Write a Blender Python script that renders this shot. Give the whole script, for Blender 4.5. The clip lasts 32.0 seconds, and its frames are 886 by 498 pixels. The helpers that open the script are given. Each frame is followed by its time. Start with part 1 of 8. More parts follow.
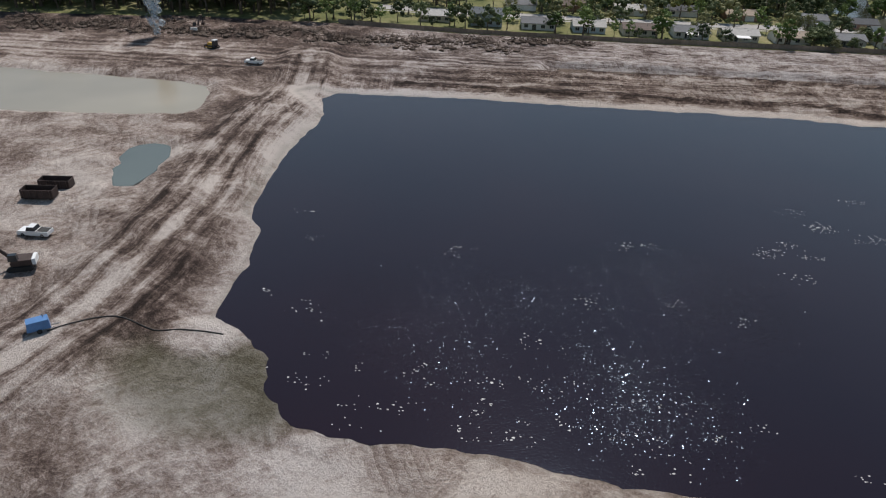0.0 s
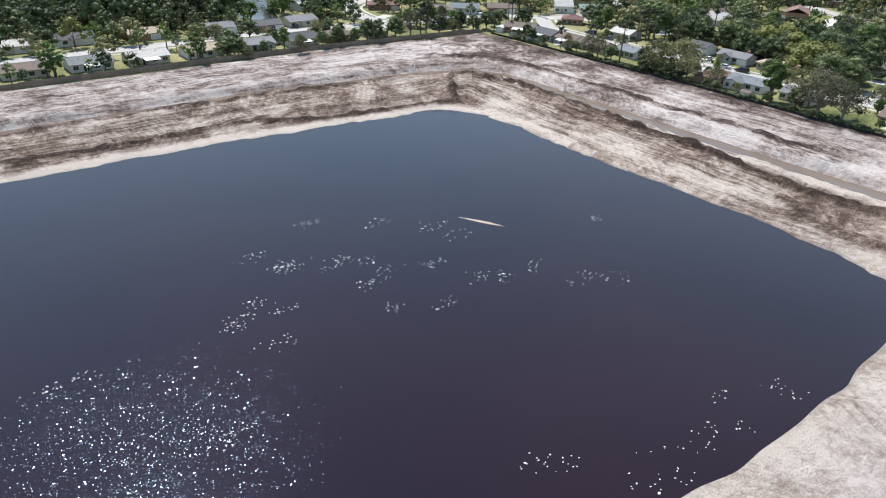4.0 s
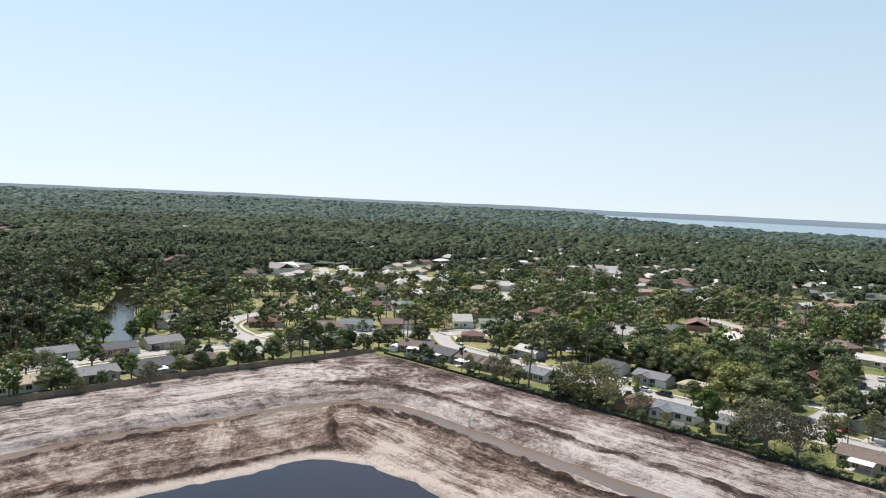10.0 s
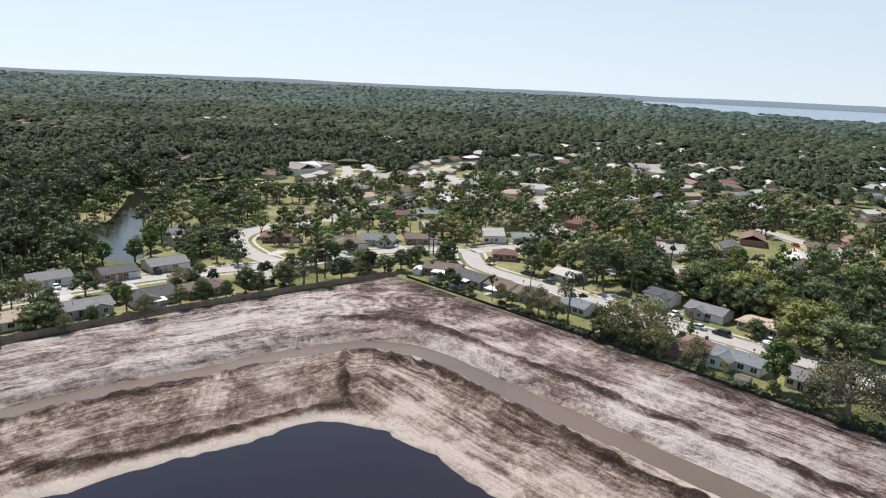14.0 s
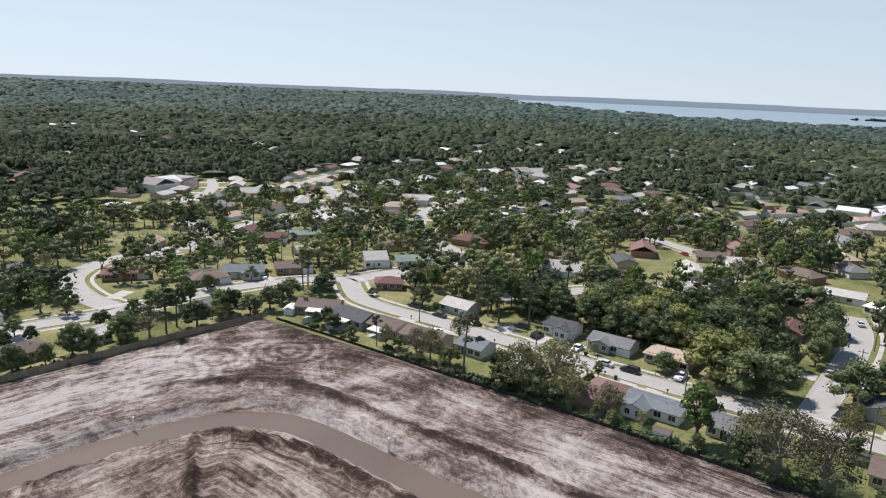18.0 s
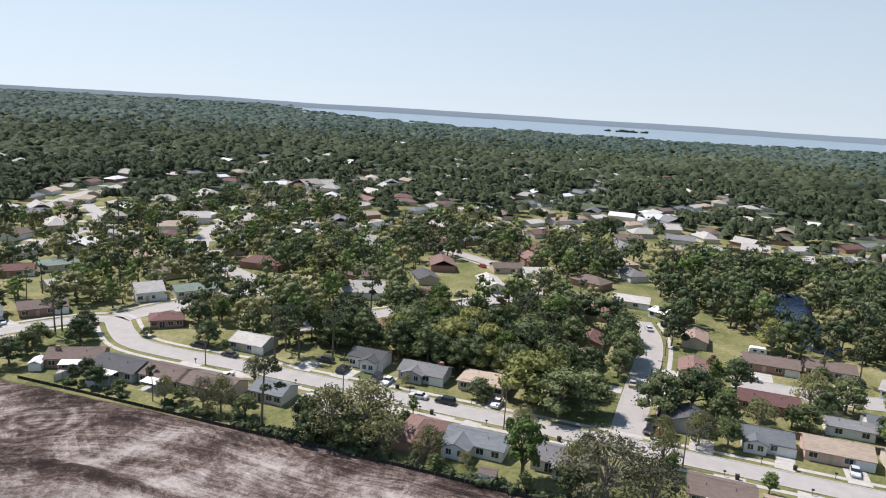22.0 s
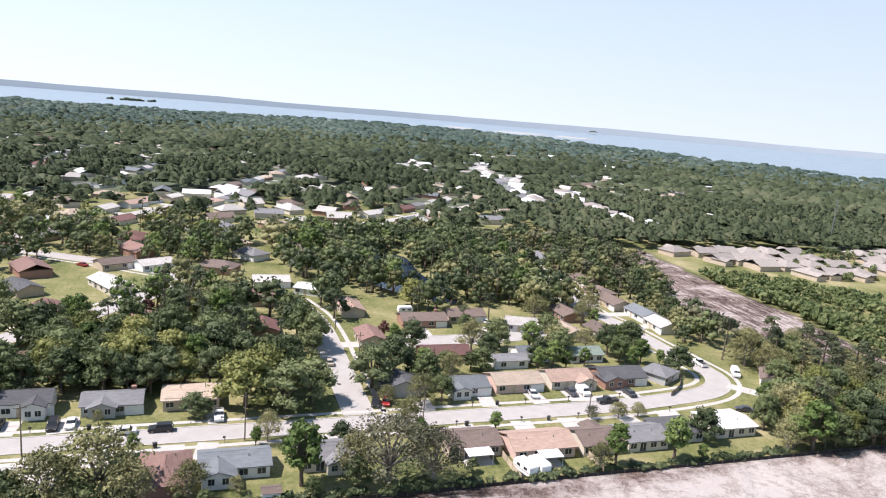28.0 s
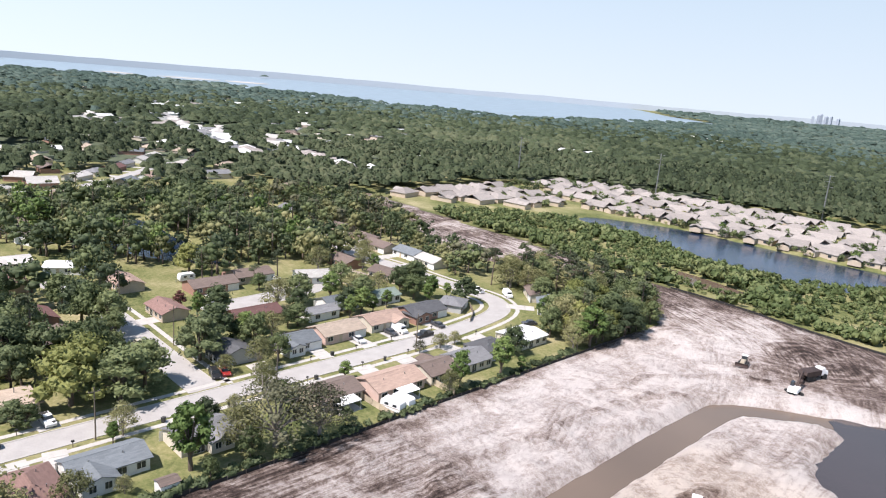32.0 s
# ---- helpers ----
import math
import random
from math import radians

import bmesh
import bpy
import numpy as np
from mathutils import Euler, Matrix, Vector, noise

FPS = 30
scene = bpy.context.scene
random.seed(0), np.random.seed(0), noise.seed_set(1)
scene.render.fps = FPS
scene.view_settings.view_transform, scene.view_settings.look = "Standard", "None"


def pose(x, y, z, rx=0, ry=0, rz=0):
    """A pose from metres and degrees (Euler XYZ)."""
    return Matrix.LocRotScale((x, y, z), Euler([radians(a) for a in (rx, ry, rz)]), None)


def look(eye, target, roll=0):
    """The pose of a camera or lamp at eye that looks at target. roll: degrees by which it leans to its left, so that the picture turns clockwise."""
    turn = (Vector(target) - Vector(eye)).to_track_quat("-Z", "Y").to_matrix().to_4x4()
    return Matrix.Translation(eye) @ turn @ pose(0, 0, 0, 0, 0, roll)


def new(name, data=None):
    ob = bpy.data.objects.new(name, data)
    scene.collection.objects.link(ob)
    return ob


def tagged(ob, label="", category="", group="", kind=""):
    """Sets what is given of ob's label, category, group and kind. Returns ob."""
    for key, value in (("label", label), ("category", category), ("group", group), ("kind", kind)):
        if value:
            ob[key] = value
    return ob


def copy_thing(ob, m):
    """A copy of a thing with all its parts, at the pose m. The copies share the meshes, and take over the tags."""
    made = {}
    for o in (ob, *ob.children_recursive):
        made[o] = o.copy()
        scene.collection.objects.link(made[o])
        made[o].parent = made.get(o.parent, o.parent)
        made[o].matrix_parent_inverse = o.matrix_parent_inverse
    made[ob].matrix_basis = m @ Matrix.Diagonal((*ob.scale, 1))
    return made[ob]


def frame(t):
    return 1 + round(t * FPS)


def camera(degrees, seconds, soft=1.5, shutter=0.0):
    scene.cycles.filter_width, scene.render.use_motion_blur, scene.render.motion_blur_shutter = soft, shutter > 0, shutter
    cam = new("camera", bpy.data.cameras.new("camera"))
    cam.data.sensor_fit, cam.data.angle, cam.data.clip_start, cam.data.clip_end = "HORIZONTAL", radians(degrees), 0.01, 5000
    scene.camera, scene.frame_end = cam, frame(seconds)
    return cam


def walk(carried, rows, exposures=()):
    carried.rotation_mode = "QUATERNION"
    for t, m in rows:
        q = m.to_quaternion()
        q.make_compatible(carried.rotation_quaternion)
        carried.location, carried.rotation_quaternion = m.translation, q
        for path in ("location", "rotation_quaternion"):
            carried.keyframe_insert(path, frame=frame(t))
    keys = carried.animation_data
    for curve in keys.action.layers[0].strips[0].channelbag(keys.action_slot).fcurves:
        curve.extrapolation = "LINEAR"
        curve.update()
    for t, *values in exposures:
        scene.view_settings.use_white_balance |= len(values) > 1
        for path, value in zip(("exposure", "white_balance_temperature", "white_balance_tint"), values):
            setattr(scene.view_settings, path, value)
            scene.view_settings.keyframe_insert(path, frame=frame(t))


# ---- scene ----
cam = camera(64.14, 32.0, soft=1.15)
# seconds, place in metres, turn in degrees
EXPOSURES = ((0.0, -0.3, 6450, 13), (1.0, -0.08, 6100, 11), (2.0, 0.12, 5950, 10), (3.0, 0.36, 6000, 10), (4.5, 0.68, 6200, 11), (7.0, 0.52, 6350, 10), (9.0, 0.46, 6500, 11), (13.0, 0.45, 6600, 15), (16.0, 0.28, 6450, 15), (20.0, 0.26, 6400, 16), (23.0, 0.48, 6450, 17), (25.0, 0.74, 6500, 20), (28.0, 0.76, 6450, 20), (32.0, 0.74, 6400, 18))
ROWS = [
    (0.0, 6.51, 3.04, 63.03, 59.64, -1.87, 3.95),
    (0.5, 8.86, 7.44, 62.7, 59.61, -1.83, -1.17),
    (1.0, 11.68, 11.77, 62.34, 59.57, -1.77, -6.16),
    (1.5, 14.42, 15.8, 61.91, 59.59, -1.72, -12.04),
    (2.0, 17.4, 19.46, 61.49, 59.58, -1.71, -17.75),
    (2.5, 20.38, 22.83, 60.94, 59.63, -1.68, -24.0),
    (3.0, 23.16, 25.98, 60.53, 59.79, -1.7, -29.77),
    (3.5, 26.09, 28.75, 60.36, 60.24, -1.74, -33.96),
    (4.0, 28.96, 31.35, 60.09, 61.85, -1.81, -38.29),
    (4.5, 31.79, 33.87, 60.02, 63.81, -1.86, -42.59),
    (6.5, 42.22, 43.03, 59.43, 75.11, -2.43, -46.66),
    (7.0, 44.83, 45.28, 59.21, 78.33, -2.54, -46.62),
    (7.5, 47.62, 47.67, 59.23, 81.44, -2.6, -46.6),
    (8.0, 50.43, 50.12, 59.21, 84.59, -2.66, -46.54),
    (8.5, 53.12, 52.59, 59.02, 85.72, -2.65, -46.38),
    (9.0, 55.87, 55.18, 58.95, 85.81, -2.64, -46.2),
    (9.5, 58.61, 57.7, 59.05, 85.86, -2.62, -45.97),
    (10.0, 61.25, 60.39, 59.19, 85.95, -2.67, -45.77),
    (10.5, 64.02, 62.88, 59.9, 85.95, -2.67, -45.52),
    (11.0, 66.72, 65.51, 60.75, 85.91, -2.65, -45.24),
    (11.5, 69.58, 68.02, 61.52, 84.88, -2.64, -44.93),
    (12.0, 72.27, 70.69, 62.38, 83.0, -2.65, -44.63),
    (12.5, 74.97, 73.37, 63.22, 81.2, -2.6, -44.28),
    (13.0, 77.66, 75.92, 64.07, 79.36, -2.59, -43.97),
    (13.5, 80.4, 78.55, 65.01, 77.44, -2.6, -43.66),
    (15.5, 91.26, 88.74, 68.06, 76.14, -2.54, -42.74),
    (16.0, 94.03, 91.07, 68.66, 76.2, -2.55, -42.87),
    (16.5, 96.84, 93.34, 69.09, 76.36, -2.46, -43.81),
    (17.0, 99.82, 95.45, 69.3, 76.57, -2.37, -46.31),
    (17.5, 102.56, 98.12, 69.41, 76.76, -2.29, -50.89),
    (18.0, 105.39, 100.69, 69.37, 76.99, -2.32, -52.9),
    (18.5, 108.31, 102.77, 69.7, 77.19, -2.11, -56.66),
    (19.0, 111.02, 104.64, 69.8, 77.35, -2.02, -60.59),
    (19.5, 113.36, 106.03, 69.76, 77.45, -2.08, -61.41),
    (20.0, 115.57, 106.78, 69.61, 77.69, -2.23, -62.24),
    (20.5, 117.21, 107.54, 69.77, 77.85, -2.56, -63.69),
    (21.0, 118.64, 108.79, 69.77, 78.11, -2.91, -65.49),
    (21.5, 119.75, 110.48, 69.63, 78.35, -3.23, -67.75),
    (22.0, 120.54, 112.51, 69.62, 78.51, -3.48, -69.94),
    (22.5, 120.9, 114.84, 69.78, 78.66, -3.72, -71.86),
    (23.0, 121.56, 117.47, 69.69, 78.85, -3.85, -74.38),
    (23.5, 121.95, 120.41, 69.7, 79.05, -4.09, -76.46),
    (24.0, 122.31, 123.68, 69.56, 79.23, -4.21, -79.76),
    (24.5, 122.44, 127.18, 69.67, 79.3, -4.28, -83.44),
    (25.0, 122.57, 130.96, 69.66, 79.26, -4.38, -87.25),
    (25.5, 122.74, 134.93, 69.51, 79.27, -4.46, -90.92),
    (27.5, 124.64, 151.27, 69.49, 79.1, -4.73, -104.53),
    (28.0, 125.48, 155.26, 69.44, 78.89, -4.74, -108.41),
    (28.5, 126.59, 159.32, 69.51, 78.61, -4.72, -112.18),
    (29.0, 127.66, 163.46, 69.5, 78.38, -4.68, -115.8),
    (29.5, 128.96, 167.62, 69.44, 78.11, -4.67, -119.24),
    (30.0, 130.37, 171.77, 69.45, 77.85, -4.67, -122.7),
    (30.5, 132.14, 175.9, 69.49, 77.52, -4.72, -125.94),
    (31.0, 134.03, 179.66, 69.42, 77.26, -4.72, -129.34),
    (31.5, 136.2, 183.74, 69.36, 76.98, -4.72, -132.23),
    (32.0, 138.35, 187.62, 69.32, 76.71, -4.74, -134.55),
]
walk(cam, [(t, pose(x, y, z, rx, ry, rz)) for t, x, y, z, rx, ry, rz in ROWS], EXPOSURES)

# ---- world, sun and sky ----
SUN_ELEVATION, SUN_BEARING = 57.0, 9.0
world = bpy.data.worlds.new("sky")
scene.world = world
world.use_nodes = True
_n = world.node_tree.nodes
_n.clear()
_sky = _n.new("ShaderNodeTexSky")
_sky.sky_type, _sky.sun_disc = "NISHITA", False
_sky.sun_elevation, _sky.sun_rotation = radians(SUN_ELEVATION), radians(SUN_BEARING)
_sky.air_density, _sky.dust_density, _sky.ozone_density = 1.0, 0.2, 2.6
# hazy spring sky: low elevations take the tone of the sky a little higher up, whitened by haze
_tc = _n.new("ShaderNodeTexCoord")
_sx = _n.new("ShaderNodeSeparateXYZ")
_cx = _n.new("ShaderNodeCombineXYZ")
_zz = _n.new("ShaderNodeMath")
_zz.operation = "MULTIPLY_ADD"
_zz.inputs[1].default_value, _zz.inputs[2].default_value = 0.8, 0.2
_rp = _n.new("ShaderNodeValToRGB")
_rp.color_ramp.elements.new(0.2)
for _k, (_p, _v) in enumerate(((0.0, 0.9), (0.3, 0.7), (0.78, 0.12))):
    _rp.color_ramp.elements[_k].position, _rp.color_ramp.elements[_k].color = _p, (_v, _v, _v, 1)
_hz = _n.new("ShaderNodeMix")
_hz.data_type = "RGBA"
_hc = _n.new("ShaderNodeMix")
_hc.data_type, _hc.clamp_factor = "RGBA", True
_hc.inputs[6].default_value, _hc.inputs[7].default_value = (6.2, 7.05, 7.25, 1), (4.6, 6.25, 7.3, 1)
_hs = _n.new("ShaderNodeMath")
_hs.operation, _hs.use_clamp = "MULTIPLY", True
_hs.inputs[1].default_value = 3.2
_bg = _n.new("ShaderNodeBackground")
# brighter towards the sun's side of the sky
_bs = _n.new("ShaderNodeMath")
_bs.operation = "MULTIPLY_ADD"
_bs.inputs[1].default_value, _bs.inputs[2].default_value = 0.012, 0.094
_out = _n.new("ShaderNodeOutputWorld")
_l = world.node_tree.links
_l.new(_tc.outputs["Generated"], _sx.inputs[0])
_l.new(_sx.outputs[2], _zz.inputs[0])
_l.new(_sx.outputs[2], _rp.inputs[0])
for _k in (0, 1):
    _l.new(_sx.outputs[_k], _cx.inputs[_k])
_l.new(_zz.outputs[0], _cx.inputs[2])
_l.new(_cx.outputs[0], _sky.inputs[0])
_l.new(_rp.outputs[0], _hz.inputs[0])
_l.new(_sx.outputs[2], _hs.inputs[0])
_l.new(_hs.outputs[0], _hc.inputs[0])
_l.new(_hc.outputs[2], _hz.inputs[7])
_tn = _n.new("ShaderNodeMix")
_tn.data_type, _tn.blend_type = "RGBA", "MULTIPLY"
_tn.inputs[0].default_value, _tn.inputs[7].default_value = 1.0, (0.63, 0.86, 0.95, 1)
_l.new(_sky.outputs[0], _tn.inputs[6])
_l.new(_tn.outputs[2], _hz.inputs[6])
_l.new(_hz.outputs[2], _bg.inputs[0])
_l.new(_sx.outputs[1], _bs.inputs[0])
_l.new(_bs.outputs[0], _bg.inputs["Strength"])
_l.new(_bg.outputs[0], _out.inputs[0])
sun = new("sun", bpy.data.lights.new("sun", "SUN"))
sun.data.energy, sun.data.angle, sun.data.color = 5.0, radians(0.53), (1.0, 0.95, 0.88)
_e, _b = radians(SUN_ELEVATION), radians(SUN_BEARING)
sun.matrix_world = look((math.sin(_b) * math.cos(_e) * 500, math.cos(_b) * math.cos(_e) * 500, math.sin(_e) * 500), (0, 0, 0))


# ---- materials ----
def nodes_of(name):
    m = bpy.data.materials.new(name)
    m.use_nodes = True
    nt = m.node_tree
    bsdf = nt.nodes["Principled BSDF"]
    return m, nt, bsdf


def link(nt, a, b):
    nt.links.new(a, b)


def noise_node(nt, scale, detail=4.0, rough=0.55, vec=None, dist=0.0):
    n = nt.nodes.new("ShaderNodeTexNoise")
    n.inputs["Scale"].default_value, n.inputs["Detail"].default_value = scale, detail
    n.inputs["Roughness"].default_value, n.inputs["Distortion"].default_value = rough, dist
    if vec is not None:
        link(nt, vec, n.inputs["Vector"])
    return n


def ramp(nt, fac, stops):
    r = nt.nodes.new("ShaderNodeValToRGB")
    r.color_ramp.elements[0].position, r.color_ramp.elements[1].position = stops[0][0], stops[-1][0]
    for p, _ in stops[1:-1]:
        r.color_ramp.elements.new(p)
    for e, (_, c) in zip(r.color_ramp.elements, stops):
        e.color = (*c, 1) if len(c) == 3 else c
    link(nt, fac, r.inputs[0])
    return r.outputs[0]


def mixc(nt, fac, a, b, mode="MIX"):
    m = nt.nodes.new("ShaderNodeMix")
    m.data_type, m.blend_type = "RGBA", mode
    for sock, v in ((m.inputs[0], fac), (m.inputs[6], a), (m.inputs[7], b)):
        if isinstance(v, (int, float)):
            sock.default_value = v
        elif isinstance(v, tuple):
            sock.default_value = (*v, 1)
        else:
            link(nt, v, sock)
    return m.outputs[2]


def mathn(nt, op, a, b=0.0, clamp=False):
    m = nt.nodes.new("ShaderNodeMath")
    m.operation, m.use_clamp = op, clamp
    for sock, v in ((m.inputs[0], a), (m.inputs[1], b)):
        if isinstance(v, (int, float)):
            sock.default_value = v
        else:
            link(nt, v, sock)
    return m.outputs[0]


def coords(nt, scale=(1, 1, 1), rot=0.0, world_space=False):
    """Object or world-space coordinates, stretched."""
    mp = nt.nodes.new("ShaderNodeMapping")
    mp.inputs["Scale"].default_value = scale
    mp.inputs["Rotation"].default_value = (0, 0, radians(rot))
    if world_space:
        g = nt.nodes.new("ShaderNodeNewGeometry")
        link(nt, g.outputs["Position"], mp.inputs["Vector"])
    else:
        t = nt.nodes.new("ShaderNodeTexCoord")
        link(nt, t.outputs["Object"], mp.inputs["Vector"])
    return mp.outputs[0]


def bump(nt, bsdf, height, strength=0.4, distance=0.1):
    b = nt.nodes.new("ShaderNodeBump")
    b.inputs["Strength"].default_value, b.inputs["Distance"].default_value = strength, distance
    link(nt, height, b.inputs["Height"])
    link(nt, b.outputs[0], bsdf.inputs["Normal"])


def plain(name, color, rough=0.7, metal=0.0, var=0.25, scale=0.8, bumps=0.15, rand=0.0):
    """A painted, cast or weathered surface: base colour with stains at two scales."""
    m, nt, s = nodes_of(name)
    v = coords(nt, world_space=True)
    big, small = noise_node(nt, scale, 5, 0.6, v), noise_node(nt, scale * 9, 4, 0.6, v)
    dark = tuple(c * (1 - var) for c in color)
    lite = tuple(min(1, c * (1 + var * 0.6)) for c in color)
    c = ramp(nt, big.outputs[0], [(0.3, dark), (0.7, lite)])
    c = mixc(nt, 0.35, c, ramp(nt, small.outputs[0], [(0.3, dark), (0.7, lite)]))
    if rand:
        oi = nt.nodes.new("ShaderNodeObjectInfo")
        k = mathn(nt, "MULTIPLY_ADD", oi.outputs["Random"], rand)
        k.node.inputs[2].default_value = 1 - rand / 2
        c = mixc(nt, 1.0, c, k, "MULTIPLY")
    link(nt, c, s.inputs["Base Color"])
    s.inputs["Roughness"].default_value, s.inputs["Metallic"].default_value = rough, metal
    if bumps:
        bump(nt, s, small.outputs[0], bumps, 0.05)
    return m


def shingle(name, color, rough=0.9):
    """Asphalt shingles: rows of tabs with streaks and patched tone."""
    m, nt, s = nodes_of(name)
    v = coords(nt)
    br = nt.nodes.new("ShaderNodeTexBrick")
    link(nt, v, br.inputs["Vector"])
    br.inputs["Scale"].default_value = 1.0
    br.inputs["Brick Width"].default_value, br.inputs["Row Height"].default_value = 0.9, 0.3
    br.inputs["Mortar Size"].default_value = 0.015
    dk, lt = tuple(c * 0.72 for c in color), tuple(min(1, c * 1.18) for c in color)
    br.inputs["Color1"].default_value, br.inputs["Color2"].default_value = (*dk, 1), (*lt, 1)
    br.inputs["Mortar"].default_value = (*[c * 0.55 for c in color], 1)
    st = noise_node(nt, 0.45, 5, 0.65, coords(nt, (0.5, 2.2, 1)))
    c = mixc(nt, 0.5, br.outputs[0], ramp(nt, st.outputs[0], [(0.3, dk), (0.72, lt)]))
    oi = nt.nodes.new("ShaderNodeObjectInfo")
    k = mathn(nt, "MULTIPLY_ADD", oi.outputs["Random"], 0.3)
    k.node.inputs[2].default_value = 0.85
    c = mixc(nt, 1.0, c, k, "MULTIPLY")
    link(nt, c, s.inputs["Base Color"])
    s.inputs["Roughness"].default_value = rough
    bump(nt, s, br.outputs["Fac"], 0.3, 0.02)
    return m


def leafy(name, dark, mid, lite, island=False, trans=0.2):
    """Foliage: tone varies from tree to tree, between clumps and leaf by leaf."""
    m, nt, s = nodes_of(name)
    v = coords(nt, world_space=True)
    n1, n2 = noise_node(nt, 0.22, 3, 0.5, v), noise_node(nt, 2.6, 3, 0.6, v)
    f = mathn(nt, "MULTIPLY_ADD", n2.outputs[0], 0.45)
    f.node.inputs[2].default_value = 0.02
    f2 = mathn(nt, "MULTIPLY_ADD", n1.outputs[0], 0.35)
    link(nt, f, f2.node.inputs[2])
    if island:
        g = nt.nodes.new("ShaderNodeAttribute")
        g.attribute_name = "tint"
        rnd = g.outputs["Fac"]
    else:
        oi = nt.nodes.new("ShaderNodeObjectInfo")
        rnd = oi.outputs["Random"]
    f3 = mathn(nt, "MULTIPLY_ADD", rnd, 0.42)
    link(nt, f2, f3.node.inputs[2])
    c = ramp(nt, f3, [(0.32, dark), (0.6, mid), (0.95, lite)])
    link(nt, c, s.inputs["Base Color"])
    s.inputs["Roughness"].default_value = 0.65
    s.inputs["Specular IOR Level"].default_value = 0.2 if trans else 0.04
    if not trans:
        bump(nt, s, noise_node(nt, 0.6, 5, 0.7, v).outputs[0], 1.0, 1.3)
    if trans:
        tr = nt.nodes.new("ShaderNodeBsdfTranslucent")
        link(nt, c, tr.inputs[0])
        mx = nt.nodes.new("ShaderNodeMixShader")
        mx.inputs[0].default_value = trans
        link(nt, s.outputs[0], mx.inputs[1])
        link(nt, tr.outputs[0], mx.inputs[2])
        link(nt, mx.outputs[0], nt.nodes["Material Output"].inputs[0])
    return m


def water(name, color, rough=0.06, wave=0.5, scale=1.4, strength=0.25, ior=1.45, tint=(1, 1, 1)):
    m, nt, s = nodes_of(name)
    v = coords(nt, world_space=True)
    murk = noise_node(nt, 0.02, 3, 0.5, v)
    c = ramp(nt, murk.outputs[0], [(0.3, tuple(k * 0.8 for k in color)), (0.7, tuple(k * 1.2 for k in color))])
    link(nt, c, s.inputs["Base Color"])
    s.inputs["Roughness"].default_value, s.inputs["IOR"].default_value = rough, ior
    s.inputs["Specular Tint"].default_value = (*tint, 1)
    w1 = noise_node(nt, scale, 1.0, 0.5, coords(nt, (1, 1.4, 1), 20, True))
    gust = noise_node(nt, 0.035, 3, 0.6, v)
    h = mathn(nt, "MULTIPLY", w1.outputs[0], ramp(nt, gust.outputs[0], [(0.36, (0.45, 0.45, 0.45)), (0.6, (1, 1, 1))]))
    bump(nt, s, h, strength, wave)
    return m


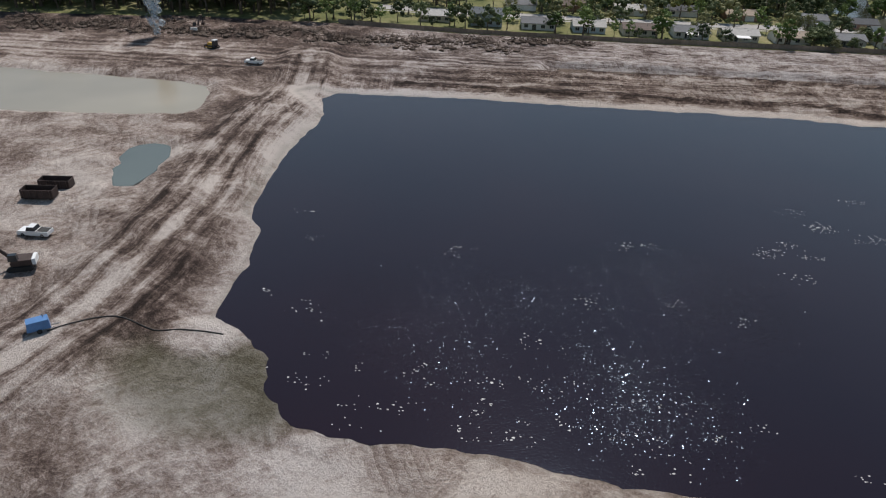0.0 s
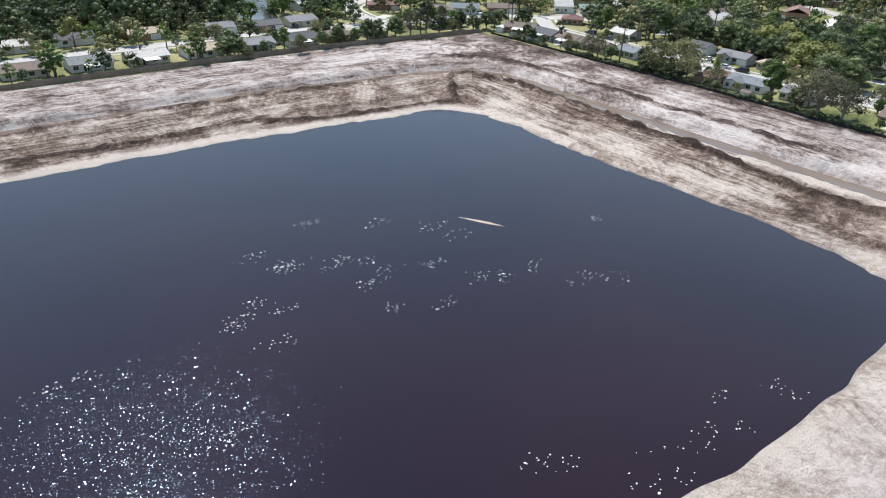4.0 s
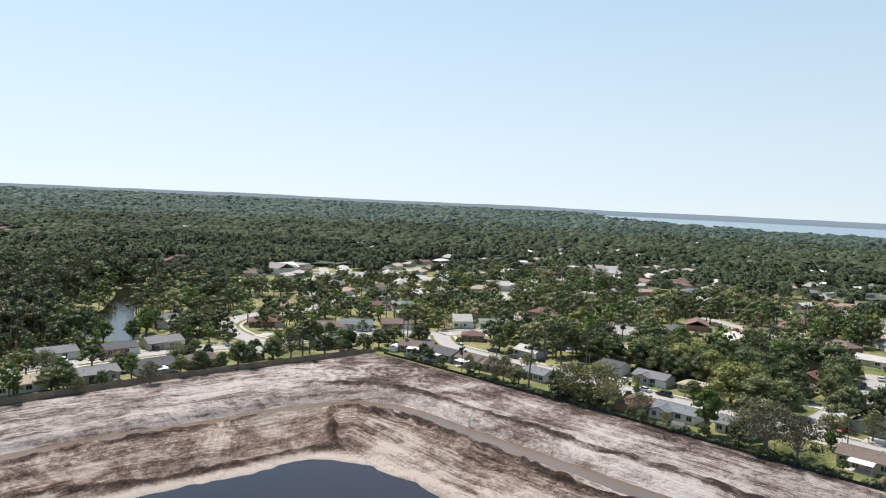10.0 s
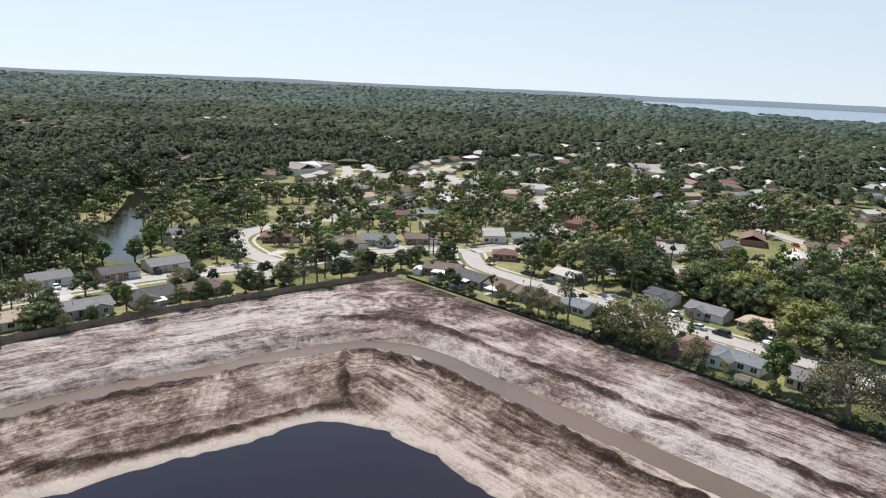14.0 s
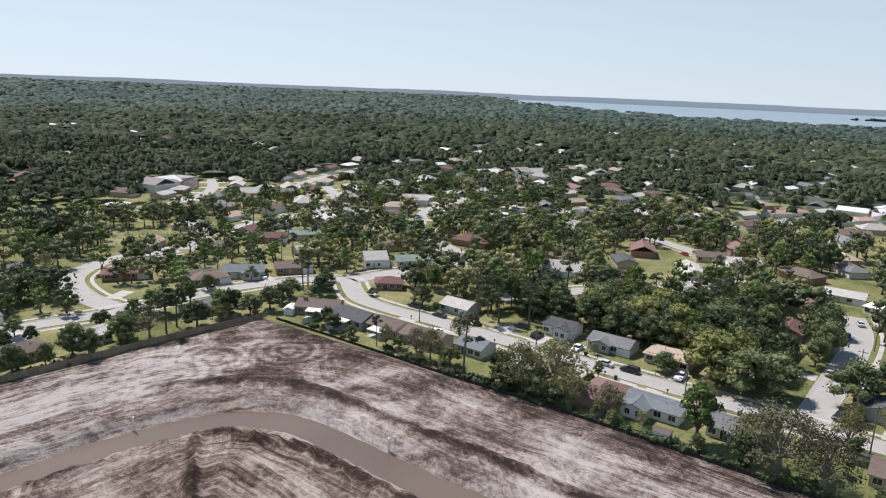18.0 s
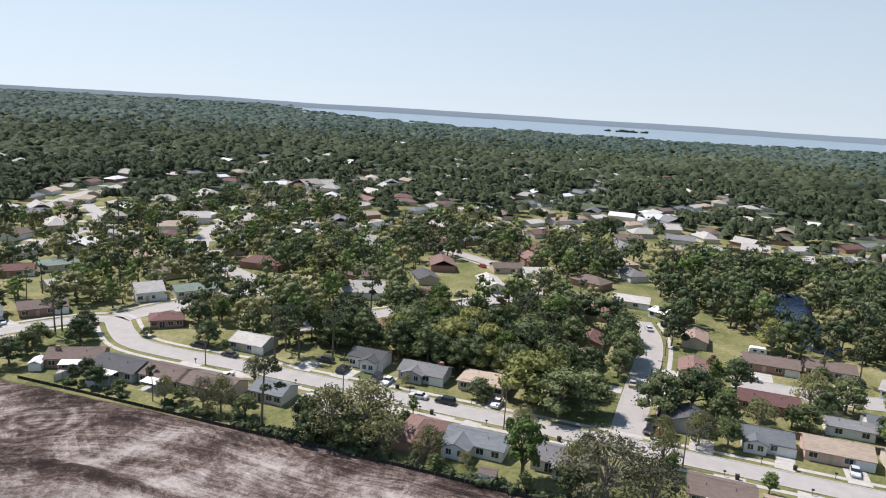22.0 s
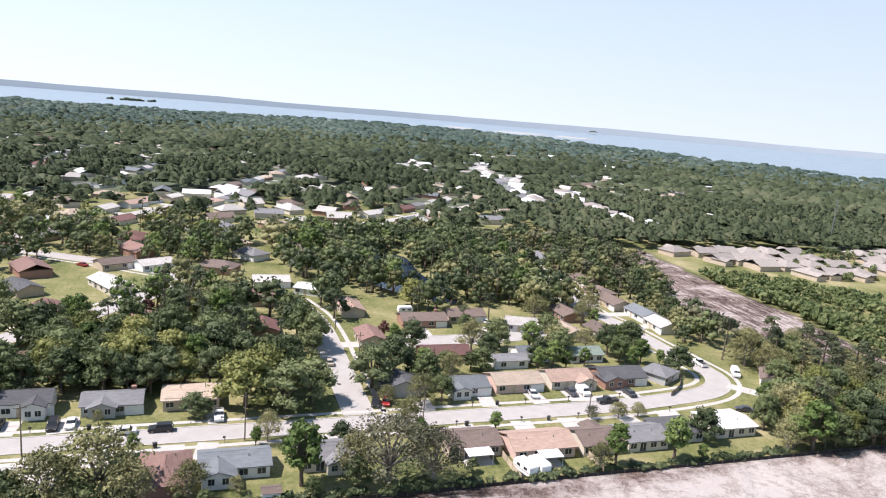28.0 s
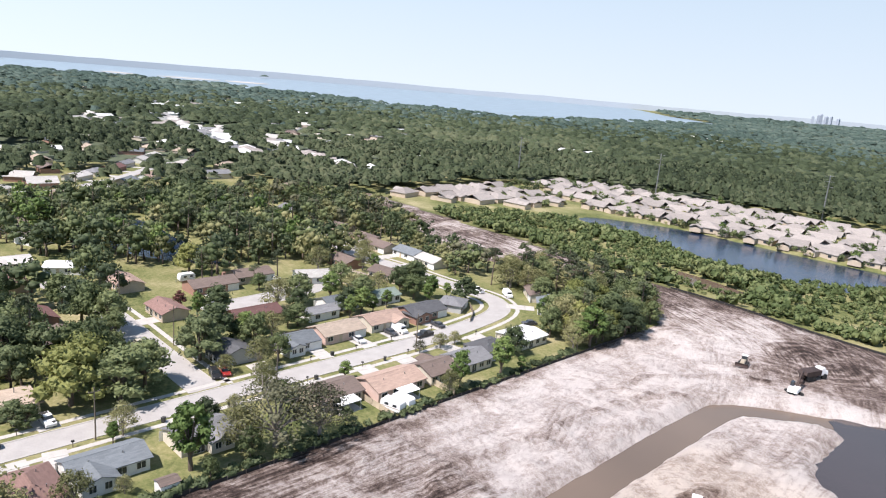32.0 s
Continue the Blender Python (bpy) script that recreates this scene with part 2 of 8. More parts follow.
def ground_material():
    """Bare site soil (dark loam to white sand, with machine tracks) and lawns, by the surface's own zones."""
    m, nt, s = nodes_of("ground_soil_and_grass")
    at = nt.nodes.new("ShaderNodeAttribute")
    at.attribute_name = "zone"
    sep = nt.nodes.new("ShaderNodeSeparateColor")
    link(nt, at.outputs["Color"], sep.inputs[0])
    bare, tone, tracked = sep.outputs[0], sep.outputs[1], sep.outputs[2]
    damp = at.outputs["Alpha"]
    w = coords(nt, world_space=True)
    # wheel and blade tracks that follow the earthworks
    run = nt.nodes.new("ShaderNodeAttribute")
    run.attribute_name = "run"
    px = nt.nodes.new("ShaderNodeSeparateXYZ")
    link(nt, w, px.inputs[0])

    def lines(freq, slow, detail, rough):
        cv = nt.nodes.new("ShaderNodeCombineXYZ")
        link(nt, mathn(nt, "MULTIPLY", run.outputs["Fac"], freq), cv.inputs[0])
        link(nt, mathn(nt, "MULTIPLY", px.outputs[0], slow), cv.inputs[1])
        link(nt, mathn(nt, "MULTIPLY", px.outputs[1], slow), cv.inputs[2])
        return noise_node(nt, 1.0, detail, rough, cv.outputs[0], 0.25).outputs[0]

    def bands(rot, scale, dist):
        wv = nt.nodes.new("ShaderNodeTexWave")
        wv.wave_profile = "SAW"
        wv.inputs["Scale"].default_value, wv.inputs["Distortion"].default_value = scale, dist
        wv.inputs["Detail"].default_value, wv.inputs["Detail Scale"].default_value = 4.0, 0.35
        wv.inputs["Detail Roughness"].default_value = 0.62
        link(nt, coords(nt, (1, 1, 1), rot, True), wv.inputs["Vector"])
        return wv.outputs["Fac"]

    streak = lines(0.5, 0.05, 7, 0.74)
    ruts = lines(2.3, 0.1, 4, 0.62)
    grit = noise_node(nt, 2.6, 4, 0.7, w).outputs[0]
    blotch = noise_node(nt, 0.09, 9, 0.68, w, 0.9)
    fine = noise_node(nt, 0.8, 8, 0.8, w, 0.3)
    where = noise_node(nt, 0.045, 2, 0.5, w)
    comb = mixc(nt, ramp(nt, where.outputs[0], [(0.48, (0, 0, 0)), (0.52, (1, 1, 1))]), bands(-22, 0.2, 6.0), bands(38, 0.18, 7.0))
    here = ramp(nt, noise_node(nt, 0.06, 2, 0.5, coords(nt, (1, 1, 1), 77, True)).outputs[0], [(0.46, (0, 0, 0)), (0.6, (1, 1, 1))])

    def part_of(value, gain):
        return mathn(nt, "MULTIPLY", mathn(nt, "SUBTRACT", value, 0.5), gain)

    def crisp(value, lo, hi):
        return ramp(nt, value, [(lo, (0, 0, 0)), (lo * 0.45 + hi * 0.55, (0.42, 0.42, 0.42)), (hi, (1, 1, 1))])

    rough_soil = noise_node(nt, 0.22, 9, 0.72, w, 1.6).outputs[0]
    d = mathn(nt, "ADD", mathn(nt, "MULTIPLY", part_of(crisp(streak, 0.4, 0.56), 0.28), tracked), part_of(crisp(blotch.outputs[0], 0.38, 0.6), 0.36))
    d = mathn(nt, "ADD", d, mathn(nt, "MULTIPLY", part_of(crisp(ruts, 0.42, 0.56), 0.22), tracked))
    # parallel treads with clean edges, in patches
    swing = mathn(nt, "MULTIPLY", noise_node(nt, 0.03, 3, 0.5, w).outputs[0], 14.0)
    for freq, gain, seed in ((2.1, 0.2, 11.0), (4.6, 0.17, 47.0)):
        sine = mathn(nt, "SINE", mathn(nt, "ADD", mathn(nt, "MULTIPLY", run.outputs["Fac"], freq), mathn(nt, "ADD", swing, mathn(nt, "MULTIPLY", fine.outputs[0], 1.6))))
        patch = ramp(nt, noise_node(nt, 0.05, 3, 0.6, coords(nt, (1, 1, 1), seed, True)).outputs[0], [(0.48, (0, 0, 0)), (0.55, (1, 1, 1))])
        tread = ramp(nt, mathn(nt, "MULTIPLY_ADD", sine, 0.5), [(0.28, (0, 0, 0)), (0.42, (1, 1, 1))])
        tread.node.inputs[0].links[0].from_node.inputs[2].default_value = 0.5
        d = mathn(nt, "ADD", d, mathn(nt, "MULTIPLY", mathn(nt, "MULTIPLY", part_of(tread, gain), patch), tracked))
    d = mathn(nt, "ADD", d, part_of(crisp(rough_soil, 0.4, 0.6), 0.15))
    d = mathn(nt, "ADD", d, mathn(nt, "ADD", part_of(crisp(fine.outputs[0], 0.42, 0.58), 0.2), part_of(crisp(grit, 0.4, 0.6), 0.13)))
    d = mathn(nt, "ADD", d, mathn(nt, "MULTIPLY", part_of(comb, 0.17), here))
    d = mathn(nt, "ADD", d, mathn(nt, "ADD", tone, 0.17))
    soil = ramp(nt, d, [(0.05, (0.036, 0.026, 0.022)), (0.28, (0.094, 0.067, 0.057)), (0.48, (0.2, 0.152, 0.13)),
                        (0.7, (0.39, 0.328, 0.296)), (1.0, (0.6, 0.542, 0.505))])
    ochre = nt.nodes.new("ShaderNodeAttribute")
    ochre.attribute_name = "ochre"
    soil = mixc(nt, ochre.outputs["Fac"], soil, mixc(nt, 1.0, soil, (1.0, 0.955, 0.89), "MULTIPLY"))
    soil = mixc(nt, damp, soil, mixc(nt, 0.72, soil, (0.085, 0.088, 0.05)))
    # grass: green and straw-coloured patches
    g1, g2 = noise_node(nt, 0.05, 5, 0.6, w), noise_node(nt, 0.9, 5, 0.7, w)
    gf = mathn(nt, "MULTIPLY_ADD", g2.outputs[0], 0.5)
    gg = mathn(nt, "MULTIPLY", g1.outputs[0], 0.75)
    link(nt, gg, gf.node.inputs[2])
    grass = ramp(nt, gf, [(0.48, (0.075, 0.09, 0.032)), (0.58, (0.138, 0.145, 0.056)), (0.68, (0.2, 0.188, 0.088)), (0.84, (0.33, 0.285, 0.17))])
    edge = mathn(nt, "MULTIPLY_ADD", blotch.outputs[0], 0.3)
    link(nt, mathn(nt, "SUBTRACT", bare, 0.15), edge.node.inputs[2])
    col = mixc(nt, ramp(nt, edge, [(0.42, (0, 0, 0)), (0.58, (1, 1, 1))]), grass, soil)
    link(nt, col, s.inputs["Base Color"])
    s.inputs["Roughness"].default_value = 0.95
    s.inputs["Specular IOR Level"].default_value = 0.15
    h = mathn(nt, "ADD", mathn(nt, "ADD", mathn(nt, "MULTIPLY", mathn(nt, "ADD", streak, ruts), tracked), rough_soil), mathn(nt, "ADD", mathn(nt, "ADD", fine.outputs[0], mathn(nt, "MULTIPLY", grit, 0.5)), mathn(nt, "MULTIPLY", mathn(nt, "MULTIPLY", comb, here), 0.5)))
    bump(nt, s, mathn(nt, "MULTIPLY", h, bare), 1.0, 0.8)
    return m


M_GROUND = ground_material()
M_POND = water("dark_pond_water", (0.0145, 0.0055, 0.0042), 0.085, 0.024, 3.0, 1.0, 1.54, (0.52, 0.74, 1.0))
M_RIPPLE = water("rippled_pond_water", (0.0145, 0.0055, 0.0042), 0.18, 0.001, 3.0, 0.0, 1.54, (0.52, 0.74, 1.0))
M_MUDDY = water("muddy_ditch_water", (0.13, 0.095, 0.07), 0.12, 0.1, 2.0, 0.08)
M_GREYPOND = water("dark_silty_water", (0.045, 0.036, 0.036), 0.1, 0.1, 2.0, 0.08)
M_TANPOND = water("tan_silty_water", (0.27, 0.238, 0.18), 0.15, 0.1, 2.0, 0.06)
M_LAKE = water("lake_water", (0.012, 0.024, 0.05), 0.06, 0.07, 2.4, 0.9, 1.5, (0.38, 0.58, 1.0))
M_DARKLAKE = water("dark_wooded_lake_water", (0.022, 0.022, 0.014), 0.05, 0.03, 2.4, 0.9, 1.4)
M_PUDDLE = water("grey_green_puddle_water", (0.1, 0.115, 0.105), 0.12, 0.05, 2.0, 0.2)
# pale blue base carries the sky that the river reflects at low angles
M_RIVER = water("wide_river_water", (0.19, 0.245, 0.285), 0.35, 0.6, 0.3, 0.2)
M_ROAD = plain("worn_pale_asphalt", (0.34, 0.322, 0.302), 0.9, 0, 0.16, 0.3, 0.1)
M_KERB = plain("concrete_kerb", (0.38, 0.36, 0.33), 0.85, 0, 0.2, 0.6)
M_DRIVE = plain("concrete_drive", (0.42, 0.398, 0.365), 0.85, 0, 0.2, 0.5)
M_BARK = plain("bark", (0.13, 0.1, 0.075), 0.95, 0, 0.4, 2.0, 0.5)
M_BARK_GREY = plain("grey_bark", (0.2, 0.175, 0.15), 0.95, 0, 0.35, 2.0, 0.5)
LEAF_TONES = {
    "oak": ((0.033, 0.048, 0.021), (0.095, 0.120, 0.049), (0.198, 0.225, 0.101)),
    "dark": ((0.025, 0.037, 0.019), (0.065, 0.087, 0.040), (0.143, 0.169, 0.078)),
    "fresh": ((0.045, 0.076, 0.021), (0.112, 0.167, 0.047), (0.212, 0.268, 0.090)),
    "yellow": ((0.064, 0.076, 0.021), (0.153, 0.169, 0.052), (0.284, 0.280, 0.095)),
    "olive": ((0.069, 0.077, 0.032), (0.177, 0.178, 0.077), (0.318, 0.300, 0.147)),
    "brown": ((0.044, 0.047, 0.028), (0.101, 0.103, 0.058), (0.166, 0.163, 0.101)),
    "pine": ((0.030, 0.039, 0.021), (0.076, 0.092, 0.049), (0.148, 0.165, 0.087)),
    "red": ((0.077, 0.034, 0.029), (0.172, 0.079, 0.062), (0.270, 0.143, 0.110)),
}
M_LEAF = {k: leafy(k + "_leaves", *v) for k, v in LEAF_TONES.items()}
M_LEAF_JOINED = {k: leafy(k + "_leaves_of_many", *v, True) for k, v in LEAF_TONES.items()}
M_CANOPY = leafy("far_canopy_leaves", (0.030, 0.041, 0.023), (0.059, 0.076, 0.041), (0.103, 0.115, 0.066), True, 0.0)
# cooler, paler green: haze over the far woods put into the leaf colour
M_HAZEWOOD = leafy("haze_blue_woods_leaves", (0.045, 0.069, 0.058), (0.068, 0.097, 0.080), (0.102, 0.129, 0.105), True, 0.0)
# haze put into the shore's blue-grey colour and a faint glow of its own
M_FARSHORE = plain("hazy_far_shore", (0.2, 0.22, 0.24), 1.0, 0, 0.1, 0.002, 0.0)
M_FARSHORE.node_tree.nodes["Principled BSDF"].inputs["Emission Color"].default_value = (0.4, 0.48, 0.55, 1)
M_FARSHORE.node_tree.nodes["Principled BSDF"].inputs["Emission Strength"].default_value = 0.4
# tower walls coloured blue-grey in place of haze
M_FARTOWER = plain("haze_blue_tower_walls", (0.3, 0.34, 0.4), 0.9, 0, 0.1, 0.02, 0.0)
M_SCRUB = leafy("wetland_scrub_leaves", (0.040, 0.062, 0.022), (0.098, 0.128, 0.047), (0.185, 0.2, 0.085), True, 0.15)
M_BRUSH = plain("cleared_brush", (0.13, 0.095, 0.072), 0.95, 0, 0.5, 0.9, 0.5)
M_GLASS = plain("dark_window_glass", (0.03, 0.035, 0.04), 0.08, 0, 0.1, 0.5, 0.0)
M_WHITE = plain("white_paint", (0.72, 0.71, 0.68), 0.6, 0, 0.12, 0.5, 0.05)
M_TRIM = plain("off_white_trim", (0.62, 0.6, 0.56), 0.6, 0, 0.1, 0.5, 0.05)
M_WOOD = plain("weathered_fence_wood", (0.24, 0.19, 0.145), 0.9, 0, 0.35, 1.2, 0.3, 0.3)
M_PALEWOOD = plain("pale_fence_wood", (0.45, 0.37, 0.27), 0.85, 0, 0.3, 1.2, 0.2, 0.3)
M_SILT = plain("black_silt_fabric", (0.022, 0.021, 0.02), 0.9, 0, 0.4, 1.0, 0.2)
M_TYRE = plain("tyre_rubber", (0.02, 0.02, 0.02), 0.85, 0, 0.2, 2.0, 0.1)
M_STEEL = plain("worn_steel", (0.3, 0.3, 0.3), 0.45, 0.8, 0.3, 1.0, 0.1)
M_POLE = plain("utility_pole_wood", (0.16, 0.13, 0.1), 0.9, 0, 0.3, 1.0, 0.2)
ROOF = {k: shingle(k + "_shingles", c) for k, c in {
    "gray": (0.17, 0.17, 0.173), "dark": (0.075, 0.076, 0.08), "brown": (0.14, 0.105, 0.088), "tan": (0.36, 0.29, 0.225),
    "peach": (0.36, 0.255, 0.2), "rust": (0.2, 0.12, 0.1), "pale": (0.42, 0.4, 0.37), "bluegray": (0.135, 0.15, 0.16),
    "sand": (0.272, 0.243, 0.22), "green": (0.2, 0.25, 0.21), "maroon": (0.14, 0.07, 0.062)}.items()}
ROOF["white"] = plain("white_metal_roof", (0.62, 0.62, 0.61), 0.5, 0.0, 0.12, 0.4, 0.05)
WALL = {k: plain(k + "_wall", c, 0.85, 0, 0.15, 0.6, 0.15) for k, c in {
    "cream": (0.55, 0.5, 0.41), "brick": (0.3, 0.17, 0.125), "white": (0.66, 0.65, 0.62), "blue": (0.42, 0.5, 0.56),
    "tan": (0.45, 0.37, 0.28), "gray": (0.4, 0.4, 0.39), "pink": (0.55, 0.4, 0.34)}.items()}


# ---- geometry helpers ----
class Geo:
    """Collects faces for one mesh."""

    def __init__(self):
        self.v, self.f = [], []

    def add(self, verts, faces, m=None):
        k = len(self.v)
        self.v += [tuple(m @ Vector(p)) for p in verts] if m is not None else [tuple(p) for p in verts]
        self.f += [tuple(i + k for i in f) for f in faces]
        return self

    def box(self, x0, y0, z0, x1, y1, z1, m=None, top=1.0, ty=None):
        """A block; its top face shrinks by the factors top (in x) and ty (in y)."""
        ty = top if ty is None else ty
        cx, cy, hx, hy = (x0 + x1) / 2, (y0 + y1) / 2, (x1 - x0) / 2, (y1 - y0) / 2
        v = [(cx + sx * hx * a, cy + sy * hy * b, z) for z, a, b in ((z0, 1, 1), (z1, top, ty)) for sx, sy in ((-1, -1), (1, -1), (1, 1), (-1, 1))]
        return self.add(v, [(3, 2, 1, 0), (4, 5, 6, 7), (0, 1, 5, 4), (1, 2, 6, 5), (2, 3, 7, 6), (3, 0, 4, 7)], m)

    def tube(self, p, q, r0, r1, n=6, caps=True):
        p, q = Vector(p), Vector(q)
        z = (q - p).normalized()
        x = z.orthogonal().normalized()
        y = z.cross(x)
        v = [tuple(c + (x * math.cos(6.2832 * i / n) + y * math.sin(6.2832 * i / n)) * r) for c, r in ((p, r0), (q, r1)) for i in range(n)]
        f = [(i, (i + 1) % n, n + (i + 1) % n, n + i) for i in range(n)]
        if caps:
            f += [tuple(range(n - 1, -1, -1)), tuple(range(n, 2 * n))]
        return self.add(v, f)

    def prism(self, outline, y0, y1, m=None):
        """An outline in x and z, pushed along y."""
        n = len(outline)
        v = [(x, y0, z) for x, z in outline] + [(x, y1, z) for x, z in outline]
        return self.add(v, [tuple(range(n)), tuple(range(2 * n - 1, n - 1, -1))] + [(i, n + i, n + (i + 1) % n, (i + 1) % n) for i in range(n)], m)

    def mesh(self, name, mat, smooth=False):
        me = bpy.data.meshes.new(name)
        me.from_pydata(self.v, [], self.f)
        me.materials.append(mat)
        if smooth:
            me.shade_smooth()
        me.update()
        return me


def part(name, geo, mat, parent, label="", m=None, smooth=False):
    ob = new(name, geo.mesh(name, mat, smooth) if isinstance(geo, Geo) else geo)
    ob.parent = parent
    if m is not None:
        ob.matrix_basis = m
    return tagged(ob, label)


def thing(name, label, category, x=0.0, y=0.0, z=0.0, rz=0.0, group="", kind=""):
    ob = new(name)
    ob.empty_display_size = 0.5
    ob.matrix_basis = pose(x, y, z, 0, 0, rz)
    return tagged(ob, label, category, group, kind)


def solid(name, geo, mat, label, category, kind="", m=None):
    ob = new(name, geo.mesh(name, mat))
    if m is not None:
        ob.matrix_basis = m
    return tagged(ob, label, category, "", kind)


def smooth_line(pts, step=2.0, closed=False):
    """A smooth line through the points, in steps of about that length."""
    p = np.array(pts, float)
    n = len(p)
    out = []
    for i in range(n if closed else n - 1):
        a, b, c, d = (p[(i + k) % n] if closed else p[min(max(i + k, 0), n - 1)] for k in (-1, 0, 1, 2))
        m = max(1, int(np.linalg.norm(c - b) / step))
        for j in range(m):
            t = j / m
            out.append(0.5 * ((2 * b) + (c - a) * t + (2 * a - 5 * b + 4 * c - d) * t * t + (3 * b - a - 3 * c + d) * t ** 3))
    if not closed:
        out.append(p[-1])
    return np.array(out)


def line_distance(X, Y, line):
    d = np.full(X.shape, 1e9)
    for a, b in zip(line[:-1], line[1:]):
        ab = b - a
        t = np.clip(((X - a[0]) * ab[0] + (Y - a[1]) * ab[1]) / max(ab @ ab, 1e-9), 0, 1)
        d = np.minimum(d, np.hypot(X - a[0] - t * ab[0], Y - a[1] - t * ab[1]))
    return d


def inside(X, Y, poly):
    r = np.zeros(X.shape, bool)
    for (x0, y0), (x1, y1) in zip(poly, np.roll(poly, -1, 0)):
        if y0 != y1:
            r ^= ((Y < y0) != (Y < y1)) & (X < (x1 - x0) * (Y - y0) / (y1 - y0) + x0)
    return r


def signed(X, Y, poly):
    """Distance to a closed line, negative inside."""
    d = line_distance(X, Y, np.vstack([poly, poly[:1]]))
    return np.where(inside(X, Y, poly), -d, d)


def lattice(ix, iy, seed):
    h = (ix * 374761393 + iy * 668265263 + seed * 974634533) & 0x7FFFFFFF
    h = ((h ^ (h >> 13)) * 1274126177) & 0x7FFFFFFF
    return ((h ^ (h >> 16)) & 0xFFFF) / 65535.0


def value_noise(X, Y, size, seed=0):
    x, y = X / size, Y / size
    ix, iy = np.floor(x).astype(np.int64), np.floor(y).astype(np.int64)
    fx, fy = x - ix, y - iy
    fx, fy = fx * fx * (3 - 2 * fx), fy * fy * (3 - 2 * fy)
    a, b = lattice(ix, iy, seed), lattice(ix + 1, iy, seed)
    c, d = lattice(ix, iy + 1, seed), lattice(ix + 1, iy + 1, seed)
    return (a * (1 - fx) + b * fx) * (1 - fy) + (c * (1 - fx) + d * fx) * fy - 0.5


def step01(x, a, b):
    t = np.clip((x - a) / (b - a), 0, 1)
    return t * t * (3 - 2 * t)


# ---- plan of the site ----
POND = smooth_line([(-44, 202), (-42, 192), (-37, 181), (-40.5, 154), (-39.5, 128), (-34.5, 119), (-33, 101), (-32.5, 90), (-27, 86), (-22, 82),
                    (-21.5, 76), (-15, 69.5), (-2, 67), (12, 66.5), (24, 64), (40, 61.5), (72, 61), (90, 59), (111, 57.5), (129, 58), (150, 60),
                    (162, 66), (166, 82), (167.5, 106), (167, 137), (167, 158), (167, 172), (166, 181), (163.6, 188.6), (158.5, 194), (150, 196), (140, 196.2), (128, 198.2), (113, 199.5), (80, 202), (30, 203), (0, 204)], 3.0, True)
DITCH = smooth_line([(30, 231.5), (116, 231.5), (137, 229.3), (160, 226.5), (173, 225), (187, 220.3), (195.5, 212), (198.5, 202), (198.3, 187), (198.2, 150), (198.8, 80),
                     (199, 34), (197, 24), (189, 16.5), (176, 8.5)], 3.0)
TRACKS = smooth_line([(-300, 233), (-20, 232), (116, 231.5), (137, 229.3), (160, 226.5), (173, 225), (187, 220.3), (195.5, 212), (198.5, 202), (198.3, 150), (198.8, 80), (199, 30), (206, 0), (232, -28), (300, -48), (420, -62)], 3.0)
RIDGE = smooth_line([(40, 225.5), (106.5, 224.2), (116, 223.2), (127, 222.3), (138, 221.3), (147, 219.8)], 2.0)
MOUND = smooth_line([(151, 219.8), (156, 218.8), (161.5, 217.2)], 2.0)
RIDGE2 = smooth_line([(166.5, 194.5), (169, 200.5), (174.5, 208), (181, 214.2), (186, 205.5), (190, 193), (189.2, 179), (189.4, 167), (188.2, 151), (187.3, 137.7), (188.2, 129), (185.6, 109), (184.6, 99), (184.2, 91), (184, 80), (184.3, 71.5), (183.2, 66.5)], 2.0)
LOWBANK = smooth_line([(-20, 212), (60, 211), (103, 209.8), (111.5, 207.5), (117, 205.4), (124, 202.8), (133, 202.2), (146, 200.3), (157.6, 198.8), (165.5, 196)], 2.0)
SPOIL = smooth_line([(186, 240), (199, 233), (206, 226), (211, 215.5), (210.5, 199), (210.4, 185), (211, 150), (212, 110), (217, 105), (216.3, 88), (215.3, 71), (214, 58), (213.5, 41)], 2.0)
HOOK = smooth_line([(206.5, 30), (213, 39), (218.7, 38), (217.5, 27.5), (213, 20), (206, 9.2), (196, 1.5)], 2.0)
HEAP = smooth_line([(179, 97), (176, 90), (175, 84), (174.6, 78), (173.6, 72), (173, 68), (174.5, 64.8)], 2.0)
TANPOND = smooth_line([(-150, 201), (-119, 200), (-93, 199), (-73, 195), (-69, 186), (-69, 176), (-75, 172), (-98, 170), (-120, 168), (-150, 170)], 3.0, True)
PUDDLE = smooth_line([(-71.5, 146), (-66, 150), (-63.5, 143), (-64, 131), (-67, 130)], 2.0, True)
SOUTHPOND = smooth_line([(176, 6), (173.5, 15), (174, 34), (168, 43), (150, 47), (120, 40), (100, 20), (110, -5), (150, -8)], 3.0, True)
CAUSEWAY = smooth_line([(-50, 232), (-47, 193), (-49.5, 160), (-48.5, 120), (-49.5, 95), (-52, 78), (-58, 62), (-70, 40)], 3.0)
HAULROAD = smooth_line([(-200, 223), (-95, 225), (-40, 226.5), (30, 227), (100, 236), (150, 240)], 4.0)
LAKE_N = smooth_line([(166, 338), (162, 362), (170, 398), (187, 402), (207, 440), (220, 468), (231, 472), (224, 432), (200, 400), (186, 362), (175, 334)], 4.0, True)
LAKE_MID = smooth_line([(366, 66), (385, 84), (412, 90), (446, 76), (444, 64), (410, 66), (385, 62)], 4.0, True)
INLET = smooth_line([(238, -75), (262, -77), (290, -79), (297, -85), (280, -91), (255, -89), (240, -84)], 2.0, True)
LAKE_S = smooth_line([(366, -158), (360, -172), (322, -189), (290, -189), (259, -187), (218, -187), (150, -190), (150, -134), (203, -134), (236, -124), (272, -131), (295, -138), (330, -146), (350, -149)], 4.0, True)
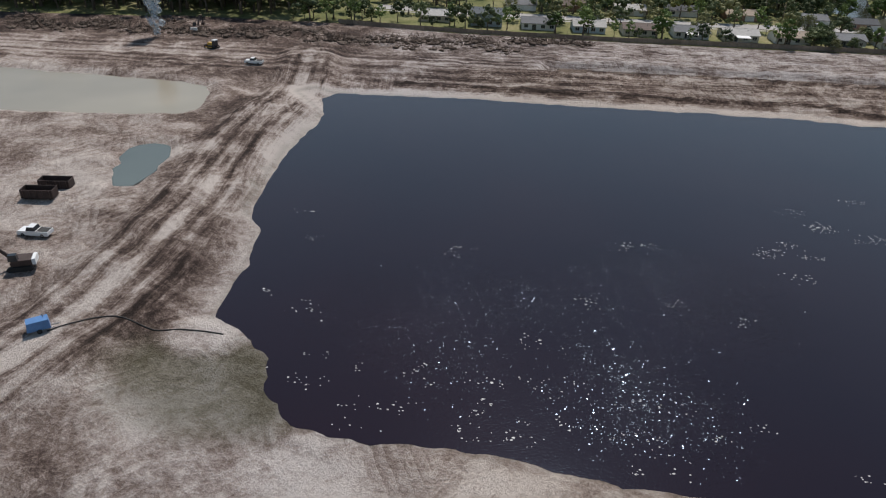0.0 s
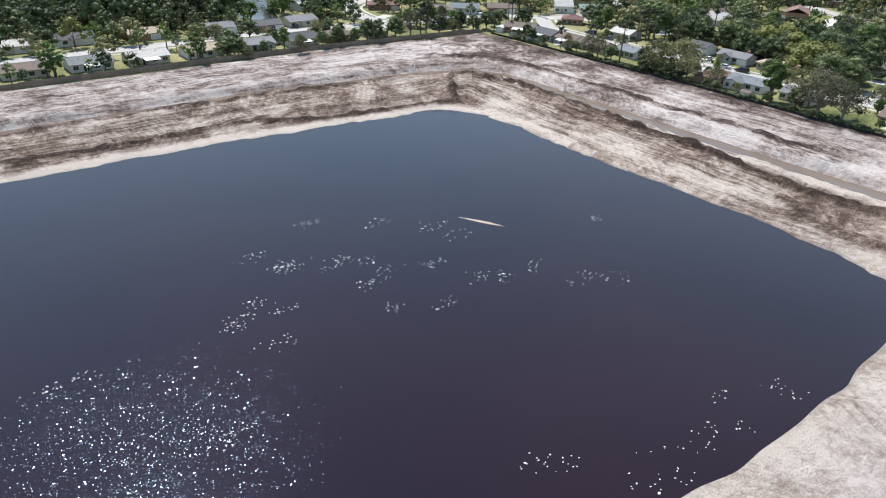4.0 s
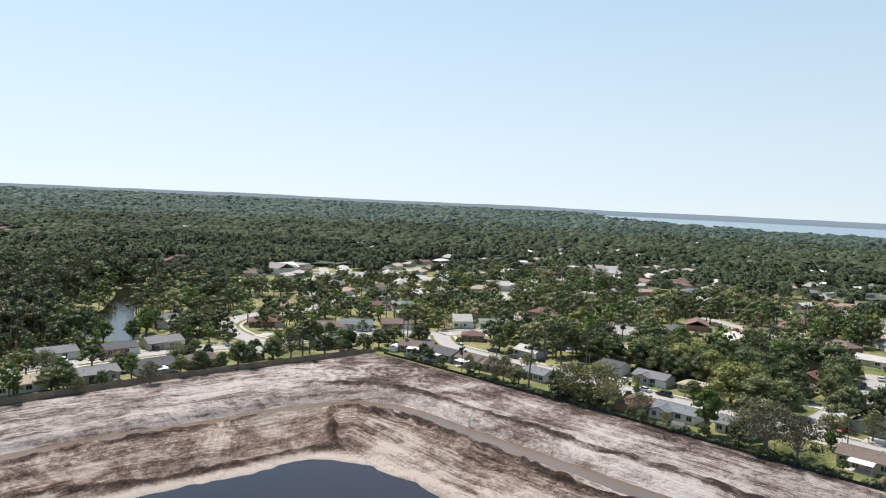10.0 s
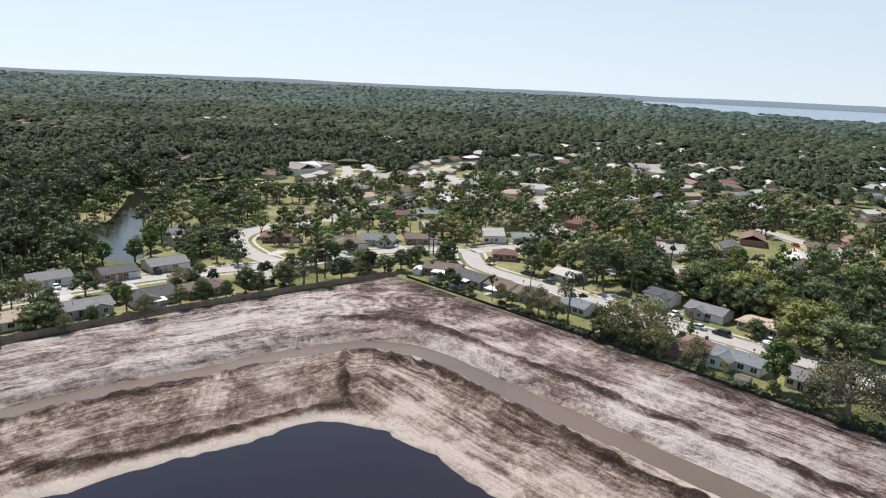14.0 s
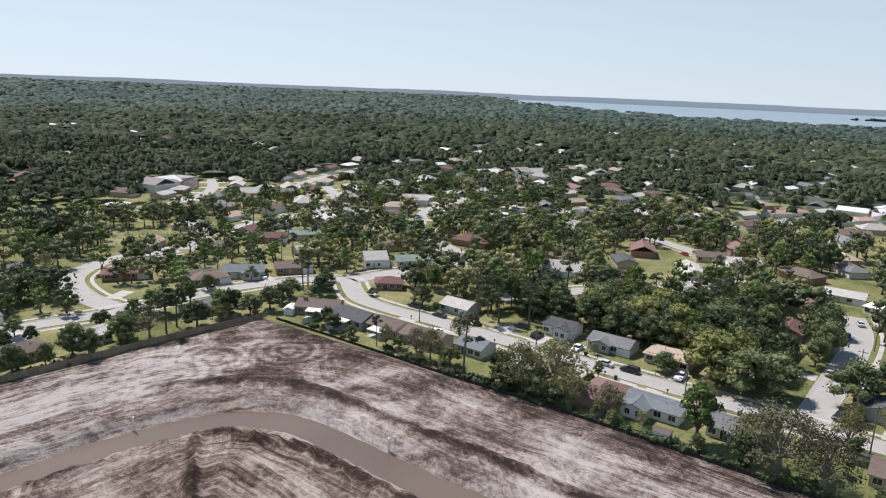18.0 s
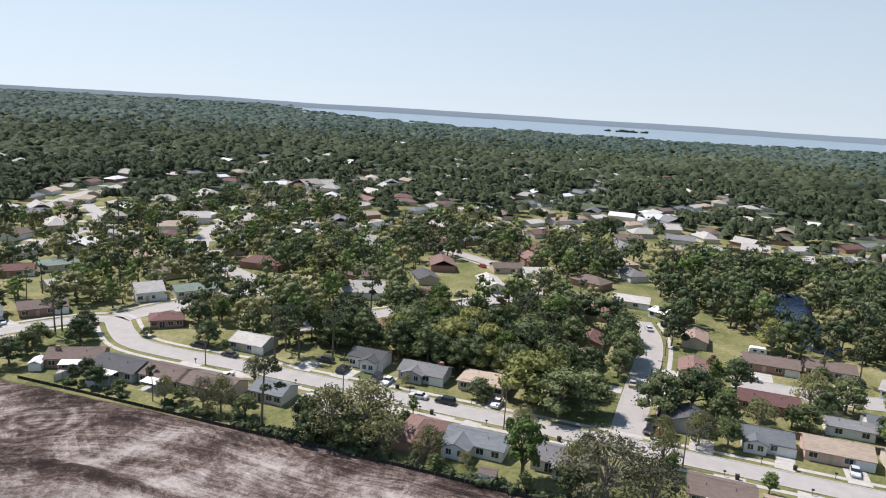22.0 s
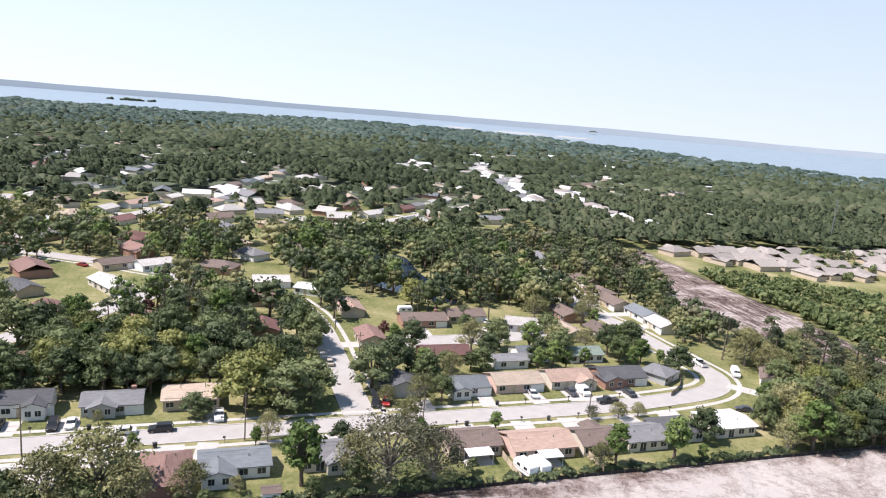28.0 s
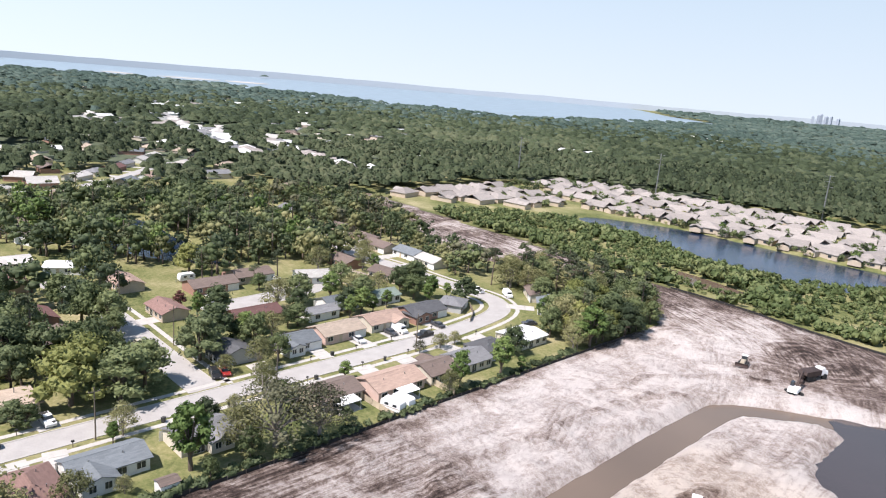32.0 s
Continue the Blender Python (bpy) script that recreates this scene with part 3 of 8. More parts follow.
SITE = np.array([(-420, 262), (-175, 266), (-60, 277), (-6, 267.5), (85, 265.5), (150, 267), (180, 265), (233, 260), (236.5, 200), (238, 150), (238, 41), (237.5, -16), (251, -33),
                 (291, -36), (320, -27), (356, -29), (400, -50), (455, -60), (470, -84), (393, -74), (339, -70), (289, -60), (260, -60), (232, -59), (211, -55), (183, -53), (100, -55), (-420, -60)], float)
WETLAND = np.array([(412, -80), (393, -76), (339, -72), (289, -62), (232, -61), (183, -55), (120, -57), (120, -134), (203, -133), (236, -121), (272, -118), (310, -132), (341, -131), (365, -140), (420, -98)], float)


def ground_height(X, Y):
    """Height of the ground; returns also the zone masks."""
    site = signed(X, Y, SITE)
    bare = 1 - step01(site, 0.1, 1.5)
    h = np.zeros_like(X)
    rough = value_noise(X, Y, 7, 1) * 0.6 + value_noise(X, Y, 3.1, 2) * 0.55
    inner = step01(-site, 0.5, 6)
    h += rough * inner
    tone = np.full(X.shape, 0.4)
    east = step01(X, 165, 205) * step01(Y, 20, 60) * 0 + step01(X - (Y - 215) * 0.9 * (Y > 215), 172, 196)
    damp = np.zeros_like(X)
    dp = signed(X, Y, POND)
    wobble = value_noise(X, Y, 9, 5) * 2.2 + value_noise(X, Y, 3.5, 6) * 1.0
    # pond bank
    edge = dp + 1.5 * value_noise(X, Y, 7, 5) + 1.3 * value_noise(X, Y, 2.6, 6) * (Y > 60)
    bank = -3.5 + np.clip(0.2 * edge, -2.0, 0.6) + 3.1 * step01(dp + wobble, 3, 24)
    f = step01(24 - dp, 0, 6)
    h = h * (1 - f) + f * (bank + rough * 0.75 * step01(dp, 0.5, 5))
    tone += (0.16 + 0.2 * step01(X, 60, 110)) * step01(28 - dp, 0, 8) * step01(84 - Y, 0, 16)
    tone += 0.42 * step01(5.0 - dp - wobble * 0.6, 0, 2.5) * (Y > 150) * (X < 172) + 0.1 * step01(15 - dp, 0, 8) * (X > 160) * (Y < 190)
    damp = np.maximum(damp, step01(1.3 - np.abs(edge + 0.3), 0, 1.2) * 0.4)
    # green seepage at the pond's near corner
    green = step01(17 - np.hypot((X + 29) * 0.85, (Y - 75) * 1.2) + wobble * 2.0, 0, 9)
    damp = np.maximum(damp, green * 0.9)
    tone -= green * 0.05
    shade = np.zeros_like(X)
    # ridges of dark soil
    for line, high, half in ((RIDGE, 1.15, 1.9), (MOUND, 1.3, 2.2), (RIDGE2, 1.35, 2.0), (LOWBANK, 0.75, 1.7), (SPOIL, 0.75, 2.6), (HOOK, 0.7, 2.2), (HEAP, 0.8, 1.9)):
        near = (X > line[:, 0].min() - 12) & (X < line[:, 0].max() + 12) & (Y > line[:, 1].min() - 12) & (Y < line[:, 1].max() + 12)
        d = line_distance(X[near], Y[near], line)
        lump = value_noise(X[near], Y[near], 2.6, 24) * 1.2 + value_noise(X[near], Y[near], 11, 25) * 0.8
        k = step01(half + lump - d, 0, half * 0.7)
        h[near] += high * k * (0.75 + 1.1 * value_noise(X[near], Y[near], 1.9, 9))
        shade[near] = np.maximum(shade[near], 0.42 * k * (1 + 0.8 * value_noise(X[near], Y[near], 3.5, 26)))
    # dark mud pushed out between the last ridge and its low bank
    mud = step01(9.5 - np.abs(X - 179 - (Y - 80) * 0.08), 0, 5) * step01(Y, 62, 66) * step01(98 - Y, 0, 12) * (dp > 6)
    shade = np.maximum(shade, mud * (0.3 + 0.25 * value_noise(X, Y, 5, 37)))
    # the ditch
    d = line_distance(X, Y, DITCH)
    k = step01(9.5 + wobble * 0.3 - d, 0, 6.5)
    carve = (X > 20)
    h = np.where(carve, h * (1 - 0.7 * k) - 2.35 * step01(7.2 - d + wobble * 0.25, 0, 4.5), h)
    tone += 0.16 * k * carve
    rubble = step01(4.2 - np.abs(d - 7.6), 0, 1.6) * carve * np.clip(0.6 + 1.6 * value_noise(X, Y, 3.2, 27) + 0.9 * value_noise(X, Y, 13, 28), 0, 1)
    tone += rubble * (0.08 + 0.34 * step01(150 - Y, 0, 60))
    h += rubble * 0.7 * (0.4 + value_noise(X, Y, 1.8, 29))
    # machine tracks that run beside the ditch and the pond
    lane = step01(d, 7, 10) * step01(62 - d, 0, 20) * (X > 60) * (Y > -10) * bare
    tone += lane * (0.1 * np.sin(d * 0.83 + 4 * value_noise(X, Y, 55, 16))) * (0.6 + value_noise(X, Y, 16, 17) * 1.4)
    h += lane * step01(dp, 2, 7) * 0.16 * np.sin(d * 1.9 + 3 * value_noise(X, Y, 40, 15))
    north = step01(Y, 208, 214) * step01(240 - Y, 0, 8) * step01(60 - X, 0, 20)
    tone += north * 0.16 * np.sin(Y * 1.5 + 2.5 * value_noise(X, Y, 60, 18)) - 0.1 * north
    for poly, depth in ((TANPOND, 1.7), (PUDDLE, 1.3), (SOUTHPOND, 3.0), (INLET, 1.2), (LAKE_N, 2.0), (LAKE_MID, 2.0), (LAKE_S, 2.5)):
        near = (X > poly[:, 0].min() - 25) & (X < poly[:, 0].max() + 25) & (Y > poly[:, 1].min() - 25) & (Y < poly[:, 1].max() + 25)
        q = signed(X[near], Y[near], poly)
        h[near] -= depth * step01(4.5 - q, 0, 6.5)
        tone[near] += 0.12 * step01(8 - q, 0, 6)
    # the pale sand by the east fence, dark loam against the fence
    sandy = step01(X, 202, 214) * step01(238 - X, 0, 12) * step01(Y, -60, -20)
    tone += 0.42 * sandy * step01(125 - Y, 0, 60) + 0.1 * sandy + 0.22 * step01(X, 172, 185) * step01(240 - X, 0, 8) * step01(90 - Y, 0, 40) * step01(Y, -12, 10)
    tone -= 0.34 * step01(X, 226, 231) * step01(Y, 105, 140) * (0.7 + value_noise(X, Y, 12, 12)) * (X < 240)
    h += 0.9 * step01(X, 227, 231) * step01(237 - X, 0, 4) * step01(Y, 80, 120) * (0.5 + value_noise(X, Y, 8, 13)) * bare
    tone += 0.24 * step01(40 - np.hypot(X - 195, (Y - 247) * 2.2), 0, 25)
    tone += 0.16 * step01(Y, 236, 246) * step01(266 - Y, 0, 5) * step01(X, 40, 90) * step01(190 - X, 0, 30)
    tone -= 0.12 * step01(X, 200, 208) * step01(Y, 165, 195) * (1 + 1.2 * value_noise(X, Y, 10, 36))
    # south-east working ground: darker, tracked
    south = step01(20 - Y, 0, 30) * step01(X, 130, 190)
    tone -= 0.1 * south * step01(-10 - Y, 0, 20) - 0.08 * step01(X, 250, 275)
    # west of the pond
    west = step01(-38 - X, 0, 12)
    tone += 0.07 * west
    c = line_distance(X, Y, CAUSEWAY)
    h += 1.6 * step01(12 - c, 0, 7) * (X > -80) * (Y < 236)
    tone += 0.12 * step01(3.2 - c, 0, 1.5) - 0.1 * step01(13 - c, 0, 4)
    tone += 0.24 * np.sin(c * 1.7 + 2 * value_noise(X, Y, 30, 19)) * step01(9 - c, 0, 3) * (X > -90) * (Y < 225)
    tone += 0.22 * step01(7 - dp - wobble, 0, 4) * (X < -25) * (Y > 85) * (Y < 190) + 0.2 * west * (value_noise(X, Y, 16, 20) + value_noise(X, Y, 6, 21))
    tone += 0.24 * step01(2.4 - line_distance(X, Y, HAULROAD), 0, 1.2)
    tone += 0.24 * step01(24 - np.hypot(X + 84, Y - 122), 0, 14) - 0.26 * step01(Y, 232, 243) * step01(-X - 20, 0, 30)
    tone += 0.3 * step01(6 - np.hypot((X + 33) * 0.8, Y - 84.5), 0, 3) - 0.1 * step01(60 - Y, 0, 8) * step01(100 - X, 0, 60) * step01(X, -60, -10)
    west_run = (X < -20) & (Y < 215)
    along = np.where(west_run, c, line_distance(X, Y, TRACKS))
    along = np.where((Y < 66) & (X < 160) & (X > -45), dp, along) + 2.2 * value_noise(X, Y, 42, 15)
    patchy = value_noise(X, Y, 21, 33) + 0.7 * value_noise(X, Y, 8.5, 34)
    scraped = step01(patchy, 0.1, 0.22) - 0.8 * step01(-patchy, 0.14, 0.26)
    tone += bare * (0.085 + 0.06 * step01(X, 196, 205)) * scraped * step01(dp, 4, 9)
    # swept arcs of the blades at the fence corner and on the working ground
    for ax, ay, ar in ((191, 246, 17), (206, 246, 13), (180, 251, 12), (222, 236, 14), (206, 24, 13), (222, -8, 20), (196, -28, 22)):
        q = np.hypot(X - ax, Y - ay)
        tone += bare * 0.16 * np.sin(q * 1.9 + 5 * value_noise(X, Y, 17, 35)) * step01(ar - q, 0, 5) * step01(dp, 6, 12)
    wet = signed(X, Y, WETLAND)
    damp = np.maximum(damp, step01(-wet, -2, 4) * 0.6)
    # how far the surface is run over: fully beside the ditch and on the causeway, little on the west and south banks
    tracked = 0.1 + 0.8 * np.maximum(step01(X, 162, 174), step01(Y, 203, 209)) * step01(X, -60, 0)
    tracked = np.maximum(tracked, 0.85 * step01(11 - c, 0, 4) * (X < -30)) * (0.85 + 0.6 * value_noise(X, Y, 28, 23))
    tracked = np.where((X > 196) & (Y > 150), tracked * 0.62, tracked)
    tracked = np.where((X > 172) & (Y < 100) & (Y > -20), tracked * 0.25, tracked)
    mound = step01(7 - np.hypot((X + 33) * 0.9, (Y - 84.5) * 1.1), 0, 4)
    tone += 0.25 * mound
    h += 0.8 * mound
    damp *= 1 - mound
    # pale rim sand south of the pond, darker hollow beyond it
    tone += 0.16 * step01(11 - np.abs(dp - 11) - wobble * 2, 0, 6) * (Y < 80) * (X > -45) * (X < 60) - 0.2 * step01(9 - np.hypot((X + 18) * 0.55, (Y - 47) * 1.2) - wobble, 0, 4)
    ochre = np.maximum(step01(200 - X, 0, 8) * step01(228 - Y, 0, 6) * step01(Y, 40, 60) * step01(X, -20, 20), 0.55 * step01(-20 - X, 0, 30))
    tone = np.clip(tone, 0.02, 0.76) - shade * (1 - 0.6 * step01(118 - Y, 0, 15) * step01(X, 200, 204))
    tone += 0.13 * step01(X, 167, 171) * step01(183 - X, 0, 3) * step01(Y, 92, 104) * step01(198 - Y, 0, 10)
    # clean white sand washed up along the north shore
    tone += 0.3 * step01(3.0 - dp - wobble * 0.45, 0, 1.2) * np.maximum(step01(Y, 184, 190), 0.5 * step01(-25 - X, 0, 6)) * (X < 172) * (dp > -3)
    return h, bare, tone, along, damp, np.clip(tracked, 0, 1), ochre


def spaced(*spans):
    """Grid lines from (start, end, step) spans."""
    out = []
    for a, b, s in spans:
        out += list(np.linspace(a, b, max(2, int(round((b - a) / s)) + 1))[:-1])
    return np.array(out + [spans[-1][1]])


GRID = {}


def build_ground():
    xs = spaced((-5400, -1000, 400), (-1000, -300, 70), (-300, -110, 6), (-110, 92, 1.35), (92, 242, 0.85), (242, 480, 4), (480, 1000, 40), (1000, 5400, 400))
    ys = spaced((-5400, -1000, 400), (-1000, -220, 60), (-220, -66, 4), (-66, 30, 1.7), (30, 100, 1.3), (100, 190, 1.1), (190, 272, 0.85), (272, 500, 6), (500, 1000, 50), (1000, 5400, 400))
    X, Y = np.meshgrid(xs, ys)
    h, bare, tone, along, damp, tracked, ochre = ground_height(X, Y)
    GRID.update(x=xs, y=ys, h=h)
    n, m = X.shape
    me = bpy.data.meshes.new("ground")
    idx = np.arange(n * m).reshape(n, m)
    faces = np.stack([idx[:-1, :-1], idx[:-1, 1:], idx[1:, 1:], idx[1:, :-1]], -1).reshape(-1, 4)
    me.vertices.add(n * m)
    me.vertices.foreach_set("co", np.stack([X, Y, h], -1).ravel())
    me.loops.add(faces.size)
    me.loops.foreach_set("vertex_index", faces.ravel())
    me.polygons.add(len(faces))
    me.polygons.foreach_set("loop_start", np.arange(0, faces.size, 4))
    me.update(calc_edges=True)
    at = me.attributes.new("zone", "FLOAT_COLOR", "POINT")
    at.data.foreach_set("color", np.stack([bare, np.clip(tone, 0, 1), tracked, damp], -1).ravel())
    at = me.attributes.new("run", "FLOAT", "POINT")
    at.data.foreach_set("value", along.ravel())
    at = me.attributes.new("ochre", "FLOAT", "POINT")
    at.data.foreach_set("value", ochre.ravel())
    me.materials.append(M_GROUND)
    me.shade_smooth()
    return tagged(new("ground", me), "bare sandy construction ground with lawns around it", "ground", "", "structure")


ground = build_ground()


def height_at(x, y):
    i, j = np.searchsorted(GRID["x"], x) - 1, np.searchsorted(GRID["y"], y) - 1
    u = (x - GRID["x"][i]) / (GRID["x"][i + 1] - GRID["x"][i])
    v = (y - GRID["y"][j]) / (GRID["y"][j + 1] - GRID["y"][j])
    h = GRID["h"]
    return float((h[j, i] * (1 - u) + h[j, i + 1] * u) * (1 - v) + (h[j + 1, i] * (1 - u) + h[j + 1, i + 1] * u) * v)


def water_sheet(name, poly, z, mat, label, grow=6.0):
    c = poly.mean(0)
    r = np.linalg.norm(poly - c, axis=1, keepdims=True)
    q = c + (poly - c) * (1 + grow / np.maximum(r, 1))
    return solid(name, Geo().add([(x, y, z) for x, y in q], [tuple(range(len(q)))]), mat, label, "water", "structure")


def strip(line, half, z):
    d = np.gradient(line, axis=0)
    d /= np.linalg.norm(d, axis=1, keepdims=True)
    s = np.stack([-d[:, 1], d[:, 0]], 1)
    a, b = line + s * half, line - s * half
    n = len(line)
    return Geo().add([(*p, z) for p in b] + [(*p, z) for p in a], [(i, i + 1, n + i + 1, n + i) for i in range(n - 1)])


solid("pond_water", Geo().add([(-62, 52, -3.5), (178, 52, -3.5), (178, 212, -3.5), (-62, 212, -3.5)], [(0, 1, 2, 3)]), M_POND, "dark brown still water of the excavated pond", "water", "structure")
solid("ditch_water", strip(DITCH, 4.7, -1.95), M_MUDDY, "muddy tan water in the drainage ditch", "water", "structure")
water_sheet("tan_pond_water", TANPOND, -1.0, M_TANPOND, "opaque tan silty settling pond water", 3)
water_sheet("puddle_water", PUDDLE, -0.55, M_PUDDLE, "shallow grey puddle on the site", 2)
water_sheet("south_pond_water", SOUTHPOND, -1.9, M_GREYPOND, "dark grey-brown water at the ditch mouth", 3)
water_sheet("lake_water_north", LAKE_N, -0.9, M_DARKLAKE, "dark lake between trees and houses", 4)
water_sheet("lake_water_middle", LAKE_MID, -0.9, M_LAKE, "small wooded pond between the houses", 4)
water_sheet("lake_water_south", LAKE_S, -1.2, M_LAKE, "blue retention lake beside the tan-roofed homes", 4)
water_sheet("inlet_water", INLET, -0.55, M_MUDDY, "shallow muddy pool between scrub and bare ground", 1.5)


# ---- roads, kerbs, pavements, drives ----
KEEP = []  # circles (x, y, r) where no tree is sown
STREETS = []


def road(name, pts, width, label, walk_left=False, walk_right=False, kerb=True):
    line = smooth_line(pts, 3.0)
    STREETS.append((line, width / 2))
    ob = solid(name, strip(line, width / 2, 0.04), M_ROAD, label, "road", "structure")
    d = np.gradient(line, axis=0)
    d /= np.linalg.norm(d, axis=1, keepdims=True)
    s = np.stack([-d[:, 1], d[:, 0]], 1)
    n = len(line)
    for side, paved in ((1, walk_left), (-1, walk_right)):
        if kerb:
            a, b = line + s * side * (width / 2), line + s * side * (width / 2 + 0.35)
            g = Geo().add([(*p, 0.0) for p in a] + [(*p, 0.11) for p in a] + [(*p, 0.12) for p in b] + [(*p, -0.05) for p in b],
                          [(k * n + i, k * n + i + 1, k * n + n + i + 1, k * n + n + i) for k in range(3) for i in range(n - 1)])
            solid("kerb", g, M_KERB, "pale concrete kerb along the street", "kerb", "structure")
        if paved:
            solid("pavement", strip(line + s * side * (width / 2 + 2.6), 0.65, 0.05), M_DRIVE, "narrow concrete pavement in the grass verge", "pavement", "structure")
    return ob


road("road_east", [(134, 304.7), (161, 304.6), (178, 303.3), (195, 299.8), (210, 297), (225, 295.7), (246, 293.5), (263, 288.5), (276, 281), (281, 273), (275, 264.5), (268.5, 254), (267, 240),
                   (268, 220), (268.3, 190), (268.4, 150), (268.5, 100), (268.6, 65), (270, 43), (274, 22), (283, 13), (297, 12.5), (311, 13.3), (324, 13.5), (336, 14.3), (346, 15.8), (357, 16), (370, 13.5), (382, 10.5), (400, 9), (418, 6.6), (450, 4)],
     6.4, "pale worn residential street that curves past the houses", True, True)
road("road_side", [(272.6, 120.3), (300, 120), (330, 119.3), (350, 120.5), (368, 125)], 6.8, "pale side street that ends among trees", False, True)
road("road_north_east", [(283, 272.5), (300, 269), (319, 262), (334, 258.5), (345, 270), (358, 295), (371, 313), (390, 330)], 7.6, "pale street that bends between lawns", True)
road("road_north", [(210, 300), (209.5, 318), (215, 338), (228, 351), (245, 357), (265, 352)], 7.6, "pale cul-de-sac street among lawns", False, True)
road("road_middle", [(300, 224), (331, 205), (352, 187.5), (384, 166), (400, 160), (412, 175), (428, 198), (452, 240)], 7.6, "pale street behind the wooded block", True)
road("road_back", [(321, 97), (321.5, 80), (323, 64), (327, 50), (334, 38)], 9.0, "pale cul-de-sac behind the street houses", False, False)
road("road_retirement", [(200, -224), (300, -226), (400, -226), (470, -170)], 7.0, "pale lane between tan-roofed homes", False, False, False)


def drive(x0, y0, x1, y1, w=4.5, mat=None):
    """A concrete drive from the street to a house."""
    a, b = Vector((x0, y0)), Vector((x1, y1))
    s = Vector((-(b - a).y, (b - a).x)).normalized() * (w / 2)
    g = Geo()
    for k in range(3):
        p, q = a.lerp(b, k / 3 + 0.006), a.lerp(b, (k + 1) / 3 - 0.006)
        g.add([(*(p + s), 0.01), (*(q + s), 0.01), (*(q - s), 0.01), (*(p - s), 0.01), (*(p + s), 0.065), (*(q + s), 0.065), (*(q - s), 0.065), (*(p - s), 0.065)],
              [(4, 7, 6, 5), (0, 1, 5, 4), (1, 2, 6, 5), (2, 3, 7, 6), (3, 0, 4, 7)])
    KEEP.append(((x0 + x1) / 2, (y0 + y1) / 2, w / 2 + 2.5))
    return solid("driveway", g, mat or M_DRIVE, "pale concrete driveway to a house", "driveway", "structure")


for _y, _w in ((180.5, 6), (151, 4), (104.5, 5), (88, 4), (74, 4.5), (62, 7.5), (47, 5), (192, 5), (203, 5)):
    drive(272.6, _y, 279.5, _y + random.uniform(-1.5, 1.5), _w)
for _y, _w in ((160, 5), (153, 4), (131, 5), (99, 6), (84, 5), (72, 5), (57, 5), (44, 6), (172, 6), (200, 6), (215, 6), (230, 6)):
    drive(264.2, _y, 257, _y + random.uniform(-1.5, 1.5), _w)
for _a in ((241, 291, 243, 303), (262, 291, 264, 299), (300, 265, 297, 258), (312, 268, 316, 277), (330, 254, 326, 248), (214, 310, 222, 314), (170, 307, 172, 312), (182, 300, 178, 288),
           (158, 302, 157, 286), (140, 302, 140, 284), (318, 92, 310, 92), (326, 88, 334, 88), (326, 66, 334, 68), (345, 195, 350, 199), (372, 178, 380, 184), (360, 178, 355, 170), (340, 195, 336, 188),
           (300, 124, 300, 131), (320, 116, 320, 108), (277, 14, 270, 8)):
    drive(*_a, 4.6)


# ---- fences ----
def fence_run(name, pts, high, gap, board_mat, label, boards=True, post_mat=None):
    """A fence along a line: posts, and either boards or a stretched fabric."""
    line = smooth_line(pts, gap)
    f = thing(name, label, "fence", float(line[0][0]), float(line[0][1]), 0)
    pg = Geo().box(-0.05, -0.05, 0, 0.05, 0.05, high + 0.12).mesh("post", post_mat or M_POLE)
    o = line[0]
    for i, p in enumerate(line):
        z = height_at(*p)
        part("post", pg, None, f, "", Matrix.Translation((p[0] - o[0], p[1] - o[1], z - 0.1)))
        if i + 1 < len(line):
            q = line[i + 1]
            zq = height_at(*q)
            L = float(np.linalg.norm(q - p))
            ang = math.degrees(math.atan2(q[1] - p[1], q[0] - p[0]))
            g = Geo()
            if boards:
                n = max(2, int(L / 0.3))
                tops = [(L * k / n + e, (zq - z) * k / n + high + random.uniform(-0.05, 0.05) + e * 0) for k in range(n) for e in (0.0, L / n - 0.03)]
                g.prism([(0, 0.04), (L, zq - z + 0.04)] + tops[::-1], -0.02, 0.0)
            else:
                n = 4
                for k in range(n):
                    x0, x1 = L * k / n, L * (k + 1) / n
                    sag = 0.06 * math.sin(3.1416 * (k + 0.5) / n)
                    g.box(x0, -0.015 + sag, (zq - z) * k / n - 0.1, x1, 0.015 + sag, (zq - z) * k / n + high - sag)
            part("panel" if boards else "fabric", g, board_mat, f, "", pose(p[0] - o[0], p[1] - o[1], z, 0, 0, ang))
    return f


fence_run("silt_fence", [(236.2, 258), (236.8, 230), (237.2, 200), (238, 165), (238, 130), (238, 85), (238, 42), (237.6, 0)], 0.8, 3.0, M_SILT, "low black silt fence along the edge of the sand", False)
fence_run("silt_fence", [(258, -60.5), (232, -59.5), (211, -55.5), (183, -53), (140, -54)], 0.8, 4.0, M_SILT, "low black silt fence between the wetland and bare soil", False)
fence_run("wood_fence", [(60, 267.5), (100, 268.2), (150, 268.5), (180, 266.5), (205, 265), (233, 261.5)], 1.8, 2.4, M_WOOD, "dark weathered board fence behind the north houses")
fence_run("wood_fence", [(-50, 275), (-6, 269.5), (60, 267.5)], 1.6, 2.8, M_WOOD, "dark board fence at the edge of the clearing")
fence_run("wood_fence", [(238.6, 95.5), (246, 95.3), (254, 95)], 1.5, 2.4, M_PALEWOOD, "pale board fence between two back yards")
fence_run("wood_fence", [(238.6, 249.3), (250, 249.2)], 1.7, 2.4, M_TRIM, "white board fence between two back yards")
fence_run("wood_fence", [(289.5, 98), (290, 70), (290, 36)], 1.7, 2.6, M_WOOD, "dark board fence behind the street houses")
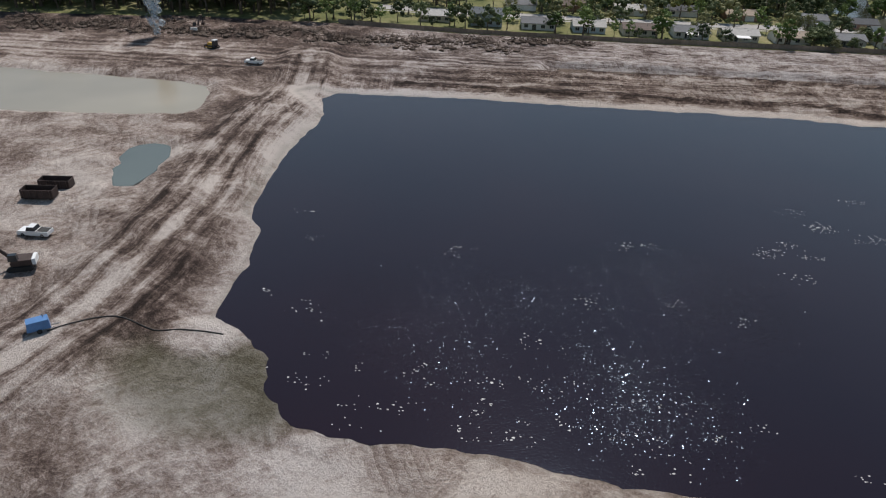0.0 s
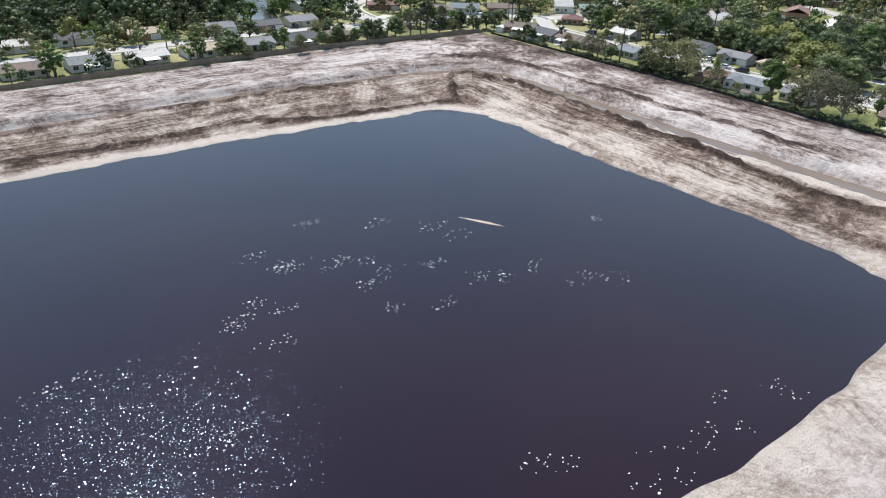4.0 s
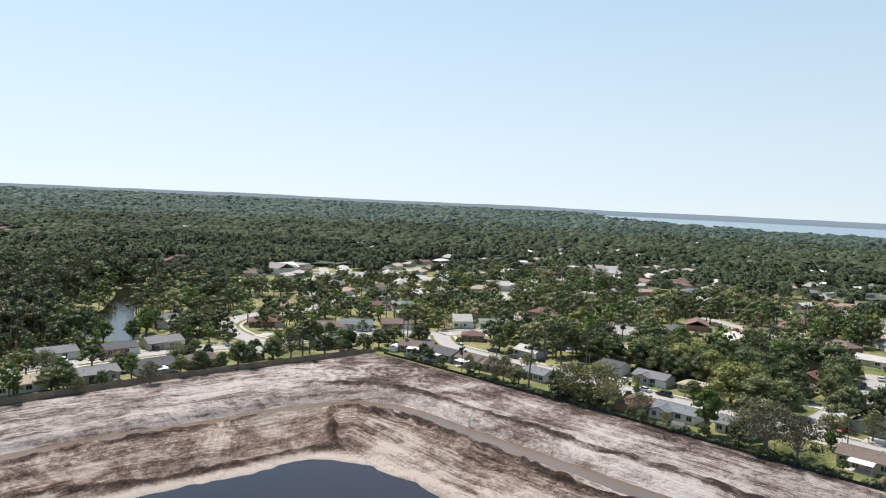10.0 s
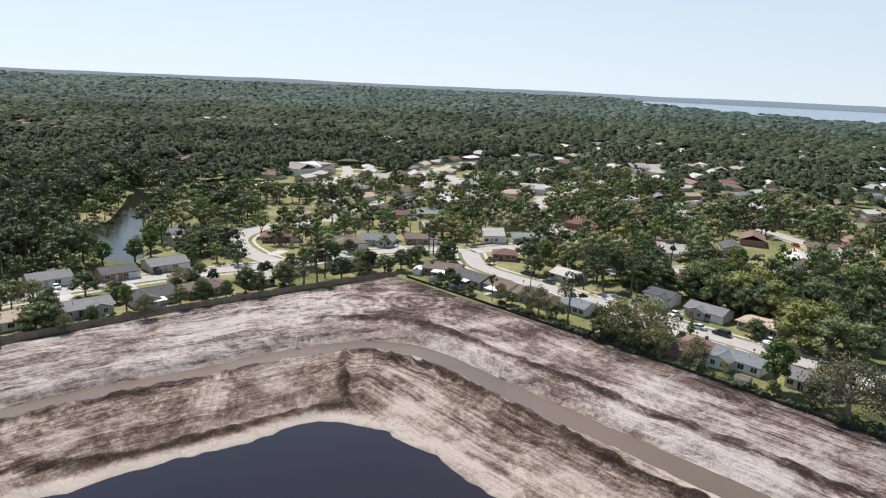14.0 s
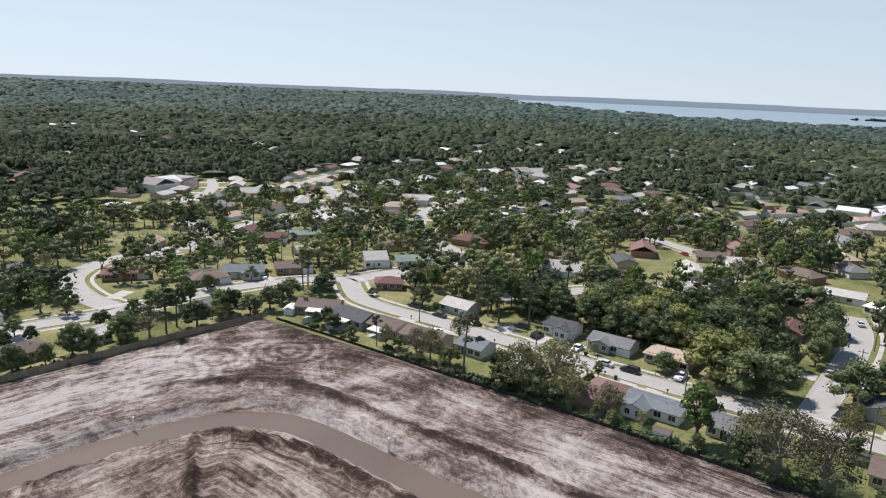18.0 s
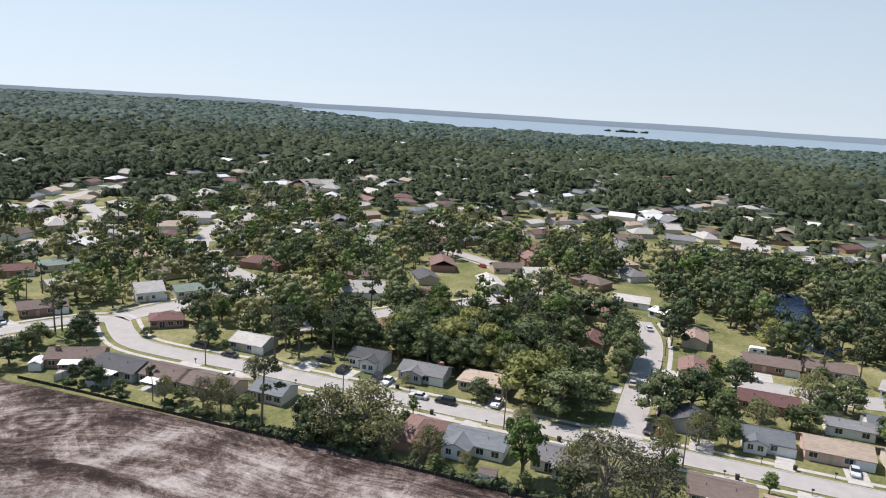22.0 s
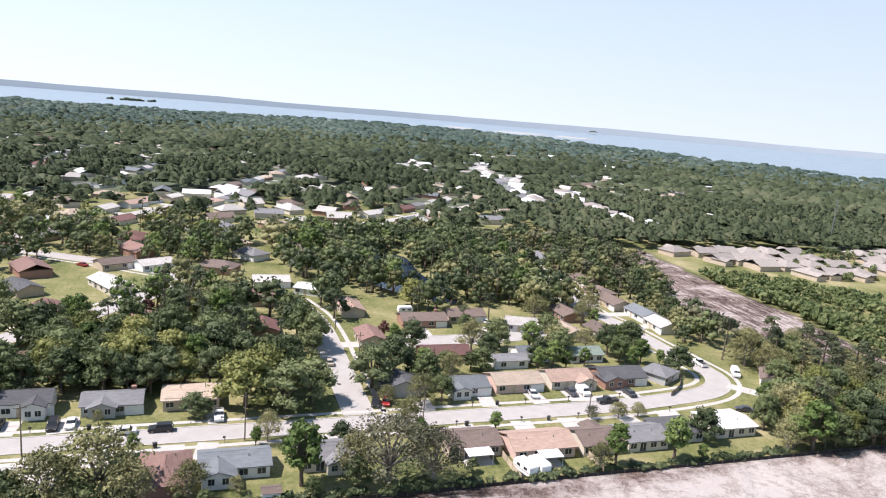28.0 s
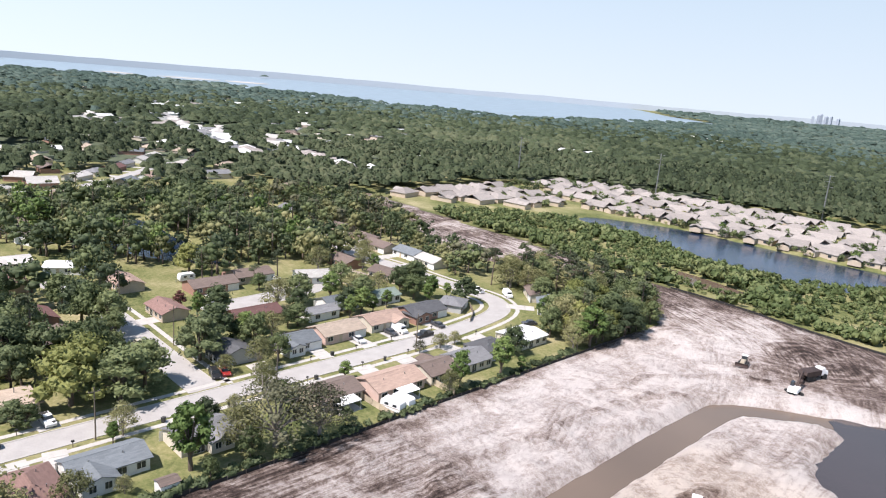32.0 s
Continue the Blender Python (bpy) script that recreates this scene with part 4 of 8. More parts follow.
fence_run("wood_fence", [(272.5, 36), (276.5, 30.5), (282, 26)], 1.4, 2.2, M_WOOD, "short brown board fence on a corner lawn")
fence_run("wood_fence", [(239, 157), (246, 157.2)], 1.6, 2.4, M_WOOD, "grey board fence beside a back yard")
fence_run("wood_fence", [(239, 76.8), (246, 76.8)], 1.6, 2.4, M_PALEWOOD, "pale board fence beside a narrow yard")


# ---- houses ----
FOOT = []  # house footprints: x, y, turn, length, depth


def window(parent, x, y, z, w, h, face):
    """A window on the front (-1) or back (1) wall of a house."""
    g = Geo()
    y0, y1 = (y - 0.06, y + 0.02) if face < 0 else (y - 0.02, y + 0.06)
    g.box(x - w / 2 - 0.08, y0, z - 0.08, x + w / 2 + 0.08, y1, z)
    g.box(x - w / 2 - 0.08, y0, z + h, x + w / 2 + 0.08, y1, z + h + 0.08)
    g.box(x - w / 2 - 0.08, y0, z, x - w / 2, y1, z + h)
    g.box(x + w / 2, y0, z, x + w / 2 + 0.08, y1, z + h)
    g.box(x - 0.03, y0, z, x + 0.03, y1, z + h)
    fr = part("window", g, M_TRIM, parent)
    yy = y - 0.03 if face < 0 else y + 0.03
    part("pane", Geo().box(x - w / 2, yy - 0.01, z, x + w / 2, yy + 0.01, z + h), M_GLASS, fr)


def gable_roof(g, L, D, z, pitch, over=0.45, thick=0.16, cx=0.0, cy=0.0):
    hx, hy = L / 2 + over, D / 2 + over
    r = hy * pitch
    z0 = z - over * pitch * 0.5
    for s in (-1, 1):
        v = [(cx - hx, cy + s * hy, z0), (cx + hx, cy + s * hy, z0), (cx + hx, cy, z0 + r), (cx - hx, cy, z0 + r)]
        v += [(x, y, k + thick) for x, y, k in v]
        f = [(3, 2, 1, 0), (4, 5, 6, 7), (0, 1, 5, 4), (1, 2, 6, 5), (2, 3, 7, 6), (3, 0, 4, 7)]
        g.add(v, f if s < 0 else [t[::-1] for t in f])
    g.box(cx - hx, cy - 0.14, z0 + r + thick - 0.08, cx + hx, cy + 0.14, z0 + r + thick + 0.04, None, 1.0, 0.4)
    return z0 + r


def hip_roof(g, L, D, z, pitch, over=0.5, thick=0.16):
    hx, hy = L / 2 + over, D / 2 + over
    r = hy * pitch
    z0 = z - over * pitch * 0.5
    rx = max(0.3, hx - hy)
    v = [(-hx, -hy, z0), (hx, -hy, z0), (hx, hy, z0), (-hx, hy, z0), (-hx, -hy, z0 + thick), (hx, -hy, z0 + thick), (hx, hy, z0 + thick), (-hx, hy, z0 + thick), (-rx, 0, z0 + r + thick), (rx, 0, z0 + r + thick)]
    g.add(v, [(3, 2, 1, 0), (0, 1, 5, 4), (1, 2, 6, 5), (2, 3, 7, 6), (3, 0, 4, 7), (4, 5, 9, 8), (6, 7, 8, 9), (5, 6, 9), (7, 4, 8)])
    g.box(-rx, -0.13, z0 + r + thick - 0.08, rx, 0.13, z0 + r + thick + 0.05, None, 1.0, 0.4)


def house(x, y, rz, L, D, roof="gray", wall="cream", style="gable", label="", high=2.4, pitch=0.36, wing=0.0, wing_at=0.3, patio=0.0, detail=2, chimney=False, garage=True, group=""):
    """A one-storey house: long side along local x, front towards local -y. wing: how far a cross gable comes out at the back (negative: front)."""
    L, D = L * 0.92, D * 0.92
    h = thing("house", label or "single-storey %s-walled house with a %s roof" % (wall, roof), "house", x, y, 0.0, rz, group)
    FOOT.append((x, y, rz, L + 1.2 + 2 * (patio > 0), D + 1.2 + 5 * (patio > 0)))
    g = Geo().box(-L / 2, -D / 2, -0.2, L / 2, D / 2, high)
    rf = Geo()
    if style == "gable":
        top = gable_roof(rf, L, D, high, pitch)
        for s in (-1, 1):
            g.add([(s * (L / 2 - 0.12), -D / 2, high), (s * (L / 2 - 0.12), D / 2, high), (s * (L / 2 - 0.12), 0, top - 0.05), (s * L / 2, -D / 2, high), (s * L / 2, D / 2, high), (s * L / 2, 0, top - 0.05)],
                  [(0, 1, 2), (3, 4, 5), (0, 3, 5, 2), (1, 4, 5, 2), (0, 1, 4, 3)])
    elif style == "flat":
        rf.box(-L / 2 - 0.6, -D / 2 - 0.6, high, L / 2 + 0.6, D / 2 + 0.6, high + 0.25, None, 0.99)
        rf.box(-L / 2 + 0.3, -D / 2 + 0.3, high + 0.25, L / 2 - 0.3, D / 2 - 0.3, high + 0.45, None, 0.97)
    else:
        hip_roof(rf, L, D, high, pitch)
    walls = part("wall", g, WALL[wall], h)
    part("roof", rf, ROOF[roof], h)
    if wing:
        W = min(7.0, L * 0.45)
        cx = (wing_at - 0.5) * L
        s = 1 if wing > 0 else -1
        reach = D / 2 + abs(wing)
        wg = Geo().box(cx - W / 2, min(0, s * reach), -0.2, cx + W / 2, max(0, s * reach), high - 0.02)
        zt = high + (W / 2 + 0.45) * pitch
        wg.add([(cx - W / 2, s * (reach - 0.1), high - 0.02), (cx + W / 2, s * (reach - 0.1), high - 0.02), (cx, s * (reach - 0.1), zt - 0.15), (cx - W / 2, s * reach, high - 0.02), (cx + W / 2, s * reach, high - 0.02), (cx, s * reach, zt - 0.15)],
               [(0, 1, 2), (3, 4, 5), (0, 3, 5, 2), (1, 4, 5, 2)])
        part("wing_wall", wg, WALL[wall], h)
        wr = Geo()
        turned = Geo()
        gable_roof(turned, reach + 0.2, W, high + 0.02, pitch)
        wr.add(turned.v, turned.f, Matrix.Translation((cx, s * (reach + 0.2) / 2, 0)) @ Matrix.Rotation(radians(90), 4, "Z"))
        part("wing_roof", wr, ROOF[roof], h)
        if detail:
            for k in (-1, 1):
                window(h, cx + k * W * 0.22, s * reach, 0.9, 1.1, 1.2, s)
    if detail:
        slots = [-0.38, -0.12, 0.14, 0.38] if detail > 1 else [-0.3, 0.25]
        for k, u in enumerate(slots):
            if garage and k == len(slots) - 1:
                gd = part("garage_door", Geo().box(u * L - 1.9, -D / 2 - 0.05, 0, u * L + 1.9, -D / 2 + 0.02, 2.1), M_WHITE, h)
                for j in range(1, 4):
                    part("groove", Geo().box(u * L - 1.9, -D / 2 - 0.062, j * 0.52, u * L + 1.9, -D / 2 - 0.05, j * 0.52 + 0.03), M_TRIM, gd)
            elif k == 1:
                part("door", Geo().box(u * L - 0.5, -D / 2 - 0.05, 0, u * L + 0.5, -D / 2 + 0.02, 2.05), M_PALEWOOD, h)
            else:
                window(h, u * L, -D / 2, 0.9, 1.6, 1.15, -1)
            if not (wing > 0 and abs(u - (wing_at - 0.5)) * L < min(7.0, L * 0.45) / 2 + 0.9):
                window(h, u * L, D / 2, 0.8 if k != 2 else 0.1, 1.5, 1.2 if k != 2 else 1.95, 1)
        for k in range(2):
            u = (-0.2 + 0.45 * k) * L
            part("vent_pipe", Geo().tube((u, D * 0.2, high), (u, D * 0.2, high + D * 0.3 * pitch + 0.75), 0.09, 0.09, 6), M_STEEL, h)
    if chimney:
        part("chimney", Geo().box(L * 0.3, 0.4, high, L * 0.3 + 1.0, 1.3, high + D * 0.5 * pitch + 0.9), WALL["brick"], h)
    if patio:
        pr = part("patio_roof", Geo().add([(-patio / 2, D / 2 - 0.1, high + 0.02), (patio / 2, D / 2 - 0.1, high + 0.02), (patio / 2, D / 2 + 3.4, high - 0.28), (-patio / 2, D / 2 + 3.4, high - 0.28),
                                           (-patio / 2, D / 2 - 0.1, high + 0.12), (patio / 2, D / 2 - 0.1, high + 0.12), (patio / 2, D / 2 + 3.4, high - 0.18), (-patio / 2, D / 2 + 3.4, high - 0.18)],
                                          [(3, 2, 1, 0), (4, 5, 6, 7), (0, 1, 5, 4), (1, 2, 6, 5), (2, 3, 7, 6), (3, 0, 4, 7)]), M_WHITE, h, "white flat patio roof")
        for sx in (-1, 1):
            part("post", Geo().box(sx * (patio / 2 - 0.15) - 0.05, D / 2 + 3.2, 0, sx * (patio / 2 - 0.15) + 0.05, D / 2 + 3.3, high - 0.28), M_WHITE, pr)
        part("patio_slab", Geo().box(-patio / 2 - 0.3, D / 2 + 0.02, -0.05, patio / 2 + 0.3, D / 2 + 3.6, 0.08), M_DRIVE, h)
    return h


def shed(x, y, rz, w, d, roof, wall, label):
    s = thing("shed", label, "shed", x, y, 0, rz)
    g = Geo().box(-w / 2, -d / 2, -0.05, w / 2, d / 2, 2.0)
    part("wall", g, WALL[wall], s)
    r = Geo()
    gable_roof(r, w, d, 2.0, 0.35, 0.2, 0.08)
    part("roof", r, ROOF[roof], s)
    part("door", Geo().box(-0.5, -d / 2 - 0.04, 0.05, 0.5, -d / 2, 1.8), M_TRIM, s)
    return s


W_, E_ = 90, -90  # fronts that face east, west
# houses on the near side of the east street, backs to the sand
house(251.5, 214, W_, 15, 9, "brown", "tan", "gable", "low brown-roofed house behind bare trees", wing=0)
house(251.5, 226.5, W_, 13, 9, "brown", "gray", "gable", "grey-brown roofed house with a white patio roof", patio=5)
house(250.5, 239.5, W_, 14, 9.5, "dark", "gray", "gable", "dark-roofed house with a white patio roof", patio=5)
house(250.5, 254.5, W_ + 30, 14, 9, "brown", "brick", "gable", "brown-roofed house at the street's bend", patio=5, chimney=True)
house(255, 199.5, W_, 9, 8, "bluegray", "gray", "gable", "small blue-grey metal-roofed house", garage=False)
house(252, 184, W_, 12, 9, "pale", "white", "gable", "pale-roofed house half hidden by trees", patio=4)
house(250.5, 160.5, 180, 13, 9, "rust", "brick", "hip", "orange-brown hip-roofed brick house", garage=False)
house(252.5, 148.5, W_, 13.5, 8, "bluegray", "white", "gable", "blue-grey roofed white house with a back gable", wing=3.0, wing_at=0.74)
house(253, 131.5, W_, 11, 8.5, "gray", "cream", "gable", "grey-roofed cream house among trees", wing=2.0, wing_at=0.3)
house(253.5, 101, W_, 12.5, 9, "brown", "tan", "gable", "brown-roofed house with a white patio roof", patio=5.5)
house(250.5, 86.5, W_, 15, 9.5, "peach", "pink", "gable", "peach-roofed house with a patio roof", patio=4.8)
house(250, 73, W_, 10, 9, "brown", "cream", "gable", "grey-brown roofed house with a white gable", wing=-1.5, wing_at=0.3)
house(250, 61.5, W_, 11, 9, "gray", "cream", "gable", "grey-roofed house behind two trees")
house(252, 50.5, W_, 11, 9, "dark", "gray", "hip", "dark grey hip-roofed house with a low fence")
house(253, 35.5, W_, 12, 10, "white", "cream", "gable", "house with a bright white metal roof", pitch=0.15)
house(266, 5, W_ + 40, 12, 9, "bluegray", "gray", "gable", "pale blue-grey roofed house at the bend")
house(277, -3, W_ + 50, 12, 9, "brown", "cream", "gable", "brown-roofed house beside the woods")
# houses across the street
house(285, 189, E_, 10, 8, "dark", "white", "gable", "white house with a steep dark roof", high=3.0, wing=-2.0, wing_at=0.7)
house(283.5, 172.5, E_, 12.8, 8.5, "gray", "gray", "gable", "grey house with stepped grey roofs", wing=-1.2, wing_at=0.35, chimney=True)
house(284.5, 156.5, E_, 12.8, 9, "tan", "tan", "flat", "low tan house with a flat pale roof", garage=False)
house(285, 107.5, 0, 9, 10, "dark", "gray", "gable", "dark grey corner house behind trees", wing=0)
house(283, 91, E_, 11, 8.5, "bluegray", "white", "gable", "white house with a grey-blue roof", wing=-1.6, wing_at=0.25)
house(284, 77, E_, 14.2, 9, "tan", "pink", "gable", "tan-roofed house with a curved drive", patio=0)
house(284.5, 61.5, E_, 13.2, 9, "peach", "cream", "gable", "peach-tan roofed house with a van outside", wing=-1.5, wing_at=0.8)
house(284.5, 45.5, E_, 14.5, 9.5, "dark", "brick", "gable", "dark grey roofed brick house", wing=-1.5, wing_at=0.2)
house(284.5, 31.5, E_ + 30, 9, 8, "gray", "gray", "hip", "grey hip-roofed house on the corner")
# back street
house(306.5, 89, W_, 15, 9, "maroon", "brick", "gable", "maroon-roofed brick house on the back street")
house(338, 86, E_, 16, 9, "brown", "brick", "gable", "dark brown roofed house in front of a pond", chimney=True)
house(342, 70, E_, 14, 9, "brown", "tan", "gable", "brown-roofed house beside a pond")
house(331, 53, E_ - 20, 12, 9, "pale", "white", "gable", "pale-roofed white house on the cul-de-sac")
house(299, 72, W_, 11, 6, "gray", "white", "gable", "long white outbuilding behind a fence", detail=1, garage=False)
house(304, 62, W_, 12, 8, "bluegray", "white", "gable", "white house with a pale roof among trees")
house(302, 47, W_, 12, 8, "green", "white", "gable", "pale green-roofed house among trees")
house(320.5, 27.5, W_ - 80, 13.5, 9, "brown", "tan", "gable", "brown-roofed house on the southern street")
house(322, 41, W_ + 95, 12, 9, "tan", "cream", "gable", "tan-roofed house behind the southern street")
# side street and the wooded block
house(332, 137, 180, 11, 8.5, "maroon", "brick", "gable", "maroon-roofed house under trees")
house(313, 136, 180, 11, 9, "brown", "gray", "gable", "brown-roofed house under tall trees")
house(388, 130, E_, 14, 9, "pale", "cream", "gable", "pale-roofed house at the street's end")
house(377, 116, E_ - 30, 12, 9, "white", "white", "gable", "white-roofed house at the street's end", pitch=0.2)
house(322, 107, 0, 12, 8, "rust", "tan", "gable", "rust-roofed house behind big trees")
house(352, 107, 0, 13, 8, "peach", "tan", "gable", "peach-roofed house behind big trees")
house(308.5, 196.5, 25, 12, 9, "rust", "brick", "hip", "rust hip-roofed house under trees")
house(322, 212, 30, 12, 9, "brown", "brick", "hip", "brown hip-roofed house under trees")
house(352, 196, 30, 15, 9, "maroon", "brick", "gable", "long brown-roofed brick house on the middle street")
house(384, 184, 30, 19, 9, "pale", "cream", "gable", "long pale-roofed house on the middle street")
house(342, 169, 30, 15, 8.5, "rust", "tan", "gable", "rust-roofed house on the middle street")
house(358, 160, 50, 12, 9, "maroon", "brick", "gable", "maroon-roofed house on the middle street")
house(415, 186, -60, 14, 9, "brown", "tan", "gable", "brown-roofed house on the far street")
house(414, 172, -60, 14, 9, "pale", "white", "gable", "white-roofed house on the far street")
house(379, 210, 35, 14, 9, "dark", "tan", "gable", "dark-roofed house on the far street")
# bend in the north-east
house(285.5, 257, W_ + 40, 10, 8, "maroon", "brick", "hip", "small maroon hip-roofed house at the bend")
house(304, 281, -35, 9.5, 9, "pale", "white", "gable", "tall white house with a steep pale roof", high=3.2, pitch=0.6)
house(316, 272, -35, 15, 9, "green", "cream", "gable", "low house with a pale green-grey roof")
house(276, 296, -35, 14, 9, "brown", "brick", "gable", "dark brown roofed house with a wide lawn")
house(260, 304, -40, 15, 9.5, "bluegray", "white", "gable", "white house with a blue-grey roof and gable", wing=-2, wing_at=0.7)
house(246, 305, -20, 13, 9, "brown", "brick", "hip", "brown hip-roofed brick house on the north street")
house(281, 223, E_, 11, 9, "pale", "gray", "gable", "pale-roofed house under pines")
house(303, 341, -40, 14, 9, "maroon", "brick", "gable", "brown house beyond the bend")
house(299, 312, -20, 14, 9, "pale", "cream", "gable", "pale-roofed house beyond the bend")
house(318, 336, -30, 15, 9, "green", "cream", "gable", "pale green-roofed house beyond the bend")
house(347, 321, -40, 10, 9, "peach", "tan", "gable", "tan-roofed house by the far street")
house(360, 312, -40, 14, 9, "gray", "cream", "gable", "grey-roofed house by the far street")
# north street
house(140, 315, 0, 13, 9, "gray", "white", "gable", "grey-roofed house north of the street")
house(159, 311, 0, 12, 8.5, "dark", "brick", "gable", "dark-roofed house north of the street")
house(175.5, 313, 0, 14, 9.5, "gray", "cream", "gable", "grey-roofed cream house north of the street")
house(140, 281, 180, 14, 9, "gray", "gray", "gable", "grey-roofed house behind the fence", wing=1.5, wing_at=0.3)
house(158, 281, 180, 13.5, 10, "dark", "white", "gable", "white house with a dark roof and patio roof", wing=1.5, wing_at=0.7, patio=4)
house(174, 280, 180, 14, 9, "brown", "brick", "hip", "brown hip-roofed brick house behind the fence")
house(191, 279, 180, 10, 8, "pale", "tan", "gable", "tan house with a white chimney", chimney=True)
house(226, 279, 180, 12, 8, "gray", "cream", "gable", "grey-roofed house among trees")
house(120, 281, 180, 14, 9, "tan", "white", "gable", "tan-roofed house behind the fence")
house(101, 281, 180, 14, 9, "pale", "cream", "gable", "pale-roofed house behind the fence", patio=5)
house(83, 282, 180, 14, 9, "gray", "white", "gable", "grey-roofed house behind the fence", patio=5)
house(64, 282, 180, 14, 9, "brown", "cream", "gable", "brown-roofed house behind the fence")
house(45, 283, 180, 13, 9, "pale", "blue", "gable", "blue-walled house behind the fence")
house(26, 284, 180, 14, 9, "gray", "white", "gable", "grey-roofed house behind the fence")
house(6, 286, 180, 13, 9, "bluegray", "blue", "gable", "tall blue house behind the fence", high=4.6)
house(-14, 289, 180, 13, 9, "pale", "cream", "gable", "pale-roofed house behind the fence")
for _k, _x in enumerate((20, 44, 66, 88, 112)):
    house(_x, 318 + 3 * (_k % 2), 0, 14, 9, ("gray", "brown", "pale", "dark", "tan")[_k], ("white", "brick", "cream")[_k % 3], "gable", "ranch house across the north street", detail=1)
road("road_north_west", [(134, 304.7), (100, 303), (60, 303), (10, 304), (-40, 308)], 7.6, "pale residential street behind the north houses", True)
house(230, 330, -30, 16, 9.5, "maroon", "brick", "hip", "long dark hip-roofed house on the cul-de-sac")
house(246, 308.5, -30, 15, 9, "brown", "brick", "hip", "brown hip-roofed house with a wide lawn")
house(201, 357, 10, 20, 9, "bluegray", "white", "gable", "long grey-blue roofed house by the lake")
house(196, 344, 10, 12, 8, "pale", "white", "gable", "white house by the lake")
house(169, 455, 0, 13, 9, "tan", "cream", "gable", "tan-roofed house across the lake", detail=1)
house(183, 462, -20, 12, 9, "pale", "cream", "gable", "pale house across the lake", detail=1)
house(355, 2.5, 180, 14, 9, "brown", "tan", "gable", "brown-roofed house on the southern street")
house(340, -0.5, 180, 13.5, 9, "bluegray", "white", "gable", "long grey-roofed house on the southern street")
house(326.5, 0.5, 176, 12, 9, "pale", "cream", "gable", "pale-roofed house on the southern street")
house(371, -0.5, 184, 13, 9, "brown", "brick", "hip", "brown hip-roofed house on the southern street")
house(388, -3.5, 186, 13, 9, "brown", "tan", "gable", "brown-roofed house beyond the southern bend")
house(434, -6, 184, 14, 9, "gray", "tan", "gable", "grey-brown roofed house at the street's end", detail=1)
house(371, 28, 5, 14, 9, "tan", "cream", "gable", "tan-roofed house north of the southern street", detail=1)
house(342, 30.5, 0, 13, 9, "brown", "brick", "gable", "brown-roofed brick house north of the southern street")
for _x, _y in ((326, 7), (340, 6), (355, 8.5), (371, 6), (321, 19), (342, 22)):
    KEEP.append((_x, _y, 8.5))
for _x, _y, _u, _v in ((330, 4, 331, 11), (345, 3, 345, 13), (360, 6, 360, 13), (318, 22, 317, 16), (346, 25.5, 347, 19), (374, 4, 374, 10)):
    drive(_x, _y, _u, _v, 4.6)
shed(240.8, 142.8, 90, 3.2, 2.6, "brown", "white", "small white garden shed beside the fence")
shed(241, 239.5, 90, 3.0, 2.6, "gray", "gray", "grey garden shed by the fence")
shed(243, 259.5, 30, 4.5, 2.8, "white", "white", "white-roofed open shed by the fence")


# ---- farther streets of houses among the trees ----
def street_row(pts, gap, off, seed, width=7.2):
    """A street with houses on both sides that face it."""
    rng = random.Random(seed)
    road("road_far", pts, width, "pale street glimpsed between far houses and trees", False, False, False)
    line = smooth_line(pts, gap)
    d = np.gradient(line, axis=0)
    for p, t in zip(line, d):
        t = t / np.linalg.norm(t)
        for side in (-1, 1):
            if rng.random() < 0.12:
                continue
            o = off + rng.uniform(-1, 2)
            x, y = float(p[0] - t[1] * side * o), float(p[1] + t[0] * side * o)
            if any((x - f[0]) ** 2 + (y - f[1]) ** 2 < 330 for f in FOOT):
                continue
            rz = math.degrees(math.atan2(t[1], t[0])) + (0 if side > 0 else 180) + rng.uniform(-6, 6)
            roof = rng.choice(("pale", "gray", "brown", "tan", "maroon", "pale", "bluegray", "white", "peach", "pale"))
            wall = rng.choice(("cream", "white", "tan", "brick", "white"))
            house(x, y, rz, rng.uniform(13, 17), rng.uniform(8.5, 10), roof, wall, rng.choice(("gable", "hip", "gable")), "far %s-roofed house with %s walls on a leafy street" % (roof, wall), detail=0)
            KEEP.append((float(p[0] - t[1] * side * 6), float(p[1] + t[0] * side * 6), 7.5))
            drive(float(p[0] - t[1] * side * 3.5), float(p[1] + t[0] * side * 3.5), float(p[0] - t[1] * side * (o - 4)), float(p[1] + t[0] * side * (o - 4)), 4.5)


street_row([(455, 245), (500, 216), (560, 180), (630, 140), (740, 85)], 19, 14, 1)
street_row([(372, 315), (420, 345), (470, 352), (540, 330)], 19, 14, 2)
street_row([(500, 110), (545, 45), (590, 0), (640, -45)], 20, 14, 3)
street_row([(268, 352), (300, 374), (350, 380), (400, 400), (440, 450)], 20, 14, 4)
street_row([(430, 300), (480, 290), (540, 268), (600, 262)], 20, 14, 5)
street_row([(400, 445), (460, 480), (530, 500), (600, 490)], 20, 14, 6)
street_row([(640, 240), (700, 200), (780, 180)], 21, 14, 7)
street_row([(300, 440), (360, 470), (400, 520)], 20, 14, 8)


